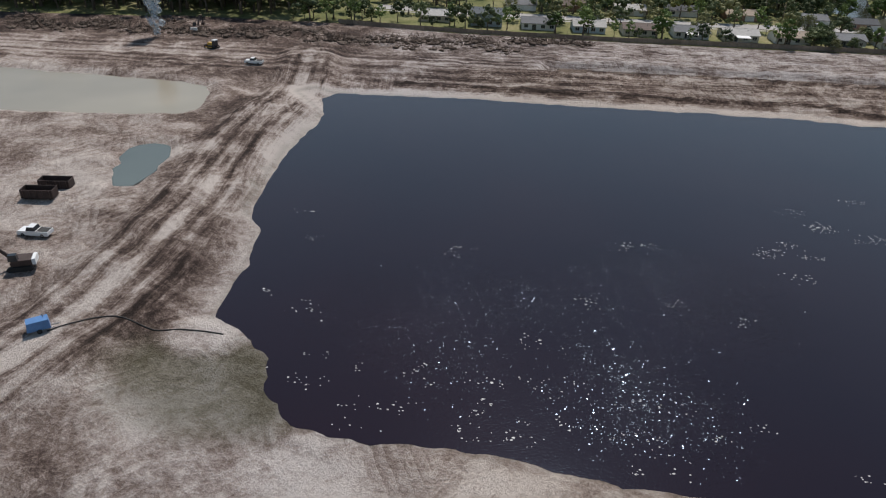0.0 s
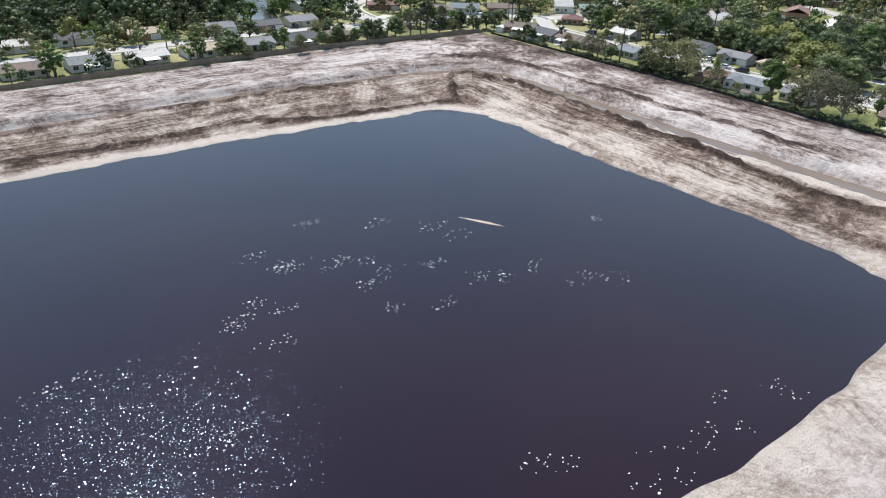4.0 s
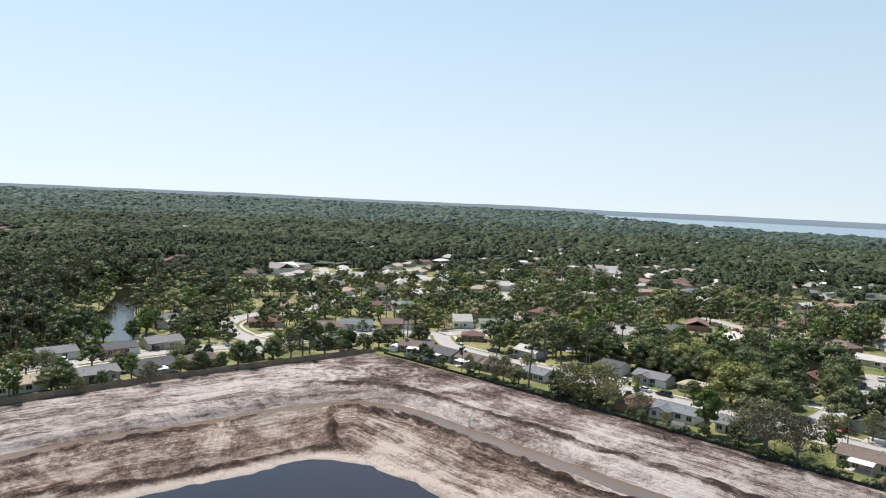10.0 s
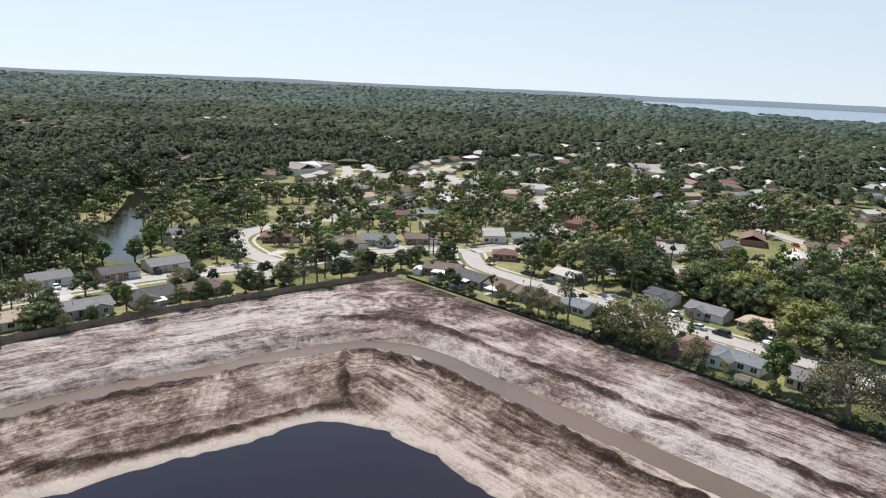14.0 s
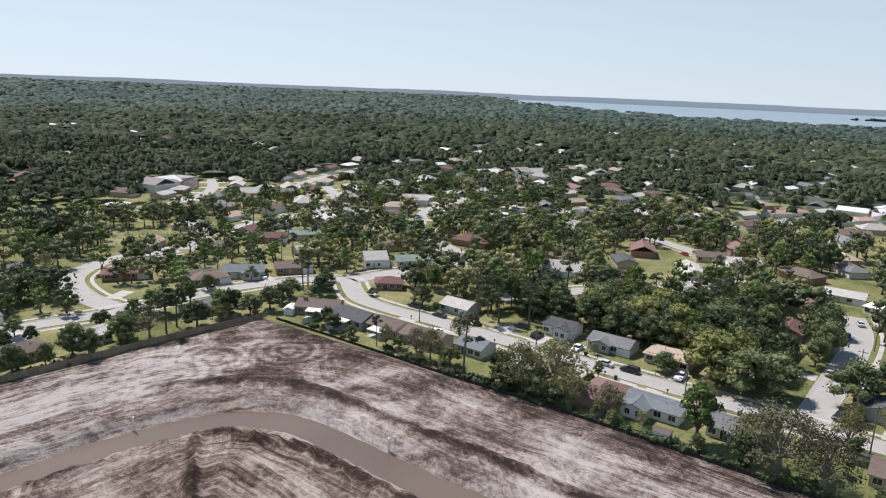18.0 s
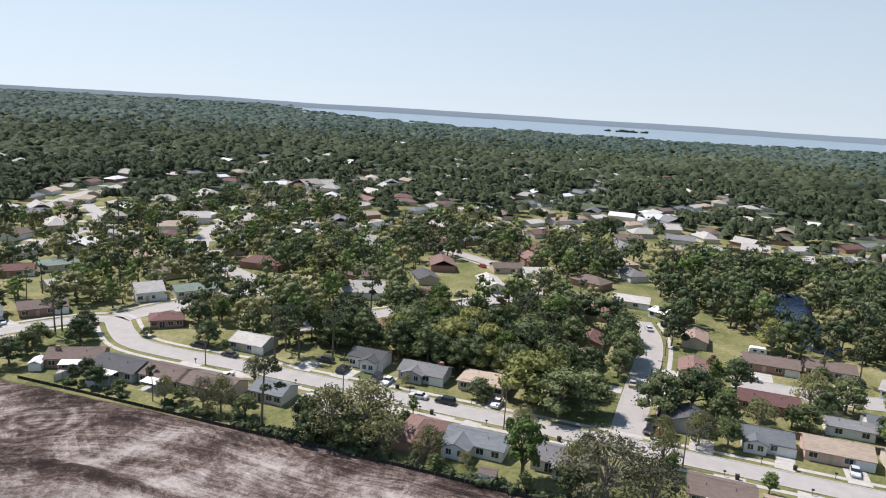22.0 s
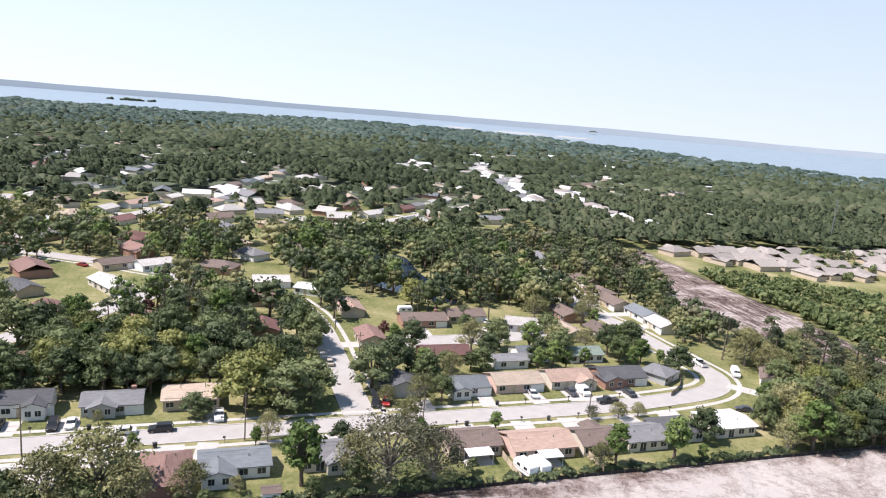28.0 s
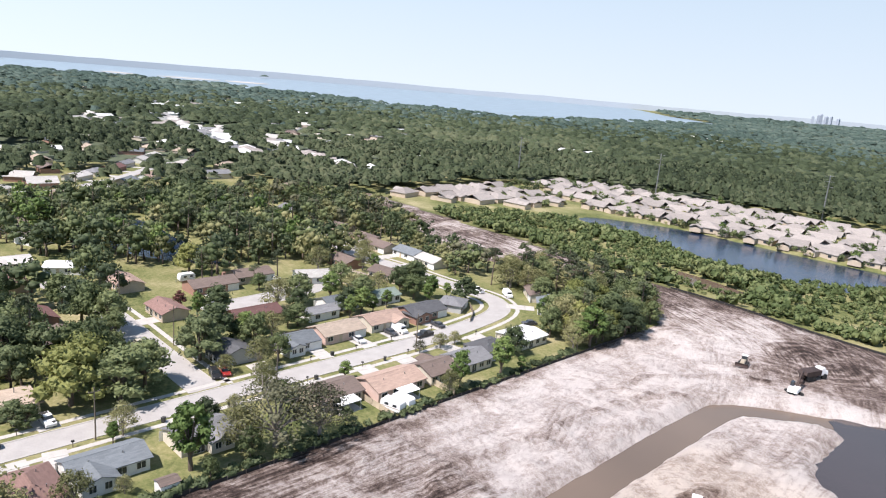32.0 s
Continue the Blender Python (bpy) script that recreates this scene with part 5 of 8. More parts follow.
FAR_HOUSES = []
for _lot in (((566, 362), (616, 386), (588, 414), (562, 390)), ((352, 500), (368, 504), (366, 526), (350, 524)), ((505, 70), (530, 80), (522, 104), (500, 96)), ((690, 40), (720, 55), (712, 85), (684, 78))):
    solid("parking_lot", Geo().add([(*p, 0.09) for p in _lot] + [(*p, -0.05) for p in _lot], [(0, 1, 2, 3), (0, 4, 5, 1), (1, 5, 6, 2), (2, 6, 7, 3), (3, 7, 4, 0)]), M_DRIVE, "pale concrete parking lot among far trees", "parking lot", "structure")
    FAR_HOUSES += [(sum(p[0] for p in _lot) / 4, sum(p[1] for p in _lot) / 4, 20)] + [((p[0] + q[0]) / 2, (p[1] + q[1]) / 2, 12) for p, q in zip(_lot, _lot[1:] + _lot[:1])]


def far_house(x, y, rz, L, D, roof, wall, label="small far house with a pale roof among the trees", high=2.7, group="far houses"):
    """A house seen only from far: walls, roof and two windows."""
    h = thing({"far houses": "distant_house", "far pale buildings": "commercial_building"}.get(group, "retirement_home"), label, "house" if L < 24 else "building", x, y, 0, rz, group)
    part("wall", Geo().box(-L / 2, -D / 2, -0.2, L / 2, D / 2, high), WALL[wall], h)
    r = Geo()
    (gable_roof if rz % 2 < 1 else hip_roof)(r, L, D, high, 0.4 if roof != "pale" else 0.55) if L < 24 else r.box(-L / 2 - 0.3, -D / 2 - 0.3, high, L / 2 + 0.3, D / 2 + 0.3, high + 0.5, None, 0.98)
    part("roof", r, ROOF[roof], h)
    if roof == "sand":
        part("garage_wall", Geo().box(-L / 2, -D / 2 - 3.5, -0.2, -L / 2 + 6, -D / 2, high - 0.02), WALL[wall], h)
        q, t = Geo(), Geo()
        gable_roof(t, 9.5, 6, high, 0.4)
        q.add(t.v, t.f, Matrix.Translation((-L / 2 + 3, -D / 2 + 1.0, 0)) @ Matrix.Rotation(radians(90), 4, "Z"))
        part("garage_roof", q, ROOF[roof], h)
    for k in (-0.25, 0.25):
        part("window", Geo().box(k * L - 0.9, -D / 2 - 0.04, 0.8, k * L + 0.9, -D / 2, 2.1), M_GLASS, h)
    FAR_HOUSES.append((x, y, max(L, D) * 0.5 + (4.5 if group != "far pale buildings" else 1.0)))
    FOOT.append((x, y, rz, L + 2, D + 2))


_r = random.Random(321)
# pale steep-roofed town houses round short courts
for _x, _y, _rz in ((327, 374, 20), (342, 372, 20), (357, 366, 20), (366, 350, 20), (345, 352, 20), (402, 354, 40), (415, 348, 40), (428, 362, 40), (440, 342, 30), (452, 336, 30), (447, 319, 30), (466, 312, 30), (470, 298, 30), (455, 300, 30), (385, 380, 60), (372, 398, 60), (390, 408, 60), (405, 396, 60), (370, 440, 60), (386, 430, 60), (401, 442, 60),
                    (415, 425, 60), (432, 410, 50), (445, 398, 50), (460, 385, 50), (420, 380, 50), (440, 375, 50), (480, 360, 40), (495, 345, 40), (404, 277, 10), (427, 256, 10), (410, 250, 10), (387, 262, 10), (440, 275, 10), (420, 300, 10), (400, 310, 10), (385, 296, 10)):
    if all((_x - f[0]) ** 2 + (_y - f[1]) ** 2 > 150 for f in FOOT):
        far_house(_x, _y, _rz + _r.choice((0, 90)) + _r.uniform(-5, 5), _r.uniform(12, 15), _r.uniform(8.5, 10), _r.choice(("pale", "pale", "pale", "tan", "gray", "white")), _r.choice(("white", "cream", "tan")), "pale steep-roofed town house among trees", 3.4)
# more ranch houses between the trees
for _k in range(2200):
    _x, _y = _r.uniform(296, 600), _r.uniform(-10, 440)
    if not inside(np.array([_x]), np.array([_y]), np.array([(345, 132), (375, 132), (400, 100), (300, 114), (300, 24), (350, 24), (352, 60), (470, 100), (600, -10), (600, 420), (250, 440), (300, 262), (345, 200)], float))[0]:
        continue
    if any((_x - f[0]) ** 2 + (_y - f[1]) ** 2 < 480 for f in FOOT) or any(line_distance(np.array([_x]), np.array([_y]), l)[0] < w + 9 for l, w in STREETS) or signed(np.array([_x]), np.array([_y]), LAKE_MID)[0] < 18:
        continue
    if len(FAR_HOUSES) > 105:
        break
    far_house(_x, _y, _r.choice((0, 30, 60, 90, 120)) + _r.uniform(-8, 8), _r.uniform(13, 17), _r.uniform(9, 10.5), _r.choice(("pale", "gray", "brown", "tan", "maroon", "pale", "bluegray", "rust")), _r.choice(("cream", "white", "tan", "brick")), "ranch house half hidden by trees")
    _b = math.atan2(_y - 120, _x - 115)
    KEEP.append((_x - 9 * math.cos(_b), _y - 9 * math.sin(_b), 7.0))
_r = random.Random(77)
# rows of tan-roofed homes beyond the south lake
for _row, (_y, _x0, _x1) in enumerate(((-200, 205, 385), (-214, 205, 420), (-238, 190, 440), (-252, 190, 455), (-276, 200, 465), (-290, 230, 450))):
    _x = _x0 + _r.uniform(0, 6)
    while _x < _x1:
        _sag = 0.0011 * (_x - 300) ** 2 * (1 if _x > 300 else 0.3)
        far_house(_x, _y + _sag * 0.6 + _r.uniform(-2.5, 2.5), (0 if _row % 2 else 180) + _r.uniform(-16, 16), _r.uniform(13, 15.5), _r.uniform(11.5, 13.5), "sand", "tan",
                  "tan hip-roofed retirement home", 2.7, "rows of tan-roofed homes")
        _x += _r.uniform(15.5, 18.5)
for _k, _x in enumerate((404, 421, 438, 455)):
    _y = -100 - (455 - _x) * 0.9
    while _y > -192:
        if all((_x - f[0]) ** 2 + (_y - f[1]) ** 2 > 170 for f in FOOT):
            far_house(_x + _r.uniform(-2, 2), _y, (90 if _k % 2 else -90) + _r.uniform(-14, 14), _r.uniform(13, 15), _r.uniform(11, 13), "sand", "tan", "tan hip-roofed retirement home", 2.7, "rows of tan-roofed homes")
        _y -= _r.uniform(15, 18)
RETIRE = [f for f in FOOT if f[1] < -150]


# ---- trees ----
def sprays(rng, centre, rad, count, size, flat=0.75, deep=0.86):
    """Leaf sprays over an ellipsoid lobe: two-triangle kinked leaves facing roughly outwards."""
    u = rng.normal(size=(count, 3))
    u /= np.linalg.norm(u, axis=1, keepdims=True)
    u[:, 2] = np.abs(u[:, 2]) * 0.9 - 0.32 * (rng.random(count) < 0.45)
    u /= np.linalg.norm(u, axis=1, keepdims=True)
    c = centre + u * rad * rng.uniform(deep, 1.14, (count, 1)) * np.array([1, 1, flat])
    nrm = u + rng.normal(size=(count, 3)) * 0.6
    nrm /= np.linalg.norm(nrm, axis=1, keepdims=True)
    a = np.cross(nrm, rng.normal(size=(count, 3)))
    a /= np.linalg.norm(a, axis=1, keepdims=True)
    b = np.cross(nrm, a)
    s = size * rng.uniform(0.6, 1.3, (count, 1))
    v = np.stack([c - a * s, c - b * s * 0.55 - nrm * 0.18 * s, c + a * s, c + b * s * 0.6 - nrm * 0.12 * s], 1)
    return v.reshape(-1, 3), (np.arange(count)[:, None] * 4 + np.array([0, 1, 2, 3])).tolist()


ICO_V = [(0, 0, 1)] + [(0.894 * math.cos(1.2566 * i), 0.894 * math.sin(1.2566 * i), 0.447) for i in range(5)] + [(0.894 * math.cos(1.2566 * i + 0.628), 0.894 * math.sin(1.2566 * i + 0.628), -0.447) for i in range(5)] + [(0, 0, -1)]
ICO_F = [(0, 1 + i, 1 + (i + 1) % 5) for i in range(5)] + [(1 + i, 6 + i, 1 + (i + 1) % 5) for i in range(5)] + [(1 + (i + 1) % 5, 6 + i, 6 + (i + 1) % 5) for i in range(5)] + [(11, 6 + (i + 1) % 5, 6 + i) for i in range(5)]


def lobe(g, rng, c, r, flat=0.75):
    k = rng.uniform(0.8, 1.12, 12)
    g.add([(c[0] + x * r * q, c[1] + y * r * q, c[2] + z * r * flat * q) for (x, y, z), q in zip(ICO_V, k)], ICO_F)


def make_tree(kind, seed, fine):
    """Trunk and crown meshes of a tree about 10 m high. fine: many leaves."""
    rng = np.random.default_rng(seed)
    t, c = Geo(), Geo()
    sides = 7 if fine else 4
    if kind == "pine":
        lean = rng.uniform(-0.5, 0.5, 2)
        t.tube((0, 0, -0.3), (lean[0] * 0.4, lean[1] * 0.4, 5.5), 0.2, 0.15, sides)
        t.tube((lean[0] * 0.4, lean[1] * 0.4, 5.5), (lean[0], lean[1], 9.6), 0.15, 0.05, sides)
        for k in range(9 if fine else 5):
            z = rng.uniform(5.8, 9.6)
            a = rng.uniform(0, 6.28)
            r = (2.0 - (z - 5.8) * 0.3) * rng.uniform(0.6, 1.1)
            p = np.array([lean[0] * z / 9.6 + math.cos(a) * r, lean[1] * z / 9.6 + math.sin(a) * r, z + 0.1])
            if fine:
                t.tube((lean[0] * z / 9.6, lean[1] * z / 9.6, z - 0.5), tuple(p), 0.06, 0.02, 4, False)
            rr = rng.uniform(0.6, 0.95)
            if not fine or k % 3 == 0:
                lobe(c, rng, p, rr * 0.62, 0.6)
            v, f = sprays(rng, p, rr * (1.0 if fine else 1.15), 56 if fine else 20, 0.24 if fine else 0.42, 0.6, 0.6)
            c.add(v, f)
        return t, c
    wide = {"oak": 5.0, "dark": 5.2, "fresh": 3.4, "yellow": 5.0, "olive": 5.4, "brown": 5.4, "red": 3.6}[kind]
    base = {"fresh": 2.2, "brown": 2.4, "olive": 2.4}.get(kind, 2.6)
    t.tube((0, 0, -0.3), (0.1, 0.05, base), 0.36, 0.27, sides)
    n = {"brown": 18, "olive": 17}.get(kind, 17) if fine else 9
    for k in range(n):
        a = k * 2.4 + rng.uniform(-0.4, 0.4)
        q = math.sqrt((k + 0.5) / n)
        r = wide * 0.72 * q * rng.uniform(0.85, 1.12)
        z = 8.3 - 5.2 * q ** 2.2 + rng.uniform(-0.7, 0.5)
        if kind == "fresh":
            z = 9.0 - 5.6 * (k / n) + rng.uniform(-0.4, 0.4)
            r = wide * 0.62 * math.sin(3.1416 * (0.12 + 0.75 * k / n)) * rng.uniform(0.8, 1.1)
        p = np.array([math.cos(a) * r, math.sin(a) * r, z])
        rr = rng.uniform(1.25, 1.8) * (wide / 4.4) * (1.0 if fine else 1.3)
        mid = Vector((p[0] * 0.45, p[1] * 0.45, base + (z - base) * 0.55))
        if fine or k % 4 == 1:
            t.tube((0.1, 0.05, base - 0.2), mid, 0.17, 0.1, 5 if fine else 3, False)
        if fine:
            t.tube(mid, tuple(p), 0.1, 0.03, 4, False)
        sparse = kind in ("brown", "olive")
        if not sparse or not fine:
            lobe(c, rng, p, rr * (0.68 if fine else 0.56), 0.78)
        elif k % 4 == 0:
            lobe(c, rng, p, rr * 0.45, 0.7)
        v, f = sprays(rng, p, rr, ((120 if kind == "olive" else 130) if sparse else 68) if fine else 18, ((0.25 if kind == "olive" else 0.19) if sparse else 0.33) if fine else 0.5, 0.8, 0.6)
        c.add(v, f)
        if sparse and fine:
            for _ in range(3 if kind == "brown" else 1):
                e = rng.normal(size=3)
                e = e / np.linalg.norm(e) * rr * 1.15
                e[2] = abs(e[2])
                t.tube(tuple(p), tuple(p + e), 0.035, 0.008, 3, False)
    return t, c


TREE_TEXT = {"oak": ("oak_tree", "leafy mid-green oak tree with a broad crown"), "dark": ("live_oak_tree", "dense dark green oak tree with a rounded crown"),
             "fresh": ("tree", "upright bright green leafy tree"), "yellow": ("tree", "broad tree in yellow-green spring leaf"),
             "olive": ("tree", "wide tree with sparse pale olive leaves"), "brown": ("tree", "large half-bare brownish tree with many twigs"),
             "pine": ("pine_tree", "tall pine with a bare trunk and tufted top"), "red": ("tree", "small tree with reddish leaves")}
TREE_SETS = {}
TREES = []


COARSE = {}


def tree(kind, x, y, high, fine=True, wide=1.0, seed=None):
    """Plants a tree of that height at (x, y); those far off are gathered into joined stands."""
    if not fine:
        COARSE.setdefault((kind, random.randrange(4)), []).append((x, y, high / 10, wide, random.uniform(0, 6.28), random.random()))
        TREES.append((x, y, high * 0.42 * wide))
        return None
    v = random.randrange(3) if seed is None else seed % 3
    key = (kind, v, fine)
    turn, s = random.uniform(0, 360), high / 10.0
    m = pose(x, y, height_at(x, y) if x < 242 or y < -20 else 0.0, 0, 0, turn) @ Matrix.Diagonal((s * wide, s * wide, s, 1))
    if key in TREE_SETS:
        ob = copy_thing(TREE_SETS[key], m)
    else:
        name, label = TREE_TEXT[kind]
        t, c = make_tree(kind, hash((len(kind), ord(kind[0]), v, fine)) % 9973, fine)
        ob = thing(name, label, "tree", 0, 0, 0, 0, "trees of the neighbourhood")
        part("trunk", t, M_BARK_GREY if kind in ("brown", "olive") else M_BARK, ob)
        part("crown", c, M_LEAF[kind], ob)
        ob.matrix_basis = m
        TREE_SETS[key] = ob
        ob.scale = (1, 1, 1)
        TREE_SETS[key] = ob
    ob.matrix_basis = m
    TREES.append((x, y, high * 0.42 * wide))
    return ob


# trees told apart beside the street and the fence
for _t in (("brown", 243, 121, 15, 1.25), ("brown", 240.5, 113, 13, 1.0), ("olive", 245, 127, 10, 0.9), ("fresh", 244.5, 137, 13, 1.0), ("olive", 246, 171, 13.5, 1.2), ("olive", 242.5, 178, 12, 1.1), ("olive", 243, 166.5, 9, 1.1), ("oak", 241, 173, 7, 1.3), ("dark", 240.5, 181, 7, 1.2), ("dark", 240.3, 168, 5, 1.3), ("oak", 243.5, 184, 8.5, 0.9),
           ("yellow", 280.5, 145, 14.5, 1.15), ("oak", 277.5, 136.5, 12.5, 1.2), ("oak", 281, 130, 11.5, 1.15), ("yellow", 286.5, 140, 13, 1.0), ("dark", 288, 114, 12, 1.1), ("dark", 294, 107, 12, 1.1), ("oak", 287, 100, 10, 0.9), ("olive", 276, 105, 8.5, 0.9), ("oak", 277.5, 99, 8, 0.9),
           ("fresh", 241.5, 72.5, 9.5, 0.9), ("fresh", 241, 58.5, 10, 1.05), ("dark", 248.5, 45, 8.5, 1.0), ("olive", 262, 112, 9, 0.8), ("dark", 259, 127, 5.5, 1.1), ("fresh", 261, 144, 4.5, 0.9), ("dark", 277.5, 156, 5.5, 1.25),
           ("yellow", 357, 84, 11, 1.1), ("pine", 240.2, 193, 16, 1.0), ("olive", 242.5, 205, 9, 0.8), ("brown", 241.5, 209, 9, 0.75), ("olive", 241, 219, 7, 0.7), ("pine", 240.5, 222, 10, 0.7), ("oak", 243, 199, 6, 1.1), ("oak", 243, 216, 4, 1.2), ("oak", 241, 232, 3.5, 1.2),
           ("dark", 240.5, 266, 8, 1.1), ("dark", 233, 266, 7, 1.2), ("pine", 208, 270, 15, 1.0), ("pine", 213, 273, 14, 1.0), ("oak", 217, 269, 8, 1.2), ("brown", 203, 270, 11, 0.9), ("oak", 196, 271, 9, 1.0), ("oak", 184, 273, 9, 0.9),
           ("fresh", 149.5, 276, 8, 0.9), ("fresh", 134, 290, 6, 1.0), ("oak", 180, 296, 6, 1.0), ("oak", 168, 286, 4.5, 1.1), ("dark", 152, 290, 5, 1.1), ("oak", 126, 273, 8, 1.3), ("dark", 130, 272, 7, 1.2), ("oak", 240, 297, 6, 1.0),
           ("fresh", 170, 325, 9, 1.2), ("fresh", 160, 327, 9, 1.2), ("fresh", 178, 332, 10, 1.0), ("fresh", 182, 342, 11, 1.0), ("fresh", 213, 366, 14, 1.1), ("olive", 213, 352, 8, 1.0), ("dark", 203, 330, 9, 1.2), ("dark", 195, 328, 9, 1.2), ("oak", 199, 338, 9, 1.1),
           ("dark", 262, 266, 8, 1.1), ("dark", 268, 270, 7, 1.1), ("pine", 262, 275, 13, 1.0), ("pine", 266, 277, 13, 1.0), ("oak", 254, 272, 7, 1.2), ("oak", 248, 269, 7, 1.1), ("dark", 290, 249, 8, 1.2), ("olive", 297, 247, 9, 1.1), ("fresh", 293, 243, 9, 0.9),
           ("oak", 301, 255, 7, 1.0), ("dark", 274, 254, 3, 1.4), ("oak", 276.5, 235, 8, 1.1), ("pine", 276, 213, 15, 1.0), ("pine", 280, 208, 15, 1.0), ("pine", 283, 214, 14, 1.0), ("oak", 288, 216, 9, 1.2), ("pine", 286, 201, 15, 1.0), ("oak", 292, 203, 10, 1.1),
           ("yellow", 299, 187, 12, 1.1), ("yellow", 305, 176, 11, 1.0), ("red", 349, 170, 7, 1.1), ("oak", 316, 124.5, 12, 0.9), ("oak", 322, 127, 13, 0.9), ("dark", 326, 128, 13, 1.0), ("oak", 309, 126, 9, 0.8), ("oak", 341, 128, 11, 1.0), ("red", 325, 102, 6, 1.0),
           ("oak", 296, 81.5, 7, 1.2), ("oak", 302, 54, 10, 1.0), ("olive", 308, 52, 9, 1.2), ("oak", 298, 36, 9, 1.1), ("fresh", 296, 30, 8, 1.0), ("dark", 287, 23, 9, 1.1), ("olive", 262, 59, 4.5, 1.1), ("brown", 262.5, 66, 4, 1.0), ("olive", 262, 53.5, 4, 1.1),
           ("fresh", 259.5, 17, 9, 1.0), ("oak", 274, -1, 9, 1.1), ("olive", 344, 20, 9, 1.0), ("dark", 374, -20, 12, 0.7), ("olive", 281, -8, 9, 1.0)):
    tree(_t[0], _t[1], _t[2], _t[3], True, _t[4])


BX, BY = -260, -110
BLOCK = np.zeros((660, 840), np.uint8)  # metre squares: 1 built on or paved, 2 under a crown


def stamp(x, y, r, value):
    i0, j0, k = int(x - BX - r), int(y - BY - r), int(2 * r) + 2
    i0, j0 = max(0, i0), max(0, j0)
    sub = BLOCK[j0:j0 + k, i0:i0 + k]
    if sub.size:
        jj, ii = np.mgrid[j0:j0 + sub.shape[0], i0:i0 + sub.shape[1]]
        sub[((ii + BX + 0.5 - x) ** 2 + (jj + BY + 0.5 - y) ** 2 < r * r) & ((sub == 0) | (value == 1))] = value


for _line, _w in STREETS:
    for _p in smooth_line(_line, 1.5):
        stamp(_p[0], _p[1], _w + 2.6, 1)
for _x, _y, _rz, _L, _D in FOOT:
    _c, _s = math.cos(radians(_rz)), math.sin(radians(_rz))
    for _u in np.arange(-_L / 2, _L / 2 + 0.1, 0.9):
        for _v in np.arange(-_D / 2, _D / 2 + 0.1, 0.9):
            stamp(_x + _u * _c - _v * _s, _y + _u * _s + _v * _c, 0.8, 1)
KEEP += [(172, 328, 15), (178, 340, 12)]
for _x, _y, _q in KEEP:
    stamp(_x, _y, _q - 1.5, 1)
_jj, _ii = np.mgrid[0:660, 0:840]
for _l in (LAKE_N, LAKE_MID, SITE):
    BLOCK[inside(_ii + BX + 0.5, _jj + BY + 0.5, _l)] = 1
for _x, _y, _q in TREES:
    stamp(_x, _y, _q * 0.75, 2)


def grove(poly, gap, kinds, low, tall, fine, seed, share=1.0, close=0.62, open_to=-9.0):
    """Sows trees of mixed kinds over an area, clear of houses, water and streets."""
    rng = random.Random(seed)
    poly = np.array(poly, float)
    x0, y0, x1, y1 = *poly.min(0), *poly.max(0)
    y, row = y0, 0
    while y < y1:
        xs = np.arange(x0 + (row % 2) * gap / 2, x1, gap)
        xs = xs + np.array([rng.uniform(-0.42, 0.42) * gap for _ in xs])
        ys = y + np.array([rng.uniform(-0.42, 0.42) * gap for _ in xs])
        ok = inside(xs, ys, poly)
        for px, py, k in zip(xs, ys, ok):
            if not k or rng.random() > share or BLOCK[int(py - BY), int(px - BX)]:
                continue
            if open_to > -1 and value_noise(np.array([px]), np.array([py]), 30, 61)[0] + 0.5 * value_noise(np.array([px]), np.array([py]), 13, 62)[0] < open_to:
                continue
            k = rng.choice(kinds)
            hi = rng.uniform(low, tall) * (1.0 if fine else 1.1)
            wide = rng.uniform(0.8, 1.15)
            tree(k, float(px), float(py), hi * (1.25 if k == "pine" else 1.0), fine, wide)
            stamp(px, py, hi * (0.3 if k in ("pine", "fresh") else 0.45) * wide * close, 2)
        y, row = y + gap * 0.87, row + 1


# trees that lean over the two wooded lakes
_rl = random.Random(44)
for _l, _kinds in ((LAKE_N, ("dark", "oak", "pine", "fresh")), (LAKE_MID, ("dark", "oak", "dark", "olive"))):
    _c = _l.mean(0)
    for _p, _q in zip(_l[::2], np.roll(_l, -1, 0)[::2]):
        _n = np.array([_q[1] - _p[1], _p[0] - _q[0]])
        _n = _n / np.linalg.norm(_n)
        for _o in (2.5, 8.0):
            _z = _p + _n * _o * (1 if signed(np.array([(_p + _n)[0]]), np.array([(_p + _n)[1]]), _l)[0] > 0 else -1) + np.array([_rl.uniform(-1.5, 1.5), _rl.uniform(-1.5, 1.5)])
            if BLOCK[int(_z[1] - BY), int(_z[0] - BX)] == 0 and _rl.random() < 0.8:
                _k = _rl.choice(_kinds)
                tree(_k, float(_z[0]), float(_z[1]), _rl.uniform(7, 12) * (1.25 if _k == "pine" else 1), False, _rl.uniform(0.8, 1.1))
                stamp(_z[0], _z[1], 2.5, 2)


MIX = ["oak", "oak", "dark", "dark", "fresh", "pine", "oak", "fresh", "oak", "fresh", "olive", "yellow", "olive", "pine"]
WOODS = ["oak", "dark", "oak", "pine", "dark", "fresh", "oak", "dark", "olive"]
# woods at the south end of the fence
grove([(238.5, 30), (250, 27), (262, 14), (262, -8), (254, -32), (239, -16)], 4.4, ["oak", "dark", "fresh", "oak", "olive", "yellow", "pine"], 7, 13, True, 11)
grove([(262, -10), (300, 2), (300, -34), (256, -32)], 5.5, ["pine", "pine", "olive", "oak"], 9, 12, True, 12)
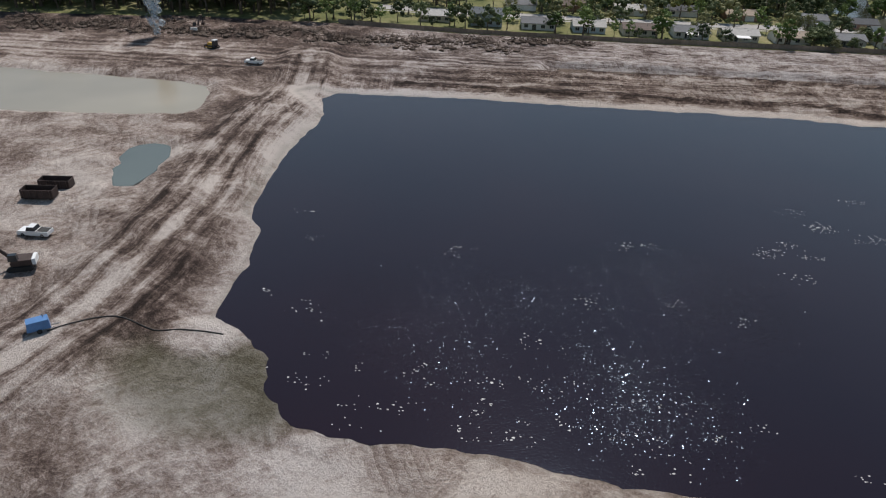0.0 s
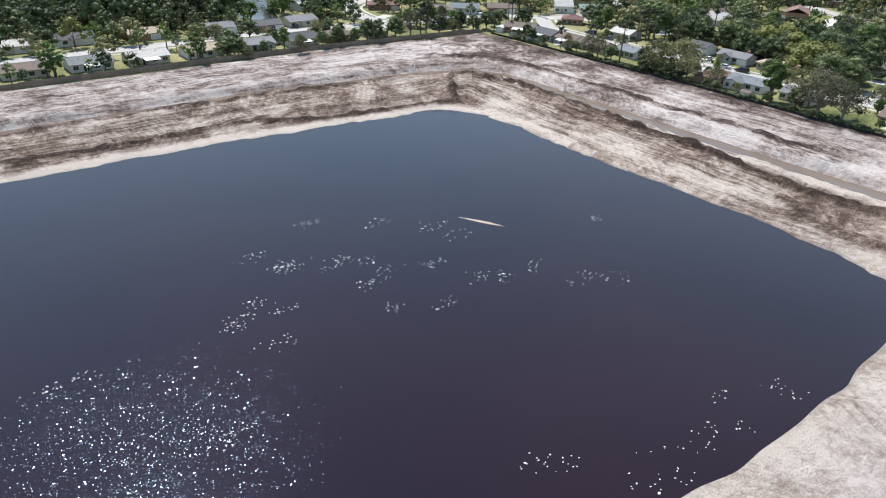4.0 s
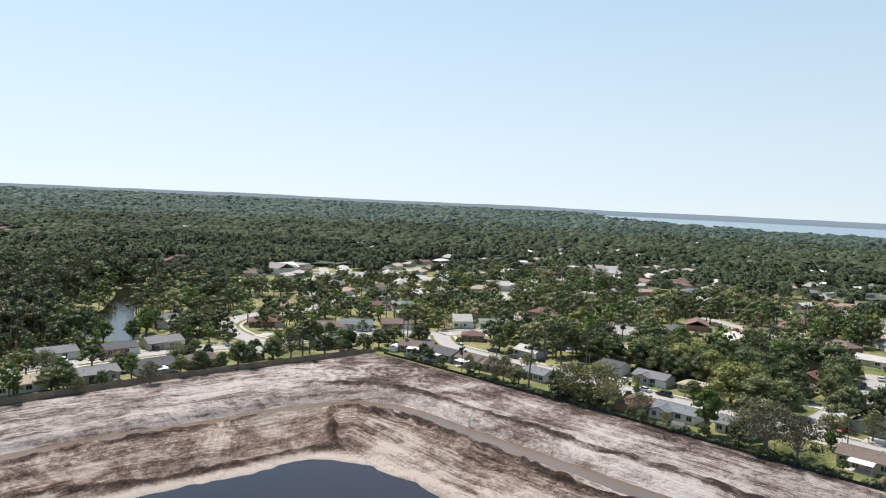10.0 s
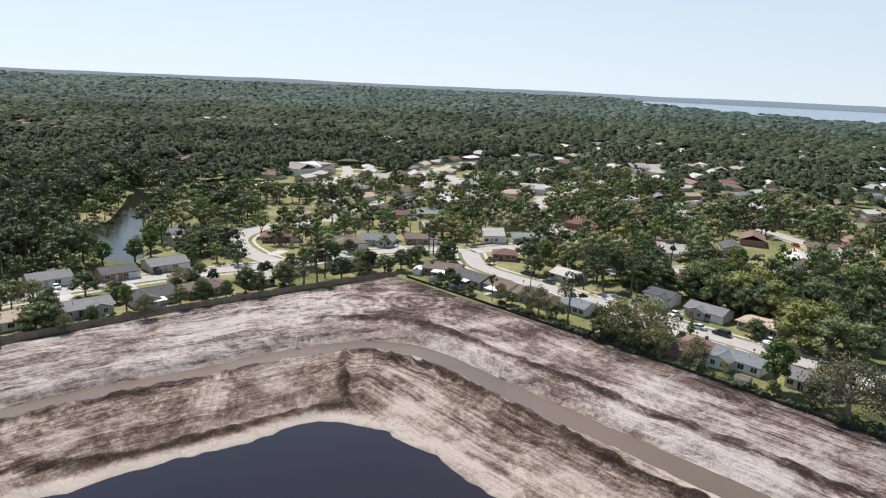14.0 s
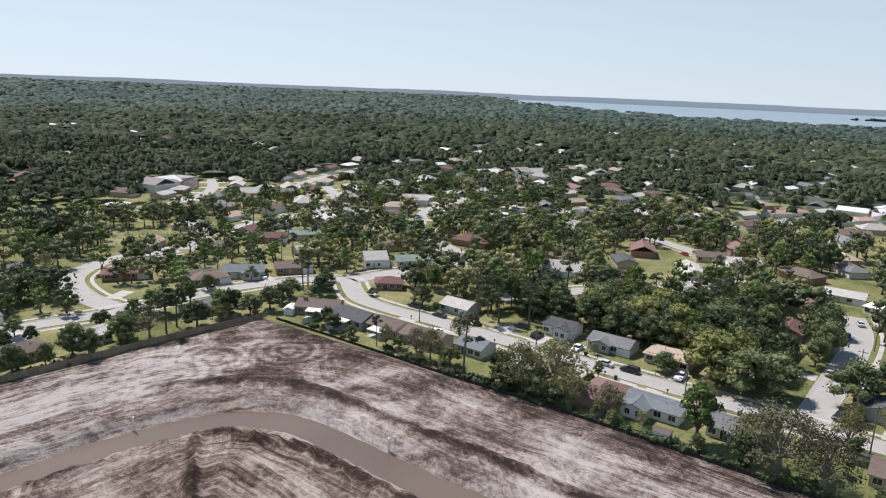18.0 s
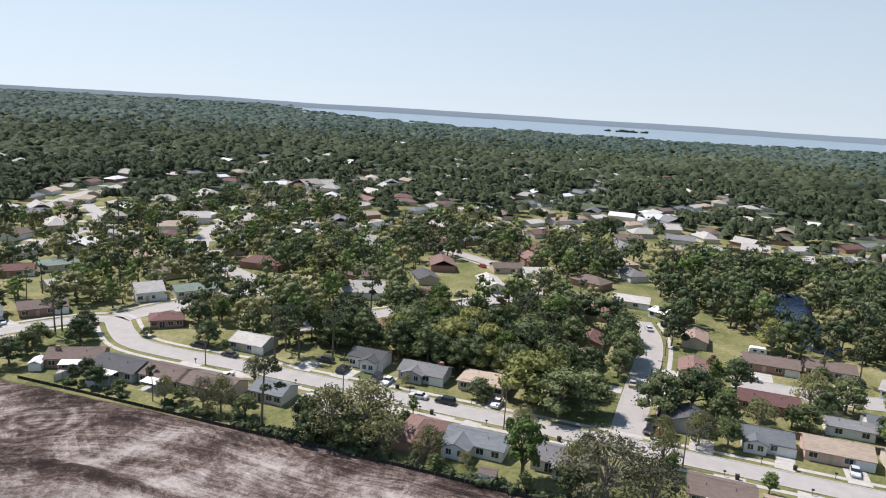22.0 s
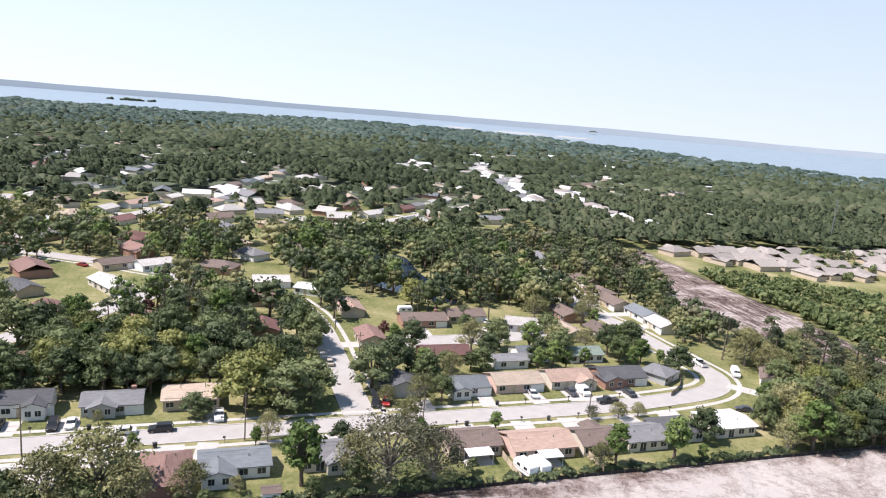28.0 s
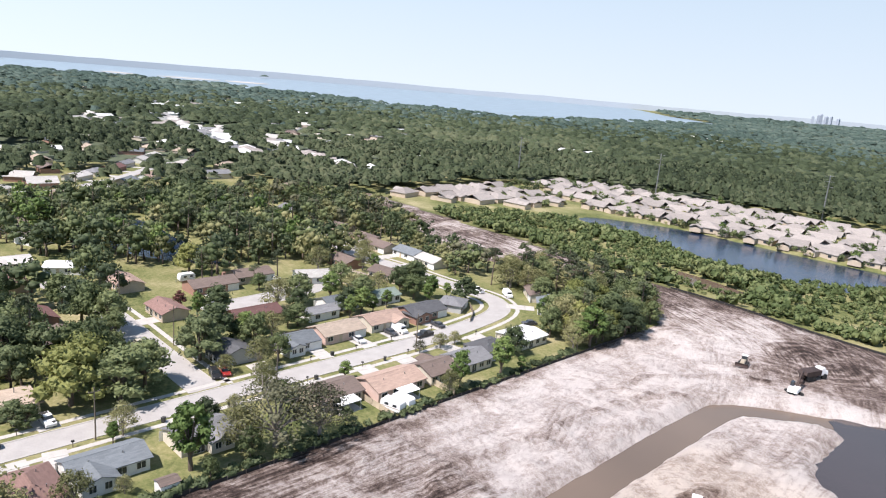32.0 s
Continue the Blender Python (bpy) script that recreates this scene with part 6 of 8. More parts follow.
# back yards beside the fence, front gardens
grove([(238.8, 50), (245, 50), (245, 258), (238.8, 258)], 6.0, ["oak", "olive", "dark", "dark", "fresh"], 2.5, 7.5, True, 27, 0.5)
grove([(256, 35), (264, 35), (264, 258), (256, 258)], 5.5, ["oak", "olive", "fresh", "dark"], 3, 8, True, 28, 0.45)
grove([(273, 35), (279, 35), (279, 230), (273, 230)], 6.0, ["oak", "olive", "fresh", "dark"], 2.5, 6, True, 29, 0.25)
# the wooded block between the streets
grove([(289.5, 127), (309, 127), (312, 142), (340, 142), (352, 158), (330, 170), (335, 195), (320, 206), (296, 218), (289, 205), (290, 180), (291, 165)], 5.6, ["oak", "dark", "fresh", "oak", "dark", "pine", "yellow", "oak", "dark", "oak"], 9, 14, True, 13, 0.85)
grove([(289, 24), (300, 24), (300, 112), (290, 114)], 6.0, ["oak", "dark", "fresh", "olive"], 5, 9.5, True, 30, 0.55, open_to=-0.2)
grove([(300, 24), (345, 22), (345, 112), (300, 112)], 6.5, ["oak", "dark", "fresh", "olive", "pine"], 5, 11, True, 16, 0.62, open_to=-0.3)
grove([(284, 196), (300, 222), (330, 214), (345, 205), (400, 240), (380, 300), (350, 262), (330, 250), (288, 264)], 6.8, MIX, 8, 13, False, 14, 0.92, open_to=-0.2)
grove([(345, 22), (480, 22), (480, 128), (345, 114)], 5.6, WOODS, 8, 14, False, 15, 0.95, open_to=-0.28)
grove([(345, 126), (375, 132), (400, 150), (470, 130), (480, 240), (430, 250), (420, 205), (398, 165), (380, 160), (345, 195)], 6.5, MIX, 8, 13, False, 17, 0.95, open_to=-0.2)
grove([(300, -14), (330, -16), (350, -20), (395, -44), (460, -56), (480, -20), (480, 22), (345, 22), (300, 20)], 5.5, ["brown", "olive", "oak", "dark", "pine", "dark"], 6, 11, False, 18, 0.9, open_to=-0.15)
grove([(400, 205), (430, 250), (480, 240), (530, 130), (540, 400), (420, 400), (372, 318), (345, 265)], 7.0, MIX, 7, 12, False, 19, 0.9, open_to=-0.2)
grove([(285, 262), (340, 262), (372, 318), (420, 340), (420, 430), (240, 430), (240, 335), (290, 325)], 7.2, MIX, 6, 11, False, 20, 0.9, open_to=-0.2)
grove([(232, 300), (290, 290), (290, 330), (240, 340), (232, 330)], 8.0, MIX, 5, 10, False, 31, 0.85)
grove([(60, 325), (160, 325), (158, 365), (165, 405), (200, 455), (225, 490), (240, 440), (225, 395), (236, 345), (245, 530), (60, 530)], 6.4, ["pine", "dark", "dark", "oak", "pine"], 11, 15, False, 21, open_to=-0.3)
grove([(176, 318), (240, 318), (240, 400), (226, 400), (205, 390), (190, 360)], 7.0, MIX, 7, 11, False, 22, 0.95, open_to=-0.2)
grove([(128, 268), (236, 262), (240, 300), (128, 300)], 6.5, ["oak", "dark", "olive", "fresh"], 4, 9, True, 32, 0.6)
grove([(128, 308), (205, 304), (205, 330), (128, 330)], 7.0, ["oak", "dark", "fresh"], 5, 9, False, 33, 0.85)
grove([(-60, 290), (130, 290), (130, 302), (-60, 304)], 6.5, ["oak", "fresh", "dark", "olive"], 5, 9, False, 23, 0.6)
grove([(-70, 277.5), (128, 269.5), (128, 276), (-70, 284)], 5.0, ["oak", "dark", "fresh", "fresh"], 4, 10, False, 24, 0.85)
grove([(-80, 308), (130, 307), (130, 345), (-80, 345)], 6.5, MIX, 7, 11, False, 25, 0.9, open_to=-0.15)
grove([(-240, 284), (-175, 274), (-66, 284), (-66, 350), (-240, 350)], 5.0, ["pine", "pine", "dark"], 14, 18, False, 26)

grove([(120, 420), (150, 400), (165, 470), (205, 500), (250, 480), (250, 530), (120, 530)], 6.0, ["pine", "dark", "oak", "fresh", "dark"], 8, 14, False, 34, 0.85)


def joined(name, geo, places, mat, label):
    """One mesh with a copy of the geometry at each place (x, y, scale, width, turn, tint)."""
    v = np.array(geo.v)
    P = np.array(places)
    z0 = np.array([height_at(x, y) if x < 242 and y < 268 else 0.0 for x, y in P[:, :2]])
    c, s = np.cos(P[:, 4])[:, None], np.sin(P[:, 4])[:, None]
    k, w = P[:, 2][:, None], (P[:, 2] * P[:, 3])[:, None]
    X = P[:, 0][:, None] + w * (c * v[:, 0] - s * v[:, 1])
    Y = P[:, 1][:, None] + w * (s * v[:, 0] + c * v[:, 1])
    V = np.stack([X, Y, z0[:, None] + k * v[:, 2]], -1)
    sizes = np.array([len(f) for f in geo.f])
    flat = np.array([i for f in geo.f for i in f])
    n = len(P)
    loops = (np.arange(n)[:, None] * len(v) + flat[None]).ravel()
    starts = np.concatenate([[0], np.cumsum(np.tile(sizes, n))[:-1]])
    me = bpy.data.meshes.new(name)
    me.vertices.add(n * len(v))
    me.vertices.foreach_set("co", V.ravel())
    me.loops.add(len(loops))
    me.loops.foreach_set("vertex_index", loops)
    me.polygons.add(len(starts))
    me.polygons.foreach_set("loop_start", starts)
    me.update(calc_edges=True)
    at = me.attributes.new("tint", "FLOAT", "POINT")
    at.data.foreach_set("value", np.repeat(P[:, 5], len(v)))
    me.materials.append(mat)
    return tagged(new(name, me), label, "trees", "", "stuff")


_rr = random.Random(9)
for _i in range(300):
    _x, _y = _rr.uniform(190, 470), _rr.uniform(-305, -186)
    if any(abs(_x - f[0]) + abs(_y - f[1]) < 8 for f in RETIRE):
        continue
    tree(_rr.choice(("oak", "dark", "fresh")), _x, _y, _rr.uniform(3.5, 7.0), False, 1.0)


def make_bush(seed):
    rng = np.random.default_rng(seed)
    g = Geo()
    for k in range(3):
        p = np.array([rng.normal(0, 0.45), rng.normal(0, 0.45), rng.uniform(0.35, 1.15)])
        lobe(g, rng, p, rng.uniform(0.4, 0.6), 0.9)
        v, f = sprays(rng, p, 0.62, 12, 0.36, 0.95)
        g.add(v, f)
    return g


for (_k, _v), _places in COARSE.items():
    _t, _c = make_tree(_k, len(_k) * 131 + _v * 17, False)
    joined(TREE_TEXT[_k][0] + "_trunks", _t, _places, M_BARK, "trunks and limbs of a stand of trees among houses")
    joined(TREE_TEXT[_k][0] + "_stand", _c, _places, M_LEAF_JOINED[_k], TREE_TEXT[_k][1] + ", a whole stand")


# ---- far woods, scrub and far buildings ----
def sown_domes(name, px, py, pz, rad, high, mat, label, category, sides=8, seed=3, lean=False, soft=False):
    """Many low-poly tree crowns with uneven outlines, joined."""
    rng = np.random.default_rng(seed)
    n, s = len(px), sides
    ang = np.linspace(0, 2 * np.pi, s, endpoint=False)[None] + rng.uniform(0, 6.28, (n, 1))
    V = np.zeros((n, 1 + 3 * s, 3))
    V[:, 0] = np.stack([px + rng.normal(0, 0.15, n) * rad, py + rng.normal(0, 0.15, n) * rad, pz + high * 1.03], 1)
    for ring, (rr, zz) in enumerate(((0.6, 0.95), (1.0, 0.66 if lean else 0.6), (0.72, 0.1))):
        q = rad[:, None] * rr * rng.uniform(0.72, 1.22, (n, s))
        V[:, 1 + ring * s:1 + (ring + 1) * s, 0] = px[:, None] + np.cos(ang + ring * 0.4) * q
        V[:, 1 + ring * s:1 + (ring + 1) * s, 1] = py[:, None] + np.sin(ang + ring * 0.4) * q
        V[:, 1 + ring * s:1 + (ring + 1) * s, 2] = pz[:, None] + high[:, None] * zz * rng.uniform(0.8, 1.12, (n, s))
    f = []
    for i in range(s):
        j = (i + 1) % s
        f.append((0, 1 + i, 1 + j))
        for ring in (0,) if lean else (0, 1):
            a, b = 1 + ring * s, 1 + (ring + 1) * s
            f += [(a + i, b + i, b + j), (a + i, b + j, a + j)]
    F = (np.arange(n)[:, None, None] * (1 + 3 * s) + np.array(f)[None]).reshape(-1, 3)
    me = bpy.data.meshes.new(name)
    me.vertices.add(n * (1 + 3 * s))
    me.vertices.foreach_set("co", V.ravel())
    me.loops.add(F.size)
    me.loops.foreach_set("vertex_index", F.ravel())
    me.polygons.add(len(F))
    me.polygons.foreach_set("loop_start", np.arange(0, F.size, 3))
    me.update(calc_edges=True)
    if soft or not lean:
        me.shade_smooth()
    at = me.attributes.new("tint", "FLOAT", "POINT")
    at.data.foreach_set("value", np.repeat(rng.random(n) ** 1.6 * 1.0 - 0.1 + 0.8 * value_noise(px, py, 70, 51) + 0.6 * value_noise(px, py, 240, 52), 1 + 3 * s))
    me.materials.append(mat)
    return tagged(new(name, me), label, category, "", "stuff")


CX, CY = 115.0, 120.0
# the river's near shore and far shore, as bearing (degrees from +y, clockwise) and distance
SHORE = [(40, 5200), (52, 4950), (57, 4300), (60, 3100), (65, 2650), (72, 2300), (80, 2250), (88, 2150), (92, 2300), (97, 2500), (103, 2650), (110, 2600), (116, 2350), (122, 2050), (130, 1750), (138, 1620), (141.7, 1716), (144.3, 1900), (148.7, 2130), (152.8, 2490), (154.7, 2790), (155.2, 5200), (185, 5200)]


def shore_at(b):
    return np.interp(b, [s[0] for s in SHORE], [s[1] for s in SHORE])


def far_at(b):
    """The river's far edge: the horizon, then a wooded point that closes it."""
    return np.interp(b, [149, 150.2, 151.2, 154.7], [4550, 4250, 3450, 2800]) + 120 * np.sin(b * 0.3) * (b < 149)


_r = random.Random(77)
# long pale buildings far off
for _x, _y, _rz, _n, _w in ((592, 398, -30, 4, 22), (352, 501, 10, 3, 18), (612, 132, 30, 3, 14), (708, -116, -25, 5, 30), (650, -104, -25, 4, 26), (688, -159, -30, 5, 28), (612, -143, -25, 4, 24), (564, -135, -25, 2, 20), (534, -140, -20, 1, 12),
                            (780, -135, -25, 5, 34), (831, -138, -25, 5, 36), (900, -160, -30, 5, 40), (1000, -180, -30, 6, 50), (1099, -209, -30, 7, 56), (1160, -250, -20, 6, 56), (1266, -342, -20, 7, 70), (1247, -422, -20, 5, 60), (930, -90, 10, 3, 30), (1050, -420, 20, 3, 40),
                            (836, -1282, -30, 7, 60), (605, -489, 10, 3, 24), (466, -413, 0, 3, 26), (585, 1036, 30, 8, 60), (743, 1254, 30, 5, 60), (900, 1000, 20, 3, 40), (1300, 300, 0, 4, 50), (1150, 560, 0, 4, 50)):
    for _k in range(_n):
        _u, _v = (_k - (_n - 1) / 2) * _w * 0.55, _r.uniform(-0.35, 0.35) * _w
        _c, _s = math.cos(radians(_rz)), math.sin(radians(_rz))
        far_house(_x + _u * _c - _v * _s, _y + _u * _s + _v * _c, _rz + _r.choice((0, 90, 0, 12)), _r.uniform(14, 34), _r.uniform(10, 16), _r.choice(("white", "white", "pale", "gray", "sand")), "white", "pale flat-roofed building among far trees", _r.uniform(3, 5), "far pale buildings")
# small far houses along hidden streets
for _i in range(330):
    _b, _d = radians(_r.uniform(8, 128)), _r.uniform(420, 950) if _i < 230 else _r.uniform(900, 1700)
    _x, _y = CX + math.sin(_b) * _d, CY + math.cos(_b) * _d
    if 240 < _x < 420 and -80 < _y < 345 or _y < -40 and _x < 560 or any((_x - a) ** 2 + (_y - b) ** 2 < 480 for a, b, *_c in FOOT) or any((_x - a) ** 2 + (_y - b) ** 2 < (c + 8) ** 2 for a, b, c in FAR_HOUSES):
        continue
    far_house(_x, _y, _r.choice((0, 30, 60, 90, 120)) + _r.uniform(-8, 8), _r.uniform(13, 18), _r.uniform(9, 11), _r.choice(("pale", "gray", "brown", "tan", "maroon", "pale", "bluegray", "white")), _r.choice(("cream", "white", "tan", "brick")))


_far = {"wall": Geo(), **{k: Geo() for k in ("pale", "gray", "tan", "white")}}
for _i in range(260):
    _b, _d = radians(_r.uniform(52, 128)), _r.uniform(400, 900)
    _x, _y = CX + math.sin(_b) * _d, CY + math.cos(_b) * _d
    if 240 < _x < 420 and -80 < _y < 345 or _y < -40 and _x < 560 or any((_x - a) ** 2 + (_y - b) ** 2 < 420 for a, b, *_c in FOOT) or any((_x - a) ** 2 + (_y - b) ** 2 < (c + 7) ** 2 for a, b, c in FAR_HOUSES):
        continue
    _L, _D, _h = _r.uniform(13, 18), _r.uniform(9, 11), _r.uniform(2.5, 3.2)
    _m = pose(_x, _y, 0, 0, 0, _r.choice((0, 30, 60, 90, 120)) + _r.uniform(-8, 8))
    _far["wall"].box(-_L / 2, -_D / 2, -0.2, _L / 2, _D / 2, _h, _m)
    _t = Geo()
    _r.choice((gable_roof, hip_roof))(_t, _L, _D, _h, 0.4)
    _far[_r.choice(("pale", "gray", "tan", "pale", "white"))].add(_t.v, _t.f, _m)
    FAR_HOUSES.append((_x, _y, 12.0))
    FOOT.append((_x, _y, 0, _L, _D))
for _k, _g in _far.items():
    solid("distant_walls" if _k == "wall" else "distant_roofs", _g, WALL["cream"] if _k == "wall" else ROOF[_k], "cream walls of far houses half hidden by trees" if _k == "wall" else "%s roofs of far houses half hidden by trees" % _k, "far houses", "stuff")


def far_woods():
    rng = np.random.default_rng(5)
    P = []
    # middle distance: tree by tree
    for lo, hi, gap in ((395, 700, 6.2), (700, 1250, 10.6)):
        n = int((hi * hi - lo * lo) * 0.5 * radians(178) / (gap * gap * 0.8))
        b = rng.uniform(2, 180, n)
        d = np.sqrt(rng.uniform(lo * lo, hi * hi, n))
        P.append((b, d, rng.uniform(3.0, 5.8, n) * (gap / 6.6), rng.uniform(7.0, 11.5, n)))
    # far: rows thin out with distance
    d = 1250.0
    while d < 4500:
        k = int(radians(172) / 0.0056)
        b = rng.uniform(8, 180, k)
        P.append((b, d + rng.uniform(-0.5, 0.5, k) * d * 0.018, d * (0.0062 if d < 4400 else 0.009) * rng.uniform(0.6, 1.35, k), rng.uniform(8.5, 12.5, k) * (1 + max(0, d - 2500) / 3000) if d < 4400 else rng.uniform(17, 21, k)))
        d *= 1.026
    b, d, r, h = (np.concatenate(q) for q in zip(*P))
    x, y = CX + np.sin(np.radians(b)) * d, CY + np.cos(np.radians(b)) * d
    water_in = (d > shore_at(b) - 15) & (d < far_at(b))
    keep = ~water_in
    site = signed(x, y, SITE)
    keep &= site > 3
    for poly in (LAKE_N, LAKE_MID, LAKE_S):
        keep &= signed(x, y, poly) > r * 0.6
    keep &= ~((x > 150) & (x < 470) & (y > -335) & (y < -55) & (signed(x, y, np.array([(150, -55), (470, -85), (480, -130), (470, -265), (430, -300), (250, -312), (150, -300)], float)) < 2))
    keep &= ~((x < 520) & (y > -40) & (y < 330) & (x > 230))
    keep &= ~((x < 420) & (y > 265) & (y < 420)) & ~((x < 240) & (y < 520) & (y > 200))
    for hx, hy, hr in FAR_HOUSES + [(f[0], f[1], 11.0) for f in FOOT]:
        m = (np.abs(x - hx) < 60) & (np.abs(y - hy) < 60)
        if m.any():
            # a clearing round the house, and a gap in front of it towards the open site
            dx, dy = hx - CX, hy - CY
            L = math.hypot(dx, dy)
            along = ((hx - x[m]) * dx + (hy - y[m]) * dy) / L
            across = np.abs((hx - x[m]) * dy - (hy - y[m]) * dx) / L
            keep[m] &= ~((np.hypot(x[m] - hx, y[m] - hy) < hr) | (along > 0) & (along < hr + (12 if hr < 13 else 5)) & (across < hr * 0.75))
    b, d, r, h, x, y = (q[keep] for q in (b, d, r, h, x, y))
    for line, w in STREETS:
        m = (x > line[:, 0].min() - 12) & (x < line[:, 0].max() + 12) & (y > line[:, 1].min() - 12) & (y < line[:, 1].max() + 12)
        if m.any():
            ok = line_distance(x[m], y[m], line) > w + 3
            r[np.flatnonzero(m)[~ok]] = 0.05
            h[np.flatnonzero(m)[~ok]] = 0.05
    # patchy heights: tall pine stands and lower gardens
    lift = 1 + 0.5 * value_noise(x, y, 90, 31) + 0.3 * value_noise(x, y, 30, 32)
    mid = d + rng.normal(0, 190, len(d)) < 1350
    sown_domes("woodland_canopy", x[mid], y[mid], np.zeros(mid.sum()), r[mid], (h * lift)[mid], M_CANOPY, "dense green canopy of oaks and pines around the houses", "trees", 5, 8, True, True)
    near = np.flatnonzero(d < 720)
    v, f = [], []
    k = 10
    u = rng.normal(size=(len(near), k, 3))
    u[..., 2] = np.abs(u[..., 2]) + 0.25
    u /= np.linalg.norm(u, axis=2, keepdims=True)
    c = np.stack([x[near], y[near], (h * lift)[near] * 0.55], 1)[:, None] + u * np.stack([r[near], r[near], (h * lift)[near] * 0.45], 1)[:, None] * 1.05
    nrm = u + rng.normal(size=u.shape) * 0.5
    a = np.cross(nrm, rng.normal(size=u.shape))
    a /= np.linalg.norm(a, axis=2, keepdims=True)
    e = np.cross(nrm / np.linalg.norm(nrm, axis=2, keepdims=True), a)
    s = r[near][:, None, None] * rng.uniform(0.16, 0.36, (len(near), k, 1))
    V = np.stack([c - a * s, c - e * s * 0.7 - nrm * s * 0.2, c + a * s, c + e * s * 0.7 - nrm * s * 0.2], 2).reshape(-1, 3)
    q = len(V) // 4
    me = bpy.data.meshes.new("canopy_leaf_tufts")
    me.vertices.add(len(V))
    me.vertices.foreach_set("co", V.ravel())
    me.loops.add(4 * q)
    me.loops.foreach_set("vertex_index", np.arange(4 * q))
    me.polygons.add(q)
    me.polygons.foreach_set("loop_start", np.arange(0, 4 * q, 4))
    me.update(calc_edges=True)
    at = me.attributes.new("tint", "FLOAT", "POINT")
    at.data.foreach_set("value", np.repeat(rng.random(len(near)) ** 1.5 * 1.3 - 0.1, 4 * k))
    me.materials.append(M_CANOPY)
    tagged(new("canopy_leaf_tufts", me), "leafy tufts of the woods around the houses", "trees", "", "stuff")
    # beyond about 1350 m the woods take the haze-tinted leaf colour
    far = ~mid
    sown_domes("distant_woodland", x[far], y[far], np.zeros(far.sum()), r[far], (h * lift)[far], M_HAZEWOOD, "far green woods that reach the horizon", "trees", 5, 9, True, True)


far_woods()


def forest_floor():
    """Dark ground under the woods."""
    n = 72
    g = Geo()
    bs = np.linspace(2, 182, n)
    rad = [520, 900, 1600, 2600, 5100]
    v = [(CX + math.sin(radians(b)) * min(d, max(520, shore_at(b) - 6)), CY + math.cos(radians(b)) * min(d, max(520, shore_at(b) - 6)), 0.06) for d in rad for b in bs]
    f = [(k * n + i, k * n + i + 1, (k + 1) * n + i + 1, (k + 1) * n + i) for k in range(len(rad) - 1) for i in range(n - 1)]
    g.add(v, f)
    return solid("woodland_floor", g, plain("undergrowth", (0.07, 0.088, 0.046), 0.95, 0, 0.4, 0.05, 0.1), "shaded leaf litter and undergrowth of the woods", "ground", "structure")


forest_floor()
_b = np.linspace(44, 154.7, 64)
_g = Geo()
_n0 = [(CX + math.sin(radians(b)) * shore_at(b), CY + math.cos(radians(b)) * shore_at(b), 0.3) for b in _b]
_f0 = [(CX + math.sin(radians(b)) * (5150 if b < 149 else far_at(b) + 20), CY + math.cos(radians(b)) * (5150 if b < 149 else far_at(b) + 20), 0.3) for b in _b]
_g.add(_n0 + _f0, [(i, i + 1, 64 + i + 1, 64 + i) for i in range(63)])
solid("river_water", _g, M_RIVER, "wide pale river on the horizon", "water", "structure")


def scrub():
    rng = np.random.default_rng(21)
    n = 3300
    x, y = rng.uniform(120, 425, n), rng.uniform(-142, -56, n)
    q = signed(x, y, WETLAND)
    k = (q < -1.0) & (rng.random(n) < 0.55 + 0.9 * (value_noise(x, y, 22, 41)) + 0.25) & (signed(x, y, LAKE_S) > 2) & (signed(x, y, INLET) > 1.5)
    x, y = x[k], y[k]
    h = rng.uniform(0.8, 2.9, len(x)) * (1 + 1.3 * value_noise(x, y, 25, 42))
    pick = rng.integers(0, 4, len(x))
    for k in range(4):
        m = pick == k
        places = list(zip(x[m], y[m], h[m], rng.uniform(0.7, 1.25, m.sum()), rng.uniform(0, 6.28, m.sum()), rng.random(m.sum())))
        joined("wetland_scrub", make_bush(200 + k), places, M_SCRUB, "dense green wetland scrub and saplings")


scrub()


def fence_weeds():
    """Dark weeds and saplings that have grown up along the back fences."""
    rng = np.random.default_rng(23)
    runs = [((238.5, 26), (238.6, 256), 300), ((62, 269.6), (150, 270), 80), ((150, 270), (234, 263), 90)]
    for k, (a, b, n) in enumerate(runs):
        t = np.sort(rng.random(n))
        x = a[0] + (b[0] - a[0]) * t + (rng.uniform(0, 1.9, n) if k == 0 else rng.normal(0, 0.3, n))
        y = a[1] + (b[1] - a[1]) * t + (rng.normal(0, 0.3, n) if k == 0 else rng.uniform(0, 1.6, n))
        thin = value_noise(x, y, 14, 43) > -0.24
        x, y = x[thin], y[thin]
        n = len(x)
        places = list(zip(x, y, rng.uniform(0.45, 1.25, n) * (1 + 0.7 * value_noise(x, y, 11, 44)), rng.uniform(0.9, 1.5, n), rng.uniform(0, 6.28, n), rng.random(n)))
        joined("fence_weeds", make_bush(210 + k), places, M_LEAF_JOINED[("dark", "oak", "dark")[k]], "dark weeds and saplings along a back fence")


fence_weeds()


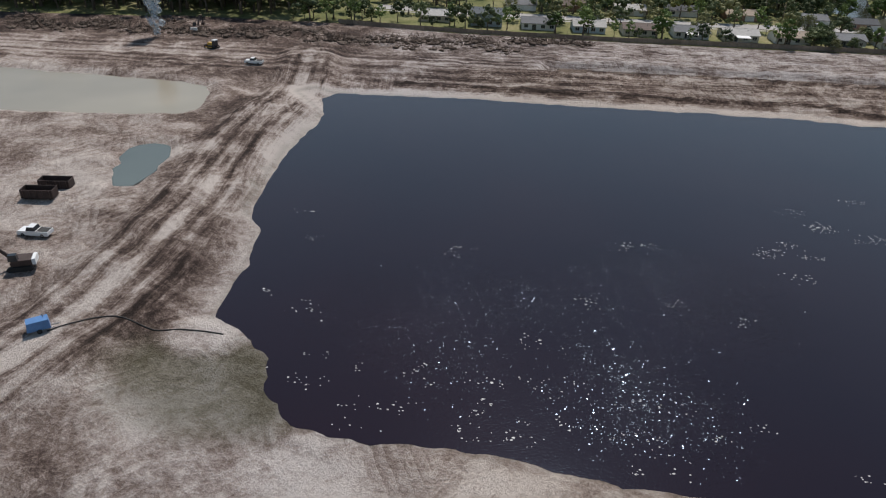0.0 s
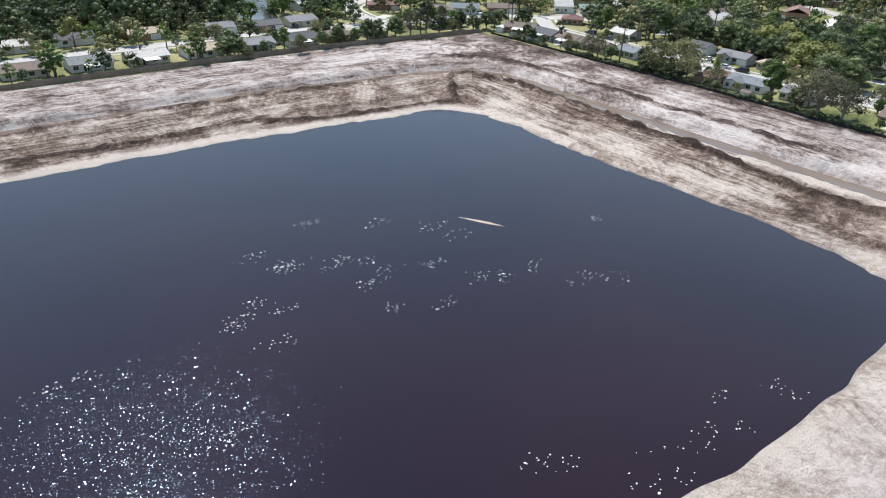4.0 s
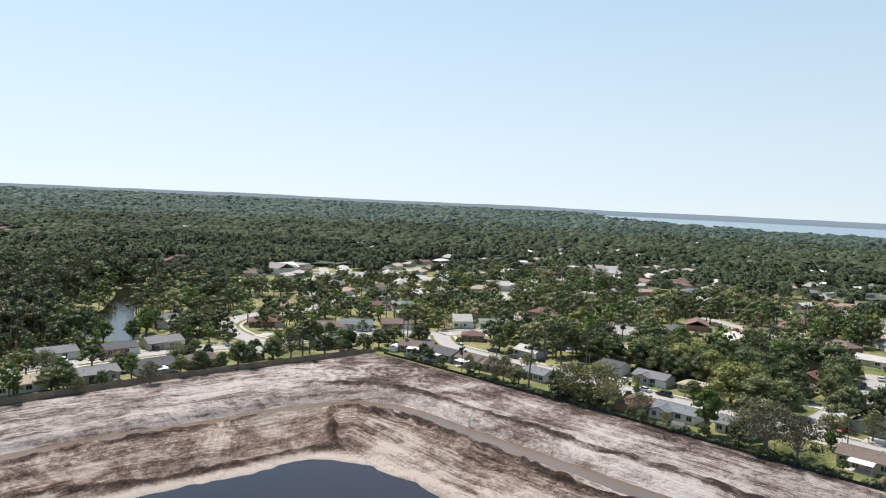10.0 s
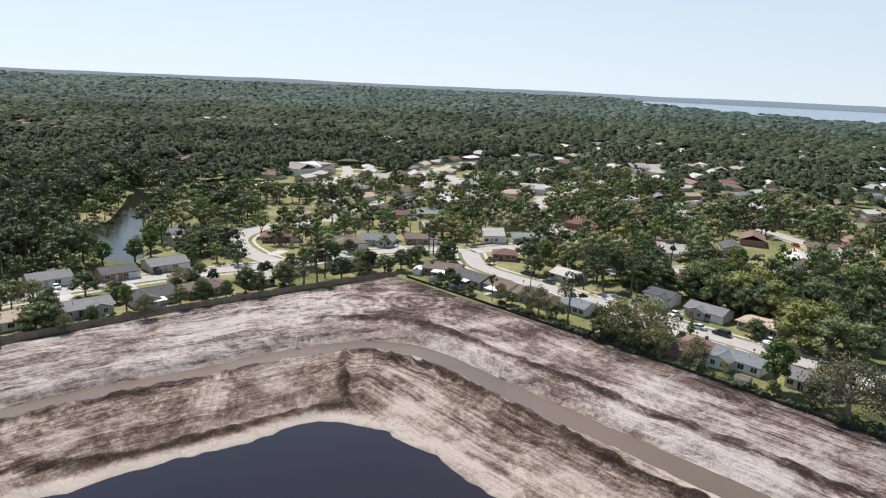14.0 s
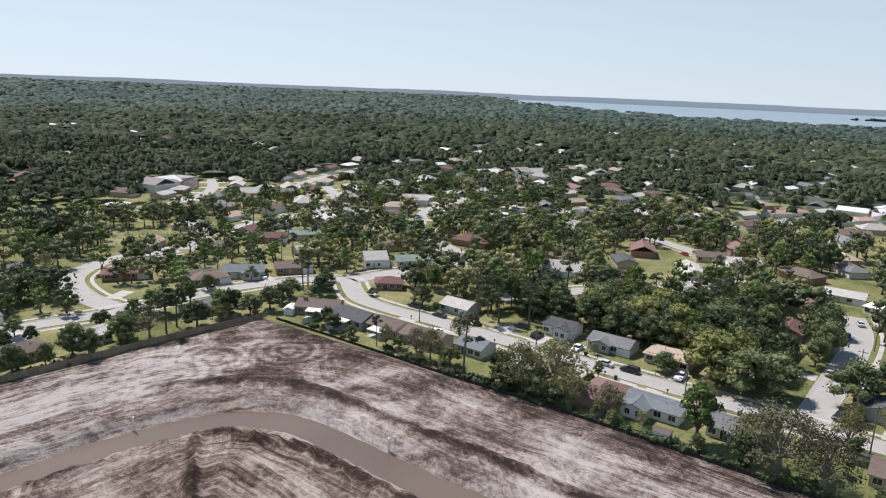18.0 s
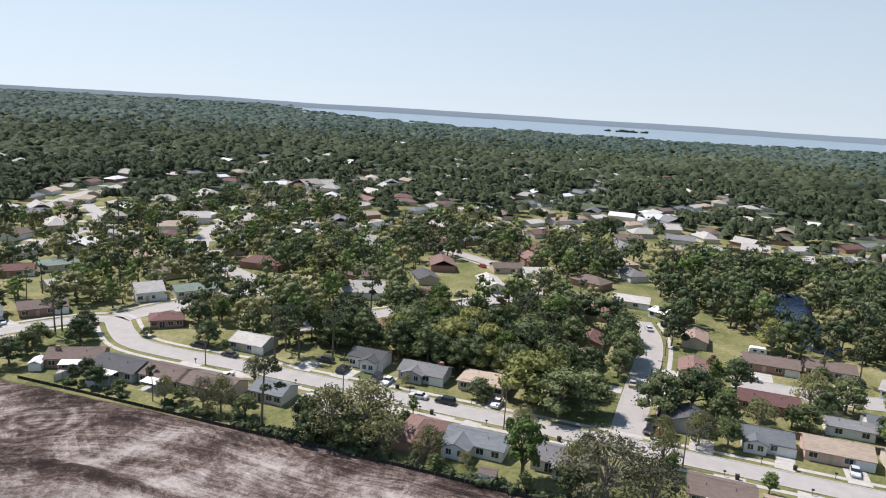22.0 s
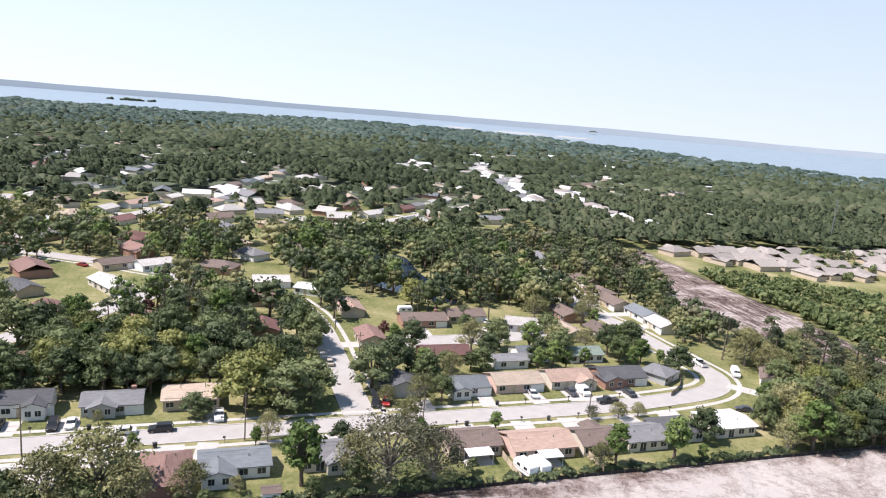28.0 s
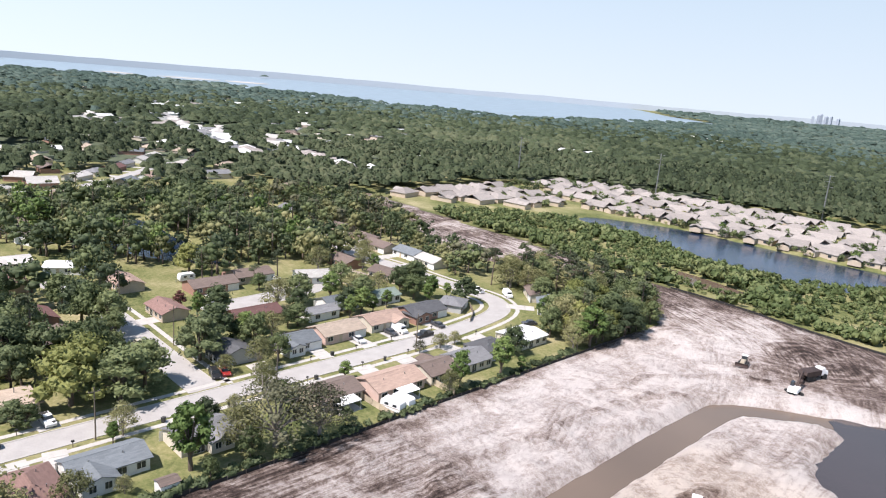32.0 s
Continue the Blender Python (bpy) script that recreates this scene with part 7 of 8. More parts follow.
def brush_piles():
    """Cleared roots and branches heaped along the north-west edge, joined."""
    rng = np.random.default_rng(31)
    g = Geo()
    for k in range(60):
        x = -165 + 205 * k / 59 + rng.uniform(-3, 3)
        y = (262 if x < -60 else 260) - 16 * rng.random() * (x < 15)
        z = height_at(x, y)
        for _ in range(34):
            p = np.array([x + rng.normal(0, 3.0), y + rng.normal(0, 2.2), z + rng.uniform(0, 1.3)])
            d = rng.normal(size=3)
            d[2] = abs(d[2]) * 0.6
            d = d / np.linalg.norm(d) * rng.uniform(1.0, 3.4)
            g.tube(tuple(p), tuple(p + d), rng.uniform(0.07, 0.2), 0.03, 4)
        for _ in range(6):
            lobe(g, rng, (x + rng.normal(0, 2.8), y + rng.normal(0, 2.0), z + 0.2), rng.uniform(0.7, 1.5), 0.6)
    solid("brush_piles", g, M_BRUSH, "long heaps of uprooted stumps and brown branches", "brush", "stuff")


brush_piles()


def home_shrubs():
    """Clipped shrubs and small garden trees between the tan-roofed homes."""
    rng = np.random.default_rng(58)
    for k in range(3):
        places = []
        for fx, fy, _, L, D in RETIRE:
            for _ in range(3):
                a = rng.uniform(0, 6.28)
                q = rng.uniform(8.6, 10.5)
                px, py = fx + q * math.cos(a), fy + q * math.sin(a)
                if all(math.hypot(px - f[0], py - f[1]) > 8.2 for f in RETIRE) and signed(np.array([px]), np.array([py]), LAKE_S)[0] > 3:
                    places.append((px, py, rng.uniform(1.2, 2.9), rng.uniform(0.6, 0.95), a, rng.random()))
        joined("garden_shrubs", make_bush(240 + k), places, M_LEAF_JOINED["oak" if k else "olive"], "green garden shrubs between the tan-roofed homes")


home_shrubs()


def far_islands():
    """Low wooded islands and a pale spit in the river."""
    rng = np.random.default_rng(81)
    X, Y = [], []
    for bx, by, ex, ey, n in ((3380, 520, 3480, 330, 12),):
        t = rng.random(n)
        X += list(bx + (ex - bx) * t + rng.normal(0, 14, n))
        Y += list(by + (ey - by) * t + rng.normal(0, 14, n))
    n = len(X)
    sown_domes("wooded_islands", np.array(X), np.array(Y), np.zeros(n), rng.uniform(8, 16, n), rng.uniform(6, 12, n), M_CANOPY, "low wooded islands in the far river", "trees", 7, 82)
    g = Geo()
    for x, y, rz, L in ((2900, -1120, -20, 240), (2820, -1330, -30, 180), (3050, -900, -10, 120)):
        m = pose(x, y, 0, 0, 0, rz + 90)
        g.add([(math.cos(a) * L / 2, math.sin(a) * 110, 0.9) for a in np.linspace(0, 6.283, 24, endpoint=False)], [tuple(range(24))], m)
    solid("sand_spit", g, M_DRIVE, "pale sand spits on the far river", "sand", "structure")


far_islands()


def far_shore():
    """The hazy low shore on the horizon: a strip with haze painted as colour and glow."""
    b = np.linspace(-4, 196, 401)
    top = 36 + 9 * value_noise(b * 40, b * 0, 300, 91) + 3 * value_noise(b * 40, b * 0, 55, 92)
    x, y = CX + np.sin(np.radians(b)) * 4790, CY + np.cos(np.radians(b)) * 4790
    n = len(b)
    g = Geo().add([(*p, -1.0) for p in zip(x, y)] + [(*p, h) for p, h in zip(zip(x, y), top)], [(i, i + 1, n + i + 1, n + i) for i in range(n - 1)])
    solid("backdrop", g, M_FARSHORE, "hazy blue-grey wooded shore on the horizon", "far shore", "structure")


far_shore()
# a few towers of a far city, haze painted into their blue walls
for _k, (_b, _z, _w) in enumerate(((161.9, 52, 14), (162.25, 60, 12), (162.42, 66, 11), (162.75, 55, 16), (163.05, 58, 11), (163.5, 50, 15))):
    _t = thing("distant_tower", "hazy blue-grey city tower on the horizon", "tower building", 138 + 4600 * math.sin(radians(_b)), 187 + 4600 * math.cos(radians(_b)), 0, 20 + 13 * _k, "towers of a far city")
    part("shaft", Geo().box(-_w / 2, -_w / 2, 0, _w / 2, _w / 2, _z), M_FARTOWER, _t)
    part("crown", Geo().box(-_w / 3, -_w / 3, _z, _w / 3, _w / 3, _z + 4, None, 0.8), M_FARTOWER, _t)


# ---- vehicles ----
PAINT = {k: plain(k + "_car_paint", c, 0.3, 0.0, 0.06, 0.5, 0.0) for k, c in {"white": (0.75, 0.75, 0.74), "silver": (0.5, 0.51, 0.52), "black": (0.02, 0.02, 0.022), "dark": (0.05, 0.05, 0.055), "red": (0.3, 0.03, 0.025), "blue": (0.03, 0.06, 0.25), "tan": (0.4, 0.35, 0.27)}.items()}
M_LAMP = plain("lamp_lens", (0.55, 0.5, 0.45), 0.2, 0, 0.05, 1.0, 0.0)
M_YELLOW = plain("machine_yellow_paint", (0.5, 0.3, 0.04), 0.5, 0, 0.25, 1.0, 0.1)
M_DARKSTEEL = plain("dark_rusty_steel", (0.06, 0.04, 0.035), 0.7, 0.3, 0.4, 0.8, 0.2)
M_BLUE = plain("blue_machine_paint", (0.08, 0.2, 0.42), 0.5, 0, 0.2, 1.0, 0.1)
M_HOSE = plain("black_hose_rubber", (0.03, 0.028, 0.026), 0.7, 0, 0.2, 1.0, 0.1)
CAR_SETS = {}
CAR_TEXT = {"sedan": "sedan car", "suv": "large estate car", "pickup": "pickup truck", "van": "panel van"}
WHEEL = Geo().tube((0, -0.11, 0), (0, 0.11, 0), 0.33, 0.33, 14).mesh("wheel", M_TYRE)
RIM = Geo().tube((0, -0.125, 0), (0, 0.125, 0), 0.2, 0.2, 10).mesh("rim", M_STEEL)


def car(x, y, rz, style="sedan", paint="white", where="parked on the street"):
    """A parked car; its nose points along local +x."""
    key = (style, paint, where)
    if key in CAR_SETS:
        return copy_thing(CAR_SETS[key], pose(x, y, 0.045, 0, 0, rz))
    L, W = {"sedan": (4.7, 1.8), "suv": (4.9, 1.95), "pickup": (5.6, 1.95), "van": (5.4, 2.0)}[style]
    c = thing("car" if style in ("sedan", "suv") else style, "%s %s %s" % (paint, CAR_TEXT[style], where), "car" if style in ("sedan", "suv") else style, x, y, 0.045, rz, "parked cars")
    side = {"sedan": [(-0.5, 0.28), (0.5, 0.28), (0.5, 0.62), (0.44, 0.8), (0.2, 0.9), (-0.36, 0.95), (-0.49, 0.85)],
            "suv": [(-0.5, 0.32), (0.5, 0.32), (0.5, 0.75), (0.44, 0.98), (0.22, 1.06), (-0.48, 1.08), (-0.5, 0.95)],
            "pickup": [(-0.5, 0.4), (0.5, 0.4), (0.5, 0.85), (0.46, 1.05), (0.2, 1.12), (-0.1, 1.12), (-0.1, 1.1), (-0.5, 1.1)],
            "van": [(-0.5, 0.32), (0.5, 0.32), (0.5, 0.85), (0.44, 1.1), (0.34, 1.2), (-0.5, 1.25)]}[style]
    g = Geo().prism([(u * L, z) for u, z in side], -W / 2, W / 2)
    g.box(-L / 2 + 0.1, -W / 2 - 0.02, 0.3, L / 2 - 0.1, W / 2 + 0.02, 0.42)
    part("body", g, PAINT[paint], c)
    cab = {"sedan": (-0.34, 0.2, 0.9, 1.42, 0.62), "suv": (-0.48, 0.2, 1.05, 1.68, 0.84), "pickup": (-0.1, 0.2, 1.1, 1.78, 0.7), "van": (-0.49, 0.34, 1.2, 2.2, 0.92)}[style]
    a, b, z0, z1, t = cab
    glass = part("cabin_glass", Geo().box(a * L, -W / 2 + 0.06, z0, b * L, W / 2 - 0.06, z1, None, t + 0.02, 0.84), M_GLASS if style != "van" else PAINT[paint], c)
    m = (a + b) / 2 * L
    hw = (b - a) / 2 * L * t
    part("cabin_roof", Geo().box(m - hw, -W / 2 * 0.8, z1 - 0.03, m + hw, W / 2 * 0.8, z1 + 0.05, None, 0.95), PAINT[paint], c)
    if style == "pickup":
        part("load_bed", Geo().box(-0.48 * L, -W / 2 + 0.12, 1.1, -0.12 * L, W / 2 - 0.12, 1.13), M_HOSE, c)
    if style == "van":
        part("windscreen", Geo().box(0.3 * L, -W / 2 * 0.8, 1.35, 0.345 * L, W / 2 * 0.8, 1.85), M_GLASS, c)
    for sx in (0.32, -0.3):
        for sy in (-1, 1):
            w = part("wheel", WHEEL, None, c, "", Matrix.Translation((sx * L, sy * (W / 2 - 0.08), 0.33)))
            part("rim", RIM, None, w)
    for sy in (-1, 1):
        part("headlight", Geo().box(L / 2 - 0.04, sy * W * 0.36 - 0.18, 0.62, L / 2 + 0.015, sy * W * 0.36 + 0.18, 0.76), M_LAMP, c)
    CAR_SETS[key] = c
    return c


for _c in ((270.8, 162.3, 90, "suv", "black"), (270.6, 169.2, 90, "sedan", "silver"), (270.9, 56.5, 90, "pickup", "black"), (274.8, 47.5, 0, "sedan", "dark", "parked on a driveway"), (277.3, 63.4, 180, "sedan", "dark", "parked on a driveway"),
           (277.6, 60.0, 180, "van", "white", "parked on a driveway"), (277.5, 74.3, 175, "sedan", "silver", "parked on a driveway"), (275.6, 150.8, 180, "pickup", "white", "parked on a driveway"), (275.5, 182.8, 180, "suv", "black", "parked on a driveway"),
           (275.8, 179.6, 180, "sedan", "white", "parked on a driveway"), (278.0, 112.8, 165, "sedan", "red", "parked beside a house"), (277.8, 115.4, 165, "suv", "black", "parked beside a house"), (341, 122.8, 10, "pickup", "blue"), (359, 121.5, 20, "sedan", "silver"),
           (256.5, 68.8, 20, "suv", "red", "parked on a driveway"), (293, 10.8, -4, "pickup", "white"), (284.0, 5.2, 150, "van", "white", "parked beside a house"), (261, 22, 60, "sedan", "dark", "parked beside a house"), (338, 63.5, 30, "sedan", "white", "parked on a driveway"),
           (262.6, 296.4, 60, "sedan", "white", "parked on a driveway"), (274, 236, 90, "suv", "dark"), (272.0, 224.5, 90, "sedan", "dark"), (417, 197.6, 50, "sedan", "red"), (136.6, 301.8, 0, "pickup", "white"), (140.5, 308.8, 90, "sedan", "white", "parked on a driveway"),
           (325, 91.3, 90, "sedan", "silver"), (258.5, 200.5, 0, "sedan", "white", "parked on a driveway"), (258.5, 204, 0, "sedan", "silver", "parked on a driveway"), (259.5, 216.3, 0, "sedan", "white", "parked on a driveway"), (281, 200.5, 90, "suv", "dark", "parked on a driveway"), (277, 193, 0, "suv", "black", "parked on a driveway"),
           (314, 273, 60, "sedan", "dark", "parked on a driveway"), (171, 309, 90, "suv", "dark", "parked on a driveway"), (241.5, 297.5, 80, "sedan", "tan", "parked on a driveway"), (305, 121.8, 0, "sedan", "tan")):
    car(*_c)


def camper(x, y, rz, label):
    """A travel trailer with rounded ends."""
    c = thing("camper", label, "camper", x, y, 0, rz)
    part("body", Geo().prism([(-2.4, 0.6), (2.4, 0.6), (2.6, 1.2), (2.45, 2.4), (2.1, 2.75), (-2.1, 2.75), (-2.45, 2.4), (-2.55, 1.2)], -1.15, 1.15), PAINT["white"], c)
    part("stripe", Geo().box(-2.45, -1.165, 1.2, 2.45, 1.165, 1.36), PAINT["tan"], c)
    for k in (-1.2, 0.9):
        part("window", Geo().box(k - 0.5, -1.18, 1.6, k + 0.5, 1.18, 2.15), M_GLASS, c)
    part("hitch", Geo().box(2.3, -0.1, 0.45, 3.6, 0.1, 0.6, None, 1.0), M_STEEL, c)
    for sy in (-1, 1):
        part("wheel", WHEEL, None, c, "", Matrix.Translation((-0.2, sy * 1.0, 0.33)))
    part("jack", Geo().tube((3.4, 0, 0), (3.4, 0, 0.7), 0.05, 0.05), M_STEEL, c)
    return c


camper(241.5, 93.3, 15, "white camper trailer parked beside a fence")
camper(241.6, 90.3, 10, "white camper trailer parked in a back yard")
camper(246, 180.8, 80, "white trailer parked under trees by the fence")
camper(349.5, 88.5, 90, "white camper trailer behind a brown house")


# ---- machines and gear on the site ----
def tracks(parent, length, gauge, high=0.8):
    for sy in (-1, 1):
        o = [(-length / 2, high * 0.45), (-length / 2 + 0.35, 0), (length / 2 - 0.35, 0), (length / 2, high * 0.45), (length / 2 - 0.35, high), (-length / 2 + 0.35, high)]
        part("track", Geo().prism(o, sy * gauge - 0.28, sy * gauge + 0.28), M_TYRE, parent)


def excavator(x, y, rz, label, swing=40, paint=None, body=None):
    paint = paint or M_YELLOW
    e = thing("excavator", label, "excavator", x, y, height_at(x, y), rz)
    tracks(e, 4.0, 1.15)
    up = part("upper_body", Geo().box(-2.0, -1.25, 0.95, 1.2, 1.25, 1.9, None, 0.94), body or paint, e, "", pose(0, 0, 0, 0, 0, swing))
    part("cab", Geo().box(0.0, 0.35, 1.9, 1.4, 1.25, 3.0, None, 0.86), M_GLASS, up)
    part("counterweight", Geo().box(-2.5, -1.2, 1.0, -1.9, 1.2, 2.0, None, 0.9), PAINT["white"], up)
    part("boom", Geo().tube((1.0, -0.2, 1.6), (3.6, -0.2, 4.8), 0.32, 0.24, 6).tube((3.6, -0.2, 4.8), (5.4, -0.2, 4.6), 0.26, 0.18, 6), paint, up)
    part("stick", Geo().tube((5.3, -0.2, 4.8), (6.2, -0.2, 2.0), 0.2, 0.14, 6), paint, up)
    part("bucket", Geo().prism([(5.7, 1.1), (6.6, 1.3), (6.7, 2.0), (6.1, 2.2), (5.6, 1.8)], -0.75, 0.35), M_DARKSTEEL, up)
    part("cylinder", Geo().tube((1.3, -0.2, 2.0), (3.0, -0.2, 4.0), 0.09, 0.09, 6), M_STEEL, up)
    return e


def dozer(x, y, rz, label, paint=None):
    paint = paint or M_YELLOW
    d = thing("bulldozer", label, "bulldozer", x, y, height_at(x, y), rz)
    tracks(d, 3.4, 1.0, 1.0)
    part("hood", Geo().box(-0.2, -0.6, 0.9, 1.9, 0.6, 1.75, None, 0.92), paint, d)
    part("cab", Geo().box(-1.4, -0.8, 0.9, -0.2, 0.8, 2.7, None, 0.9), M_GLASS, d)
    part("cab_roof", Geo().box(-1.5, -0.85, 2.7, -0.1, 0.85, 2.85), PAINT["white"], d)
    part("blade", Geo().prism([(2.2, 0.1), (2.45, 0.15), (2.3, 0.7), (2.5, 1.25), (2.25, 1.2), (2.1, 0.7)], -1.7, 1.7), M_DARKSTEEL, d)
    for sy in (-1, 1):
        part("push_arm", Geo().box(-0.4, sy * 1.35 - 0.08, 0.4, 2.3, sy * 1.35 + 0.08, 0.6), paint, d)
    part("ripper", Geo().box(-2.5, -0.5, 0.5, -1.6, 0.5, 0.9, None, 0.8), M_DARKSTEEL, d)
    return d


def dump_truck(x, y, rz, label):
    t = thing("dump_truck", label, "dump truck", x, y, height_at(x, y), rz)
    part("chassis", Geo().box(-4.2, -0.6, 0.9, 3.6, 0.6, 1.3), M_DARKSTEEL, t)
    part("cab", Geo().box(1.6, -1.2, 1.2, 3.2, 1.2, 3.2, None, 0.85), PAINT["white"], t)
    part("hood", Geo().box(3.1, -1.0, 1.1, 4.6, 1.0, 2.2, None, 0.85), PAINT["white"], t)
    part("windscreen", Geo().box(2.95, -0.95, 2.2, 3.24, 0.95, 2.95), M_GLASS, t)
    part("dump_body", Geo().prism([(-4.6, 1.9), (-3.8, 1.35), (1.2, 1.35), (1.4, 2.8), (-4.2, 2.7)], -1.4, 1.4), M_DARKSTEEL, t)
    for sx in (3.0, -1.2, -2.9):
        for sy in (-1, 1):
            part("wheel", Geo().tube((sx, sy * 1.05 - 0.3, 0.8), (sx, sy * 1.05 + 0.3, 0.8), 0.8, 0.8, 14), M_TYRE, t)
    return t


def dumpster(x, y, rz, label):
    """An open-topped steel container."""
    d = thing("dumpster", label, "dumpster", x, y, height_at(x, y), rz)
    part("floor_plate", Geo().box(-3.0, -1.2, 0.1, 3.0, 1.2, 0.22), M_DARKSTEEL, d)
    for s in (-1, 1):
        part("side_wall", Geo().box(-3.0, s * 1.2 - 0.05, 0.22, 3.0, s * 1.2 + 0.05, 1.9), M_DARKSTEEL, d)
        part("end_wall", Geo().box(s * 3.0 - 0.05, -1.15, 0.22, s * 3.0 + 0.05, 1.15, 1.9), M_DARKSTEEL, d)
        for k in range(5):
            part("rib", Geo().box(-2.5 + k * 1.25 - 0.06, s * 1.31 - 0.06, 0.2, -2.5 + k * 1.25 + 0.06, s * 1.31 + 0.06, 1.85), M_DARKSTEEL, d)
    for sx in (-2.3, 2.3):
        part("skid", Geo().box(sx - 0.15, -1.1, -0.1, sx + 0.15, 1.1, 0.1), M_DARKSTEEL, d)
    return d


excavator(190.3, 2.6, 150, "white excavator with a dark arm loading soil", -235, M_DARKSTEEL, PAINT["white"])
dump_truck(190.5, -11.4, 250, "dark dump truck with a white cab on bare soil")
dozer(182.2, 73.4, -70, "dark bulldozer with a white canopy beside a soil ridge", M_DARKSTEEL)
dozer(206.3, -4.2, 100, "small tan tracked bulldozer on pale sand", PAINT["tan"])
excavator(-96.2, 252, 30, "dark excavator working among brush piles", 60, M_DARKSTEEL)
dozer(-83.1, 232, 160, "yellow bulldozer on the haul road")
dumpster(-77.6, 120.6, 5, "open dark steel dumpster on pale sand")
dumpster(-77.2, 125.8, 5, "open dark steel dumpster behind another")
excavator(-66.5, 96, 200, "parked dark tracked machine with a white counterweight", 0, M_DARKSTEEL)


def on_site(ob):
    ob.location.z = height_at(ob.location.x, ob.location.y) + 0.03
    return ob


on_site(car(-70.8, 107.2, 180, "pickup", "white", "parked on the site"))
on_site(car(-64.6, 216, 175, "pickup", "white", "parked on the site"))
_g = thing("water_pump", "blue portable pump on wheels beside a track", "pump", -53.2, 78.6, height_at(-53.2, 78.6), 35)
part("housing", Geo().box(-1.5, -0.8, 0.5, 1.5, 0.8, 1.9, None, 0.92), M_BLUE, _g)
part("exhaust", Geo().tube((0.8, 0.3, 1.8), (0.8, 0.3, 2.4), 0.07, 0.07), M_STEEL, _g)
part("drawbar", Geo().box(1.4, -0.06, 0.4, 2.6, 0.06, 0.52), M_STEEL, _g)
for _s in (-1, 1):
    part("wheel", WHEEL, None, _g, "", Matrix.Translation((0, _s * 0.85, 0.33)))
_hl = smooth_line([(-52, 78.4), (-46.5, 84.1), (-40, 84.6), (-34, 85.4), (-30, 85.5)], 1.0)
_h = Geo()
for _a, _b in zip(_hl[:-1], _hl[1:]):
    _h.tube((*_a, height_at(*_a) + 0.1), (*_b, height_at(*_b) + 0.1), 0.11, 0.11, 6, False)
solid("hose", _h, M_HOSE, "long black suction hose laid to the pond", "hose")
for _x, _y in ((174.6, 228.8), (202.4, 184)):
    _p = thing("marker_pipe", "upright white plastic pipe beside the ditch", "pipe", _x, _y, height_at(_x, _y) - 0.2)
    part("pipe", Geo().tube((0, 0, 0), (0.05, 0, 3.0), 0.2, 0.2, 8), M_WHITE, _p)
    part("cap", Geo().tube((0.05, 0, 3.0), (0.05, 0, 3.12), 0.26, 0.26, 8), M_WHITE, _p)


# ---- street furniture ----
def utility_pole(x, y, rz, high=10.5):
    p = thing("utility_pole", "tall wooden utility pole with a cross-arm", "utility pole", x, y, 0, rz, "utility poles")
    part("pole", Geo().tube((0, 0, -0.2), (0, 0, high), 0.16, 0.1, 8), M_POLE, p)
    part("cross_arm", Geo().box(-1.1, -0.06, high - 0.9, 1.1, 0.06, high - 0.78), M_POLE, p)
    for k in (-0.95, 0, 0.95):
        part("insulator", Geo().tube((k, 0, high - 0.78), (k, 0, high - 0.58), 0.05, 0.04, 6), M_STEEL, p)
    return p


_up = utility_pole(264, 146, 90)
for _x, _y in ((263.8, 186), (263.9, 226), (263.8, 108), (264, 66), (283, 140.5), (300, 115), (335, 115)):
    copy_thing(_up, pose(_x, _y, 0, 0, 0, 90))
_tp = thing("transmission_pole", "tall grey steel transmission pole above the woods", "transmission pole", 392, -290, 0, 0, "transmission poles")
part("pole", Geo().tube((0, 0, 0), (0, 0, 32), 0.55, 0.25, 8), M_STEEL, _tp)
for _z in (24, 27.5, 31):
    part("arm", Geo().tube((-3, 0, _z), (3, 0, _z), 0.1, 0.1, 5), M_STEEL, _tp)
copy_thing(_tp, pose(284, -312, 0, 0, 0, 20))
copy_thing(_tp, pose(500, -262, 0, 0, 0, 0))


def bin_(x, y, paint):
    b = thing("wheelie_bin", "dark plastic wheeled bin by the kerb", "bin", x, y, 0.05, random.uniform(0, 360), "bins by the kerb")
    part("body", Geo().box(-0.3, -0.35, 0.05, 0.3, 0.35, 1.0, None, 1.15), paint, b)
    part("lid", Geo().box(-0.38, -0.44, 1.0, 0.38, 0.42, 1.08, None, 0.9), paint, b)
    return b


def mailbox(x, y):
    b = thing("mailbox", "small post-mounted mailbox at the kerb", "mailbox", x, y, 0, 90, "mailboxes along the street")
    part("post", Geo().box(-0.06, -0.06, 0, 0.06, 0.06, 1.1), M_POLE, b)
    part("box", Geo().prism([(-0.28, 1.1), (0.28, 1.1), (0.28, 1.3), (0.2, 1.4), (-0.2, 1.4), (-0.28, 1.3)], -0.14, 0.14), M_HOSE, b)
    return b


_bn, _mb = bin_(263.6, 133.5, M_HOSE), mailbox(263.7, 150)
for _x, _y in ((273.4, 150.2), (263.5, 90.7), (263.6, 97.6), (263.4, 57), (273.4, 86), (263.5, 163), (263.5, 77), (273.5, 176)):
    copy_thing(_bn, pose(_x, _y, 0.05, 0, 0, random.uniform(0, 360)))
for _y in (168, 130, 102, 86, 71, 58, 45, 201, 216, 231):
    copy_thing(_mb, pose(263.7, _y - 2, 0, 0, 0, 90))
for _y in (184, 170, 154, 103, 90, 76, 64, 49):
    copy_thing(_mb, pose(273.3, _y + 2.5, 0, 0, 0, 90))


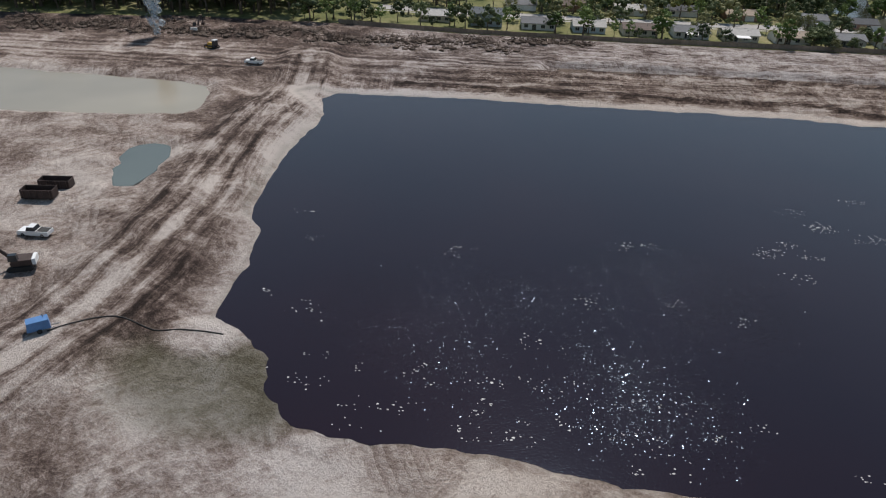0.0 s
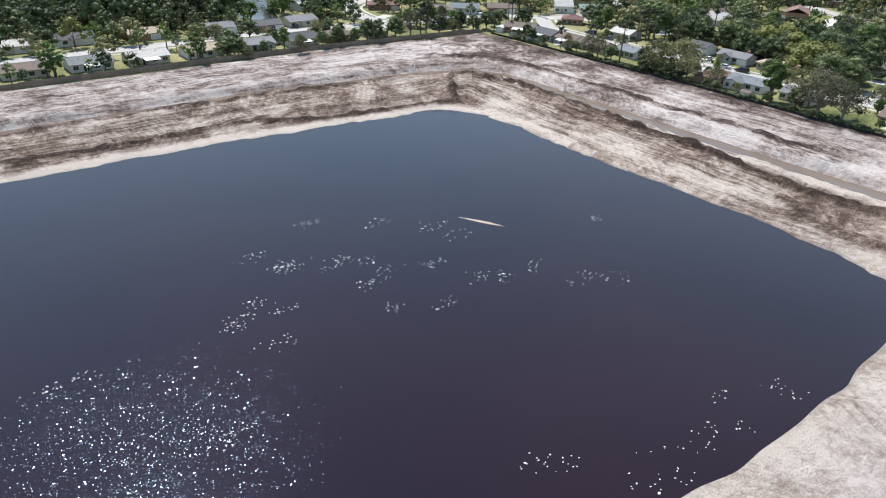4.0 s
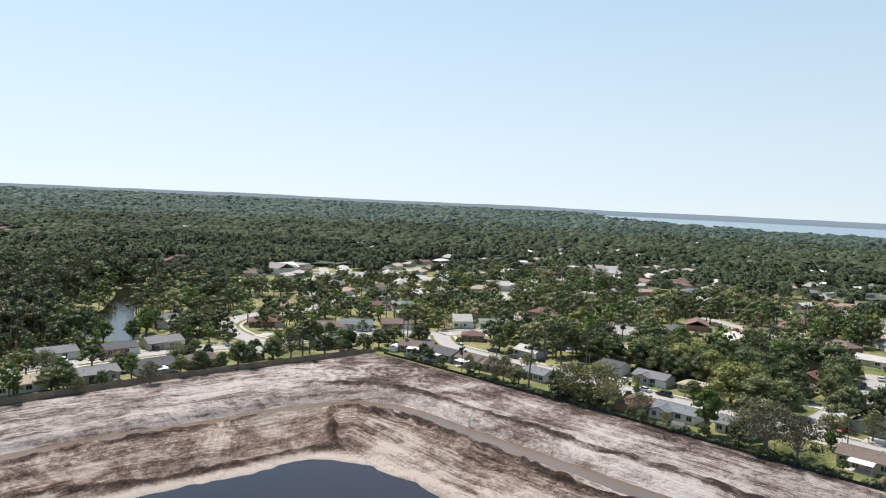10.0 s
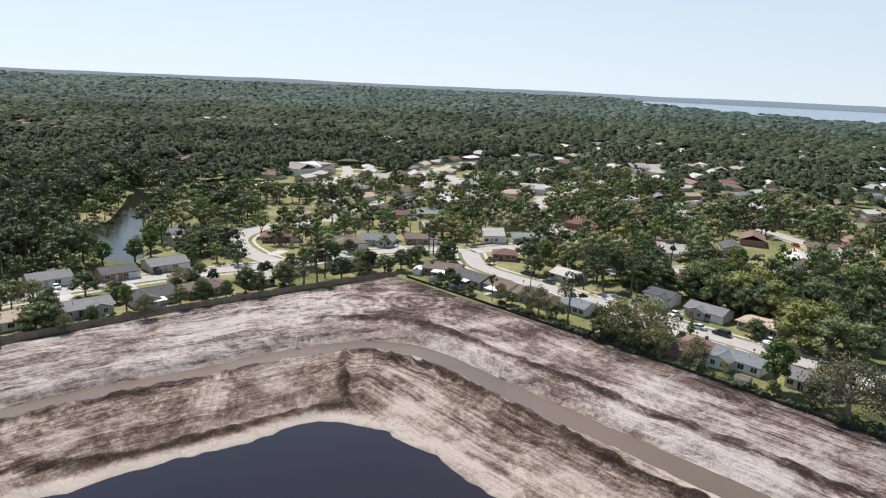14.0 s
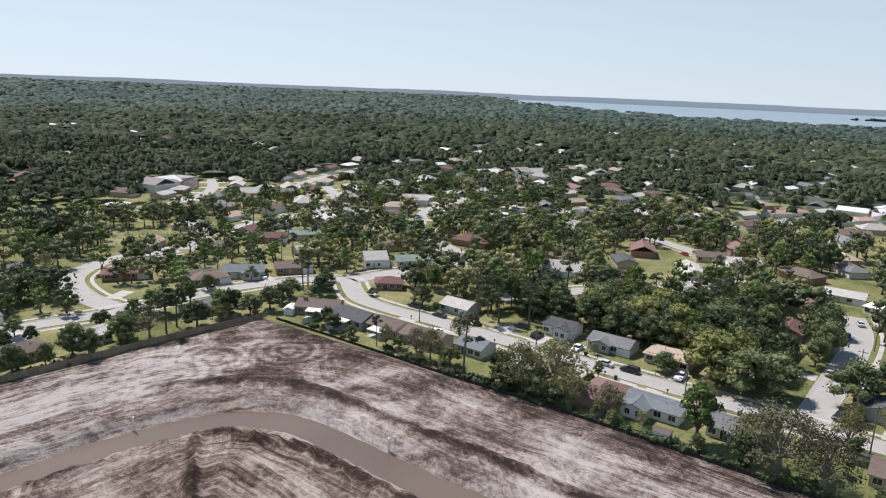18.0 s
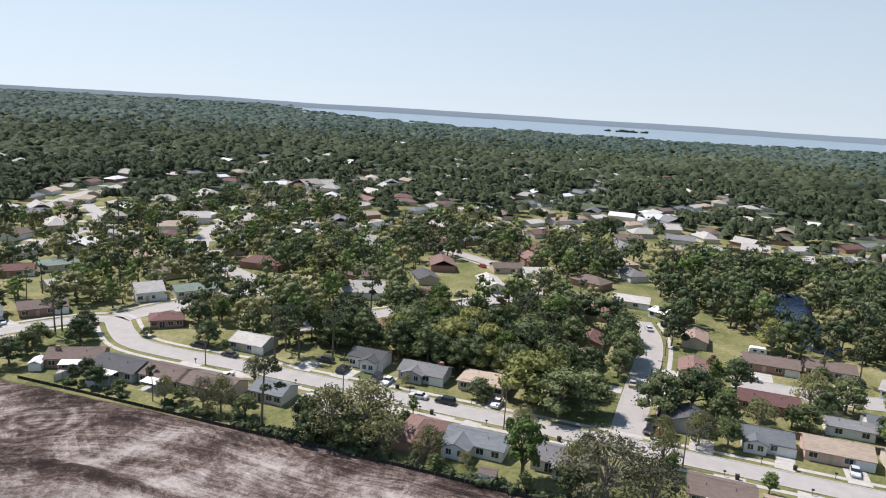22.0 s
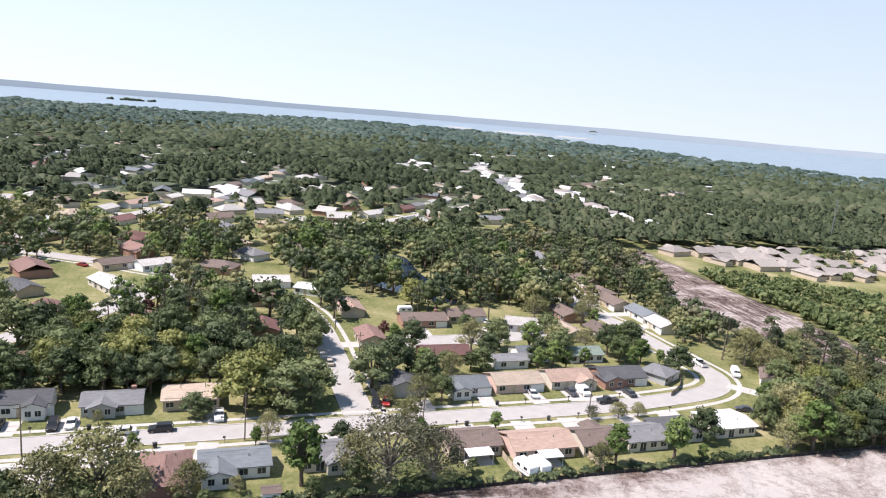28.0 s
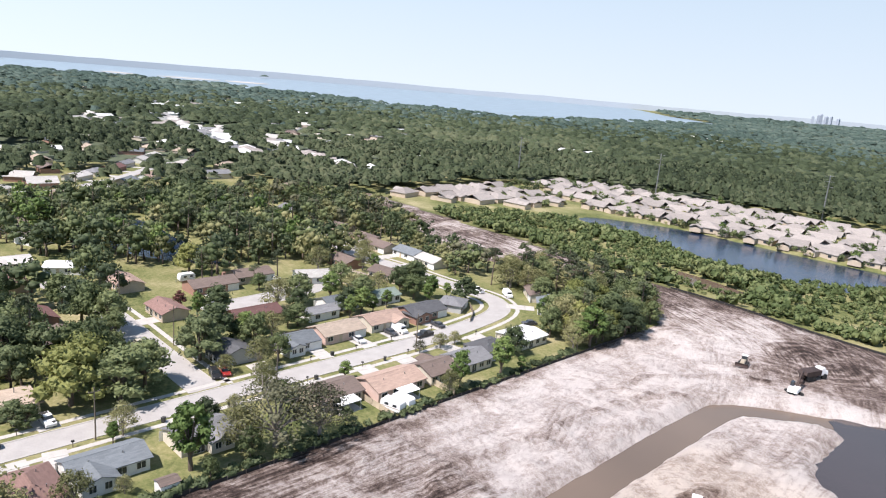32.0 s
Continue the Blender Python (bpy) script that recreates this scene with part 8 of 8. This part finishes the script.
# ---- on the pond ----
def foam():
    """Floating flecks of pale scum in loose clusters."""
    rng = np.random.default_rng(61)
    g = Geo()
    spots = [(72.9, 140.8, 5), (76.6, 135.1, 4), (79.1, 134.6, 4), (84.2, 130.2, 4), (86.3, 130.8, 3), (90.2, 128.1, 4), (91.2, 122.3, 5), (99.9, 140.1, 5), (108.9, 132.9, 5), (110.4, 126.6, 5), (103.2, 111.4, 4), (99.4, 120.6, 4), (106.1, 109.4, 4), (114.5, 108.5, 5),
             (117.8, 101.1, 5), (123.3, 97.2, 6), (91.9, 108.5, 5), (64.3, 113.9, 5), (67.2, 125.7, 4), (63, 123, 4), (70.1, 121.5, 4), (41.1, 121.2, 6), (33.8, 122, 5), (138.5, 115.8, 3), (89.2, 147.1, 4), (85.2, 120.5, 3), (85.6, 112.5, 3), (25.1, 101.9, 6),
             (18.8, 90.5, 8), (11, 81.4, 7), (-18, 94.5, 8), (-17, 79.3, 8), (-6, 71.4, 8), (8.9, 70.9, 7), (14.7, 70.5, 6), (1, 80.7, 6), (40, 103.7, 5), (52.2, 99.4, 4), (62.3, 122.3, 5), (4.1, 116.1, 5), (75.2, 134.1, 5), (19.8, 79.7, 7), (90.6, 63.5, 8), (99.7, 64, 6), (30, 70, 8), (118, 62, 7)]
    for _ in range(90):
        q = POND[rng.integers(0, len(POND))]
        if q[1] < 130 and q[0] < 130:
            u = (np.array([60.0, 130.0]) - q) / np.linalg.norm(np.array([60.0, 130.0]) - q)
            spots.append((*(q + u * rng.uniform(2, 16)), rng.uniform(1.5, 4)))
    for i, (cx, cy, s) in enumerate(spots):
        turn = rng.uniform(0, 6.28)
        for _ in range(17 if i < 46 else 8):
            a = turn + rng.uniform(0, 3.6) + (3.1 if rng.random() < 0.2 else 0)
            r = s * 0.5 * (0.55 + 0.45 * rng.random()) * (0.35 if rng.random() < 0.2 else 1)
            x, y = cx + math.cos(a) * r * 1.3 + rng.normal(0, 0.5), cy + math.sin(a) * r * 0.8 + rng.normal(0, 0.5)
            k = rng.uniform(0.06, 0.13) * (1.6 if rng.random() < 0.1 else 1)
            n = 6
            v = [(x + math.cos(6.2832 * i / n) * k * rng.uniform(0.5, 1.8), y + math.sin(6.2832 * i / n) * k * rng.uniform(0.5, 1.3), -3.485) for i in range(n)]
            g.add(v + [(p[0], p[1], -3.5) for p in v], [tuple(range(n))] + [(i, n + i, n + (i + 1) % n, (i + 1) % n) for i in range(n)])
    return tagged(new("foam_flecks", g.mesh("foam_flecks", plain("pale_scum", (0.5, 0.49, 0.47), 0.8, 0, 0.2, 1.0, 0.0))), "scattered pale scum flecks floating on the pond", "foam", "", "stuff")


foam()


def ripples():
    """Small wind ripples in gusts: single tilted facets of water that glint where they face the sun."""
    rng = np.random.default_rng(67)
    n = 300000
    x, y = rng.uniform(-24, 72, n), rng.uniform(62, 124, n)
    gust = value_noise(x, y, 15, 71) + 0.6 * value_noise(x, y, 6, 72) + 0.25 * value_noise(x, y, 2.2, 73)
    k = (rng.random(n) < np.clip(0.5 + 1.1 * gust, 0.05, 1.0) * np.maximum(0.6 * step01(24 - np.hypot((x - 41) * 0.85, y - 104), 0, 16), np.maximum(0.4 * step01(26 - np.hypot((x - 8) * 0.75, y - 96), 0, 20), step01(19 - np.hypot(x - 31, (y - 82) * 0.8), 0, 17)))) & (signed(x, y, POND) < -2.5)
    x, y = x[k], y[k]
    n = len(x)
    tilt = rng.normal(0, 0.085, (n, 2))
    a = rng.uniform(0, 6.28, (n, 1)) + np.array([[0, 2.1, 4.2]]) + rng.normal(0, 0.3, (n, 3))
    r = rng.uniform(0.05, 0.11, (n, 1)) * np.array([[1.5, 0.7, 0.9]])
    vx, vy = np.cos(a) * r, np.sin(a) * r
    V = np.stack([x[:, None] + vx, y[:, None] + vy, -3.465 + vx * tilt[:, :1] + vy * tilt[:, 1:]], -1).reshape(-1, 3)
    me = bpy.data.meshes.new("wind_ripples")
    me.vertices.add(3 * n)
    me.vertices.foreach_set("co", V.ravel())
    me.loops.add(3 * n)
    me.loops.foreach_set("vertex_index", np.arange(3 * n))
    me.polygons.add(n)
    me.polygons.foreach_set("loop_start", np.arange(0, 3 * n, 3))
    me.update(calc_edges=True)
    me.materials.append(M_RIPPLE)
    return tagged(new("wind_ripples", me), "small glinting wind ripples on the dark pond", "ripples", "", "stuff")


ripples()
# thin raised strip, coloured pale to stand in for a streak of sun glare
_sh = Geo()
_line = smooth_line([(112.5, 138.5), (114.5, 134.5), (117.5, 129.5), (120.5, 124), (122.5, 119.5)], 1.0)
_w = [0.05 + 1.0 * math.sin(3.1416 * (i / (len(_line) - 1)) ** 1.2) ** 2 for i in range(len(_line))]
_v = [(p[0] - w * 0.85, p[1] - w * 0.45, -3.535) for p, w in zip(_line, _w)] + [(p[0], p[1], -3.53 + 0.06 * w) for p, w in zip(_line, _w)] + [(p[0] + w * 0.85, p[1] + w * 0.45, -3.535) for p, w in zip(_line, _w)]
_n = len(_line)
_sh.add(_v, [(k * _n + i, (k + 1) * _n + i, (k + 1) * _n + i + 1, k * _n + i + 1) for k in (0, 1) for i in range(_n - 1)])
solid("glare_streak", _sh, plain("pale_glare_colour", (0.33, 0.24, 0.19), 0.6, 0, 0.35, 0.6, 0.1), "narrow pale strip in place of sun glare on the pond", "shoal")


# ---- smoke of the brush fire ----
def smoke():
    m, nt, s = nodes_of("thin_grey_smoke")
    v = coords(nt, world_space=True)
    s.inputs["Base Color"].default_value = (0.62, 0.68, 0.72, 1)
    s.inputs["Roughness"].default_value = 1.0
    a = noise_node(nt, 0.35, 5, 0.65, v)
    link(nt, ramp(nt, a.outputs[0], [(0.4, (0, 0, 0)), (0.62, (0.55, 0.55, 0.55))]), s.inputs["Alpha"])
    rng = np.random.default_rng(71)
    g = Geo()
    for k in range(34):
        z = 1 + 20 * (k / 33) ** 1.2
        r = 0.9 + z * 0.11
        lobe(g, rng, (rng.normal(0, 0.5 + z * 0.05) - z * 0.05, rng.normal(0, 0.5 + z * 0.05), z), r * rng.uniform(0.7, 1.2), 0.9)
    me = g.mesh("smoke", m, True)
    ob = tagged(new("smoke", me), "thin grey smoke rising from burning brush", "smoke", "", "stuff")
    ob.matrix_basis = Matrix.Translation((-106.2, 243, height_at(-106.2, 243)))


smoke()
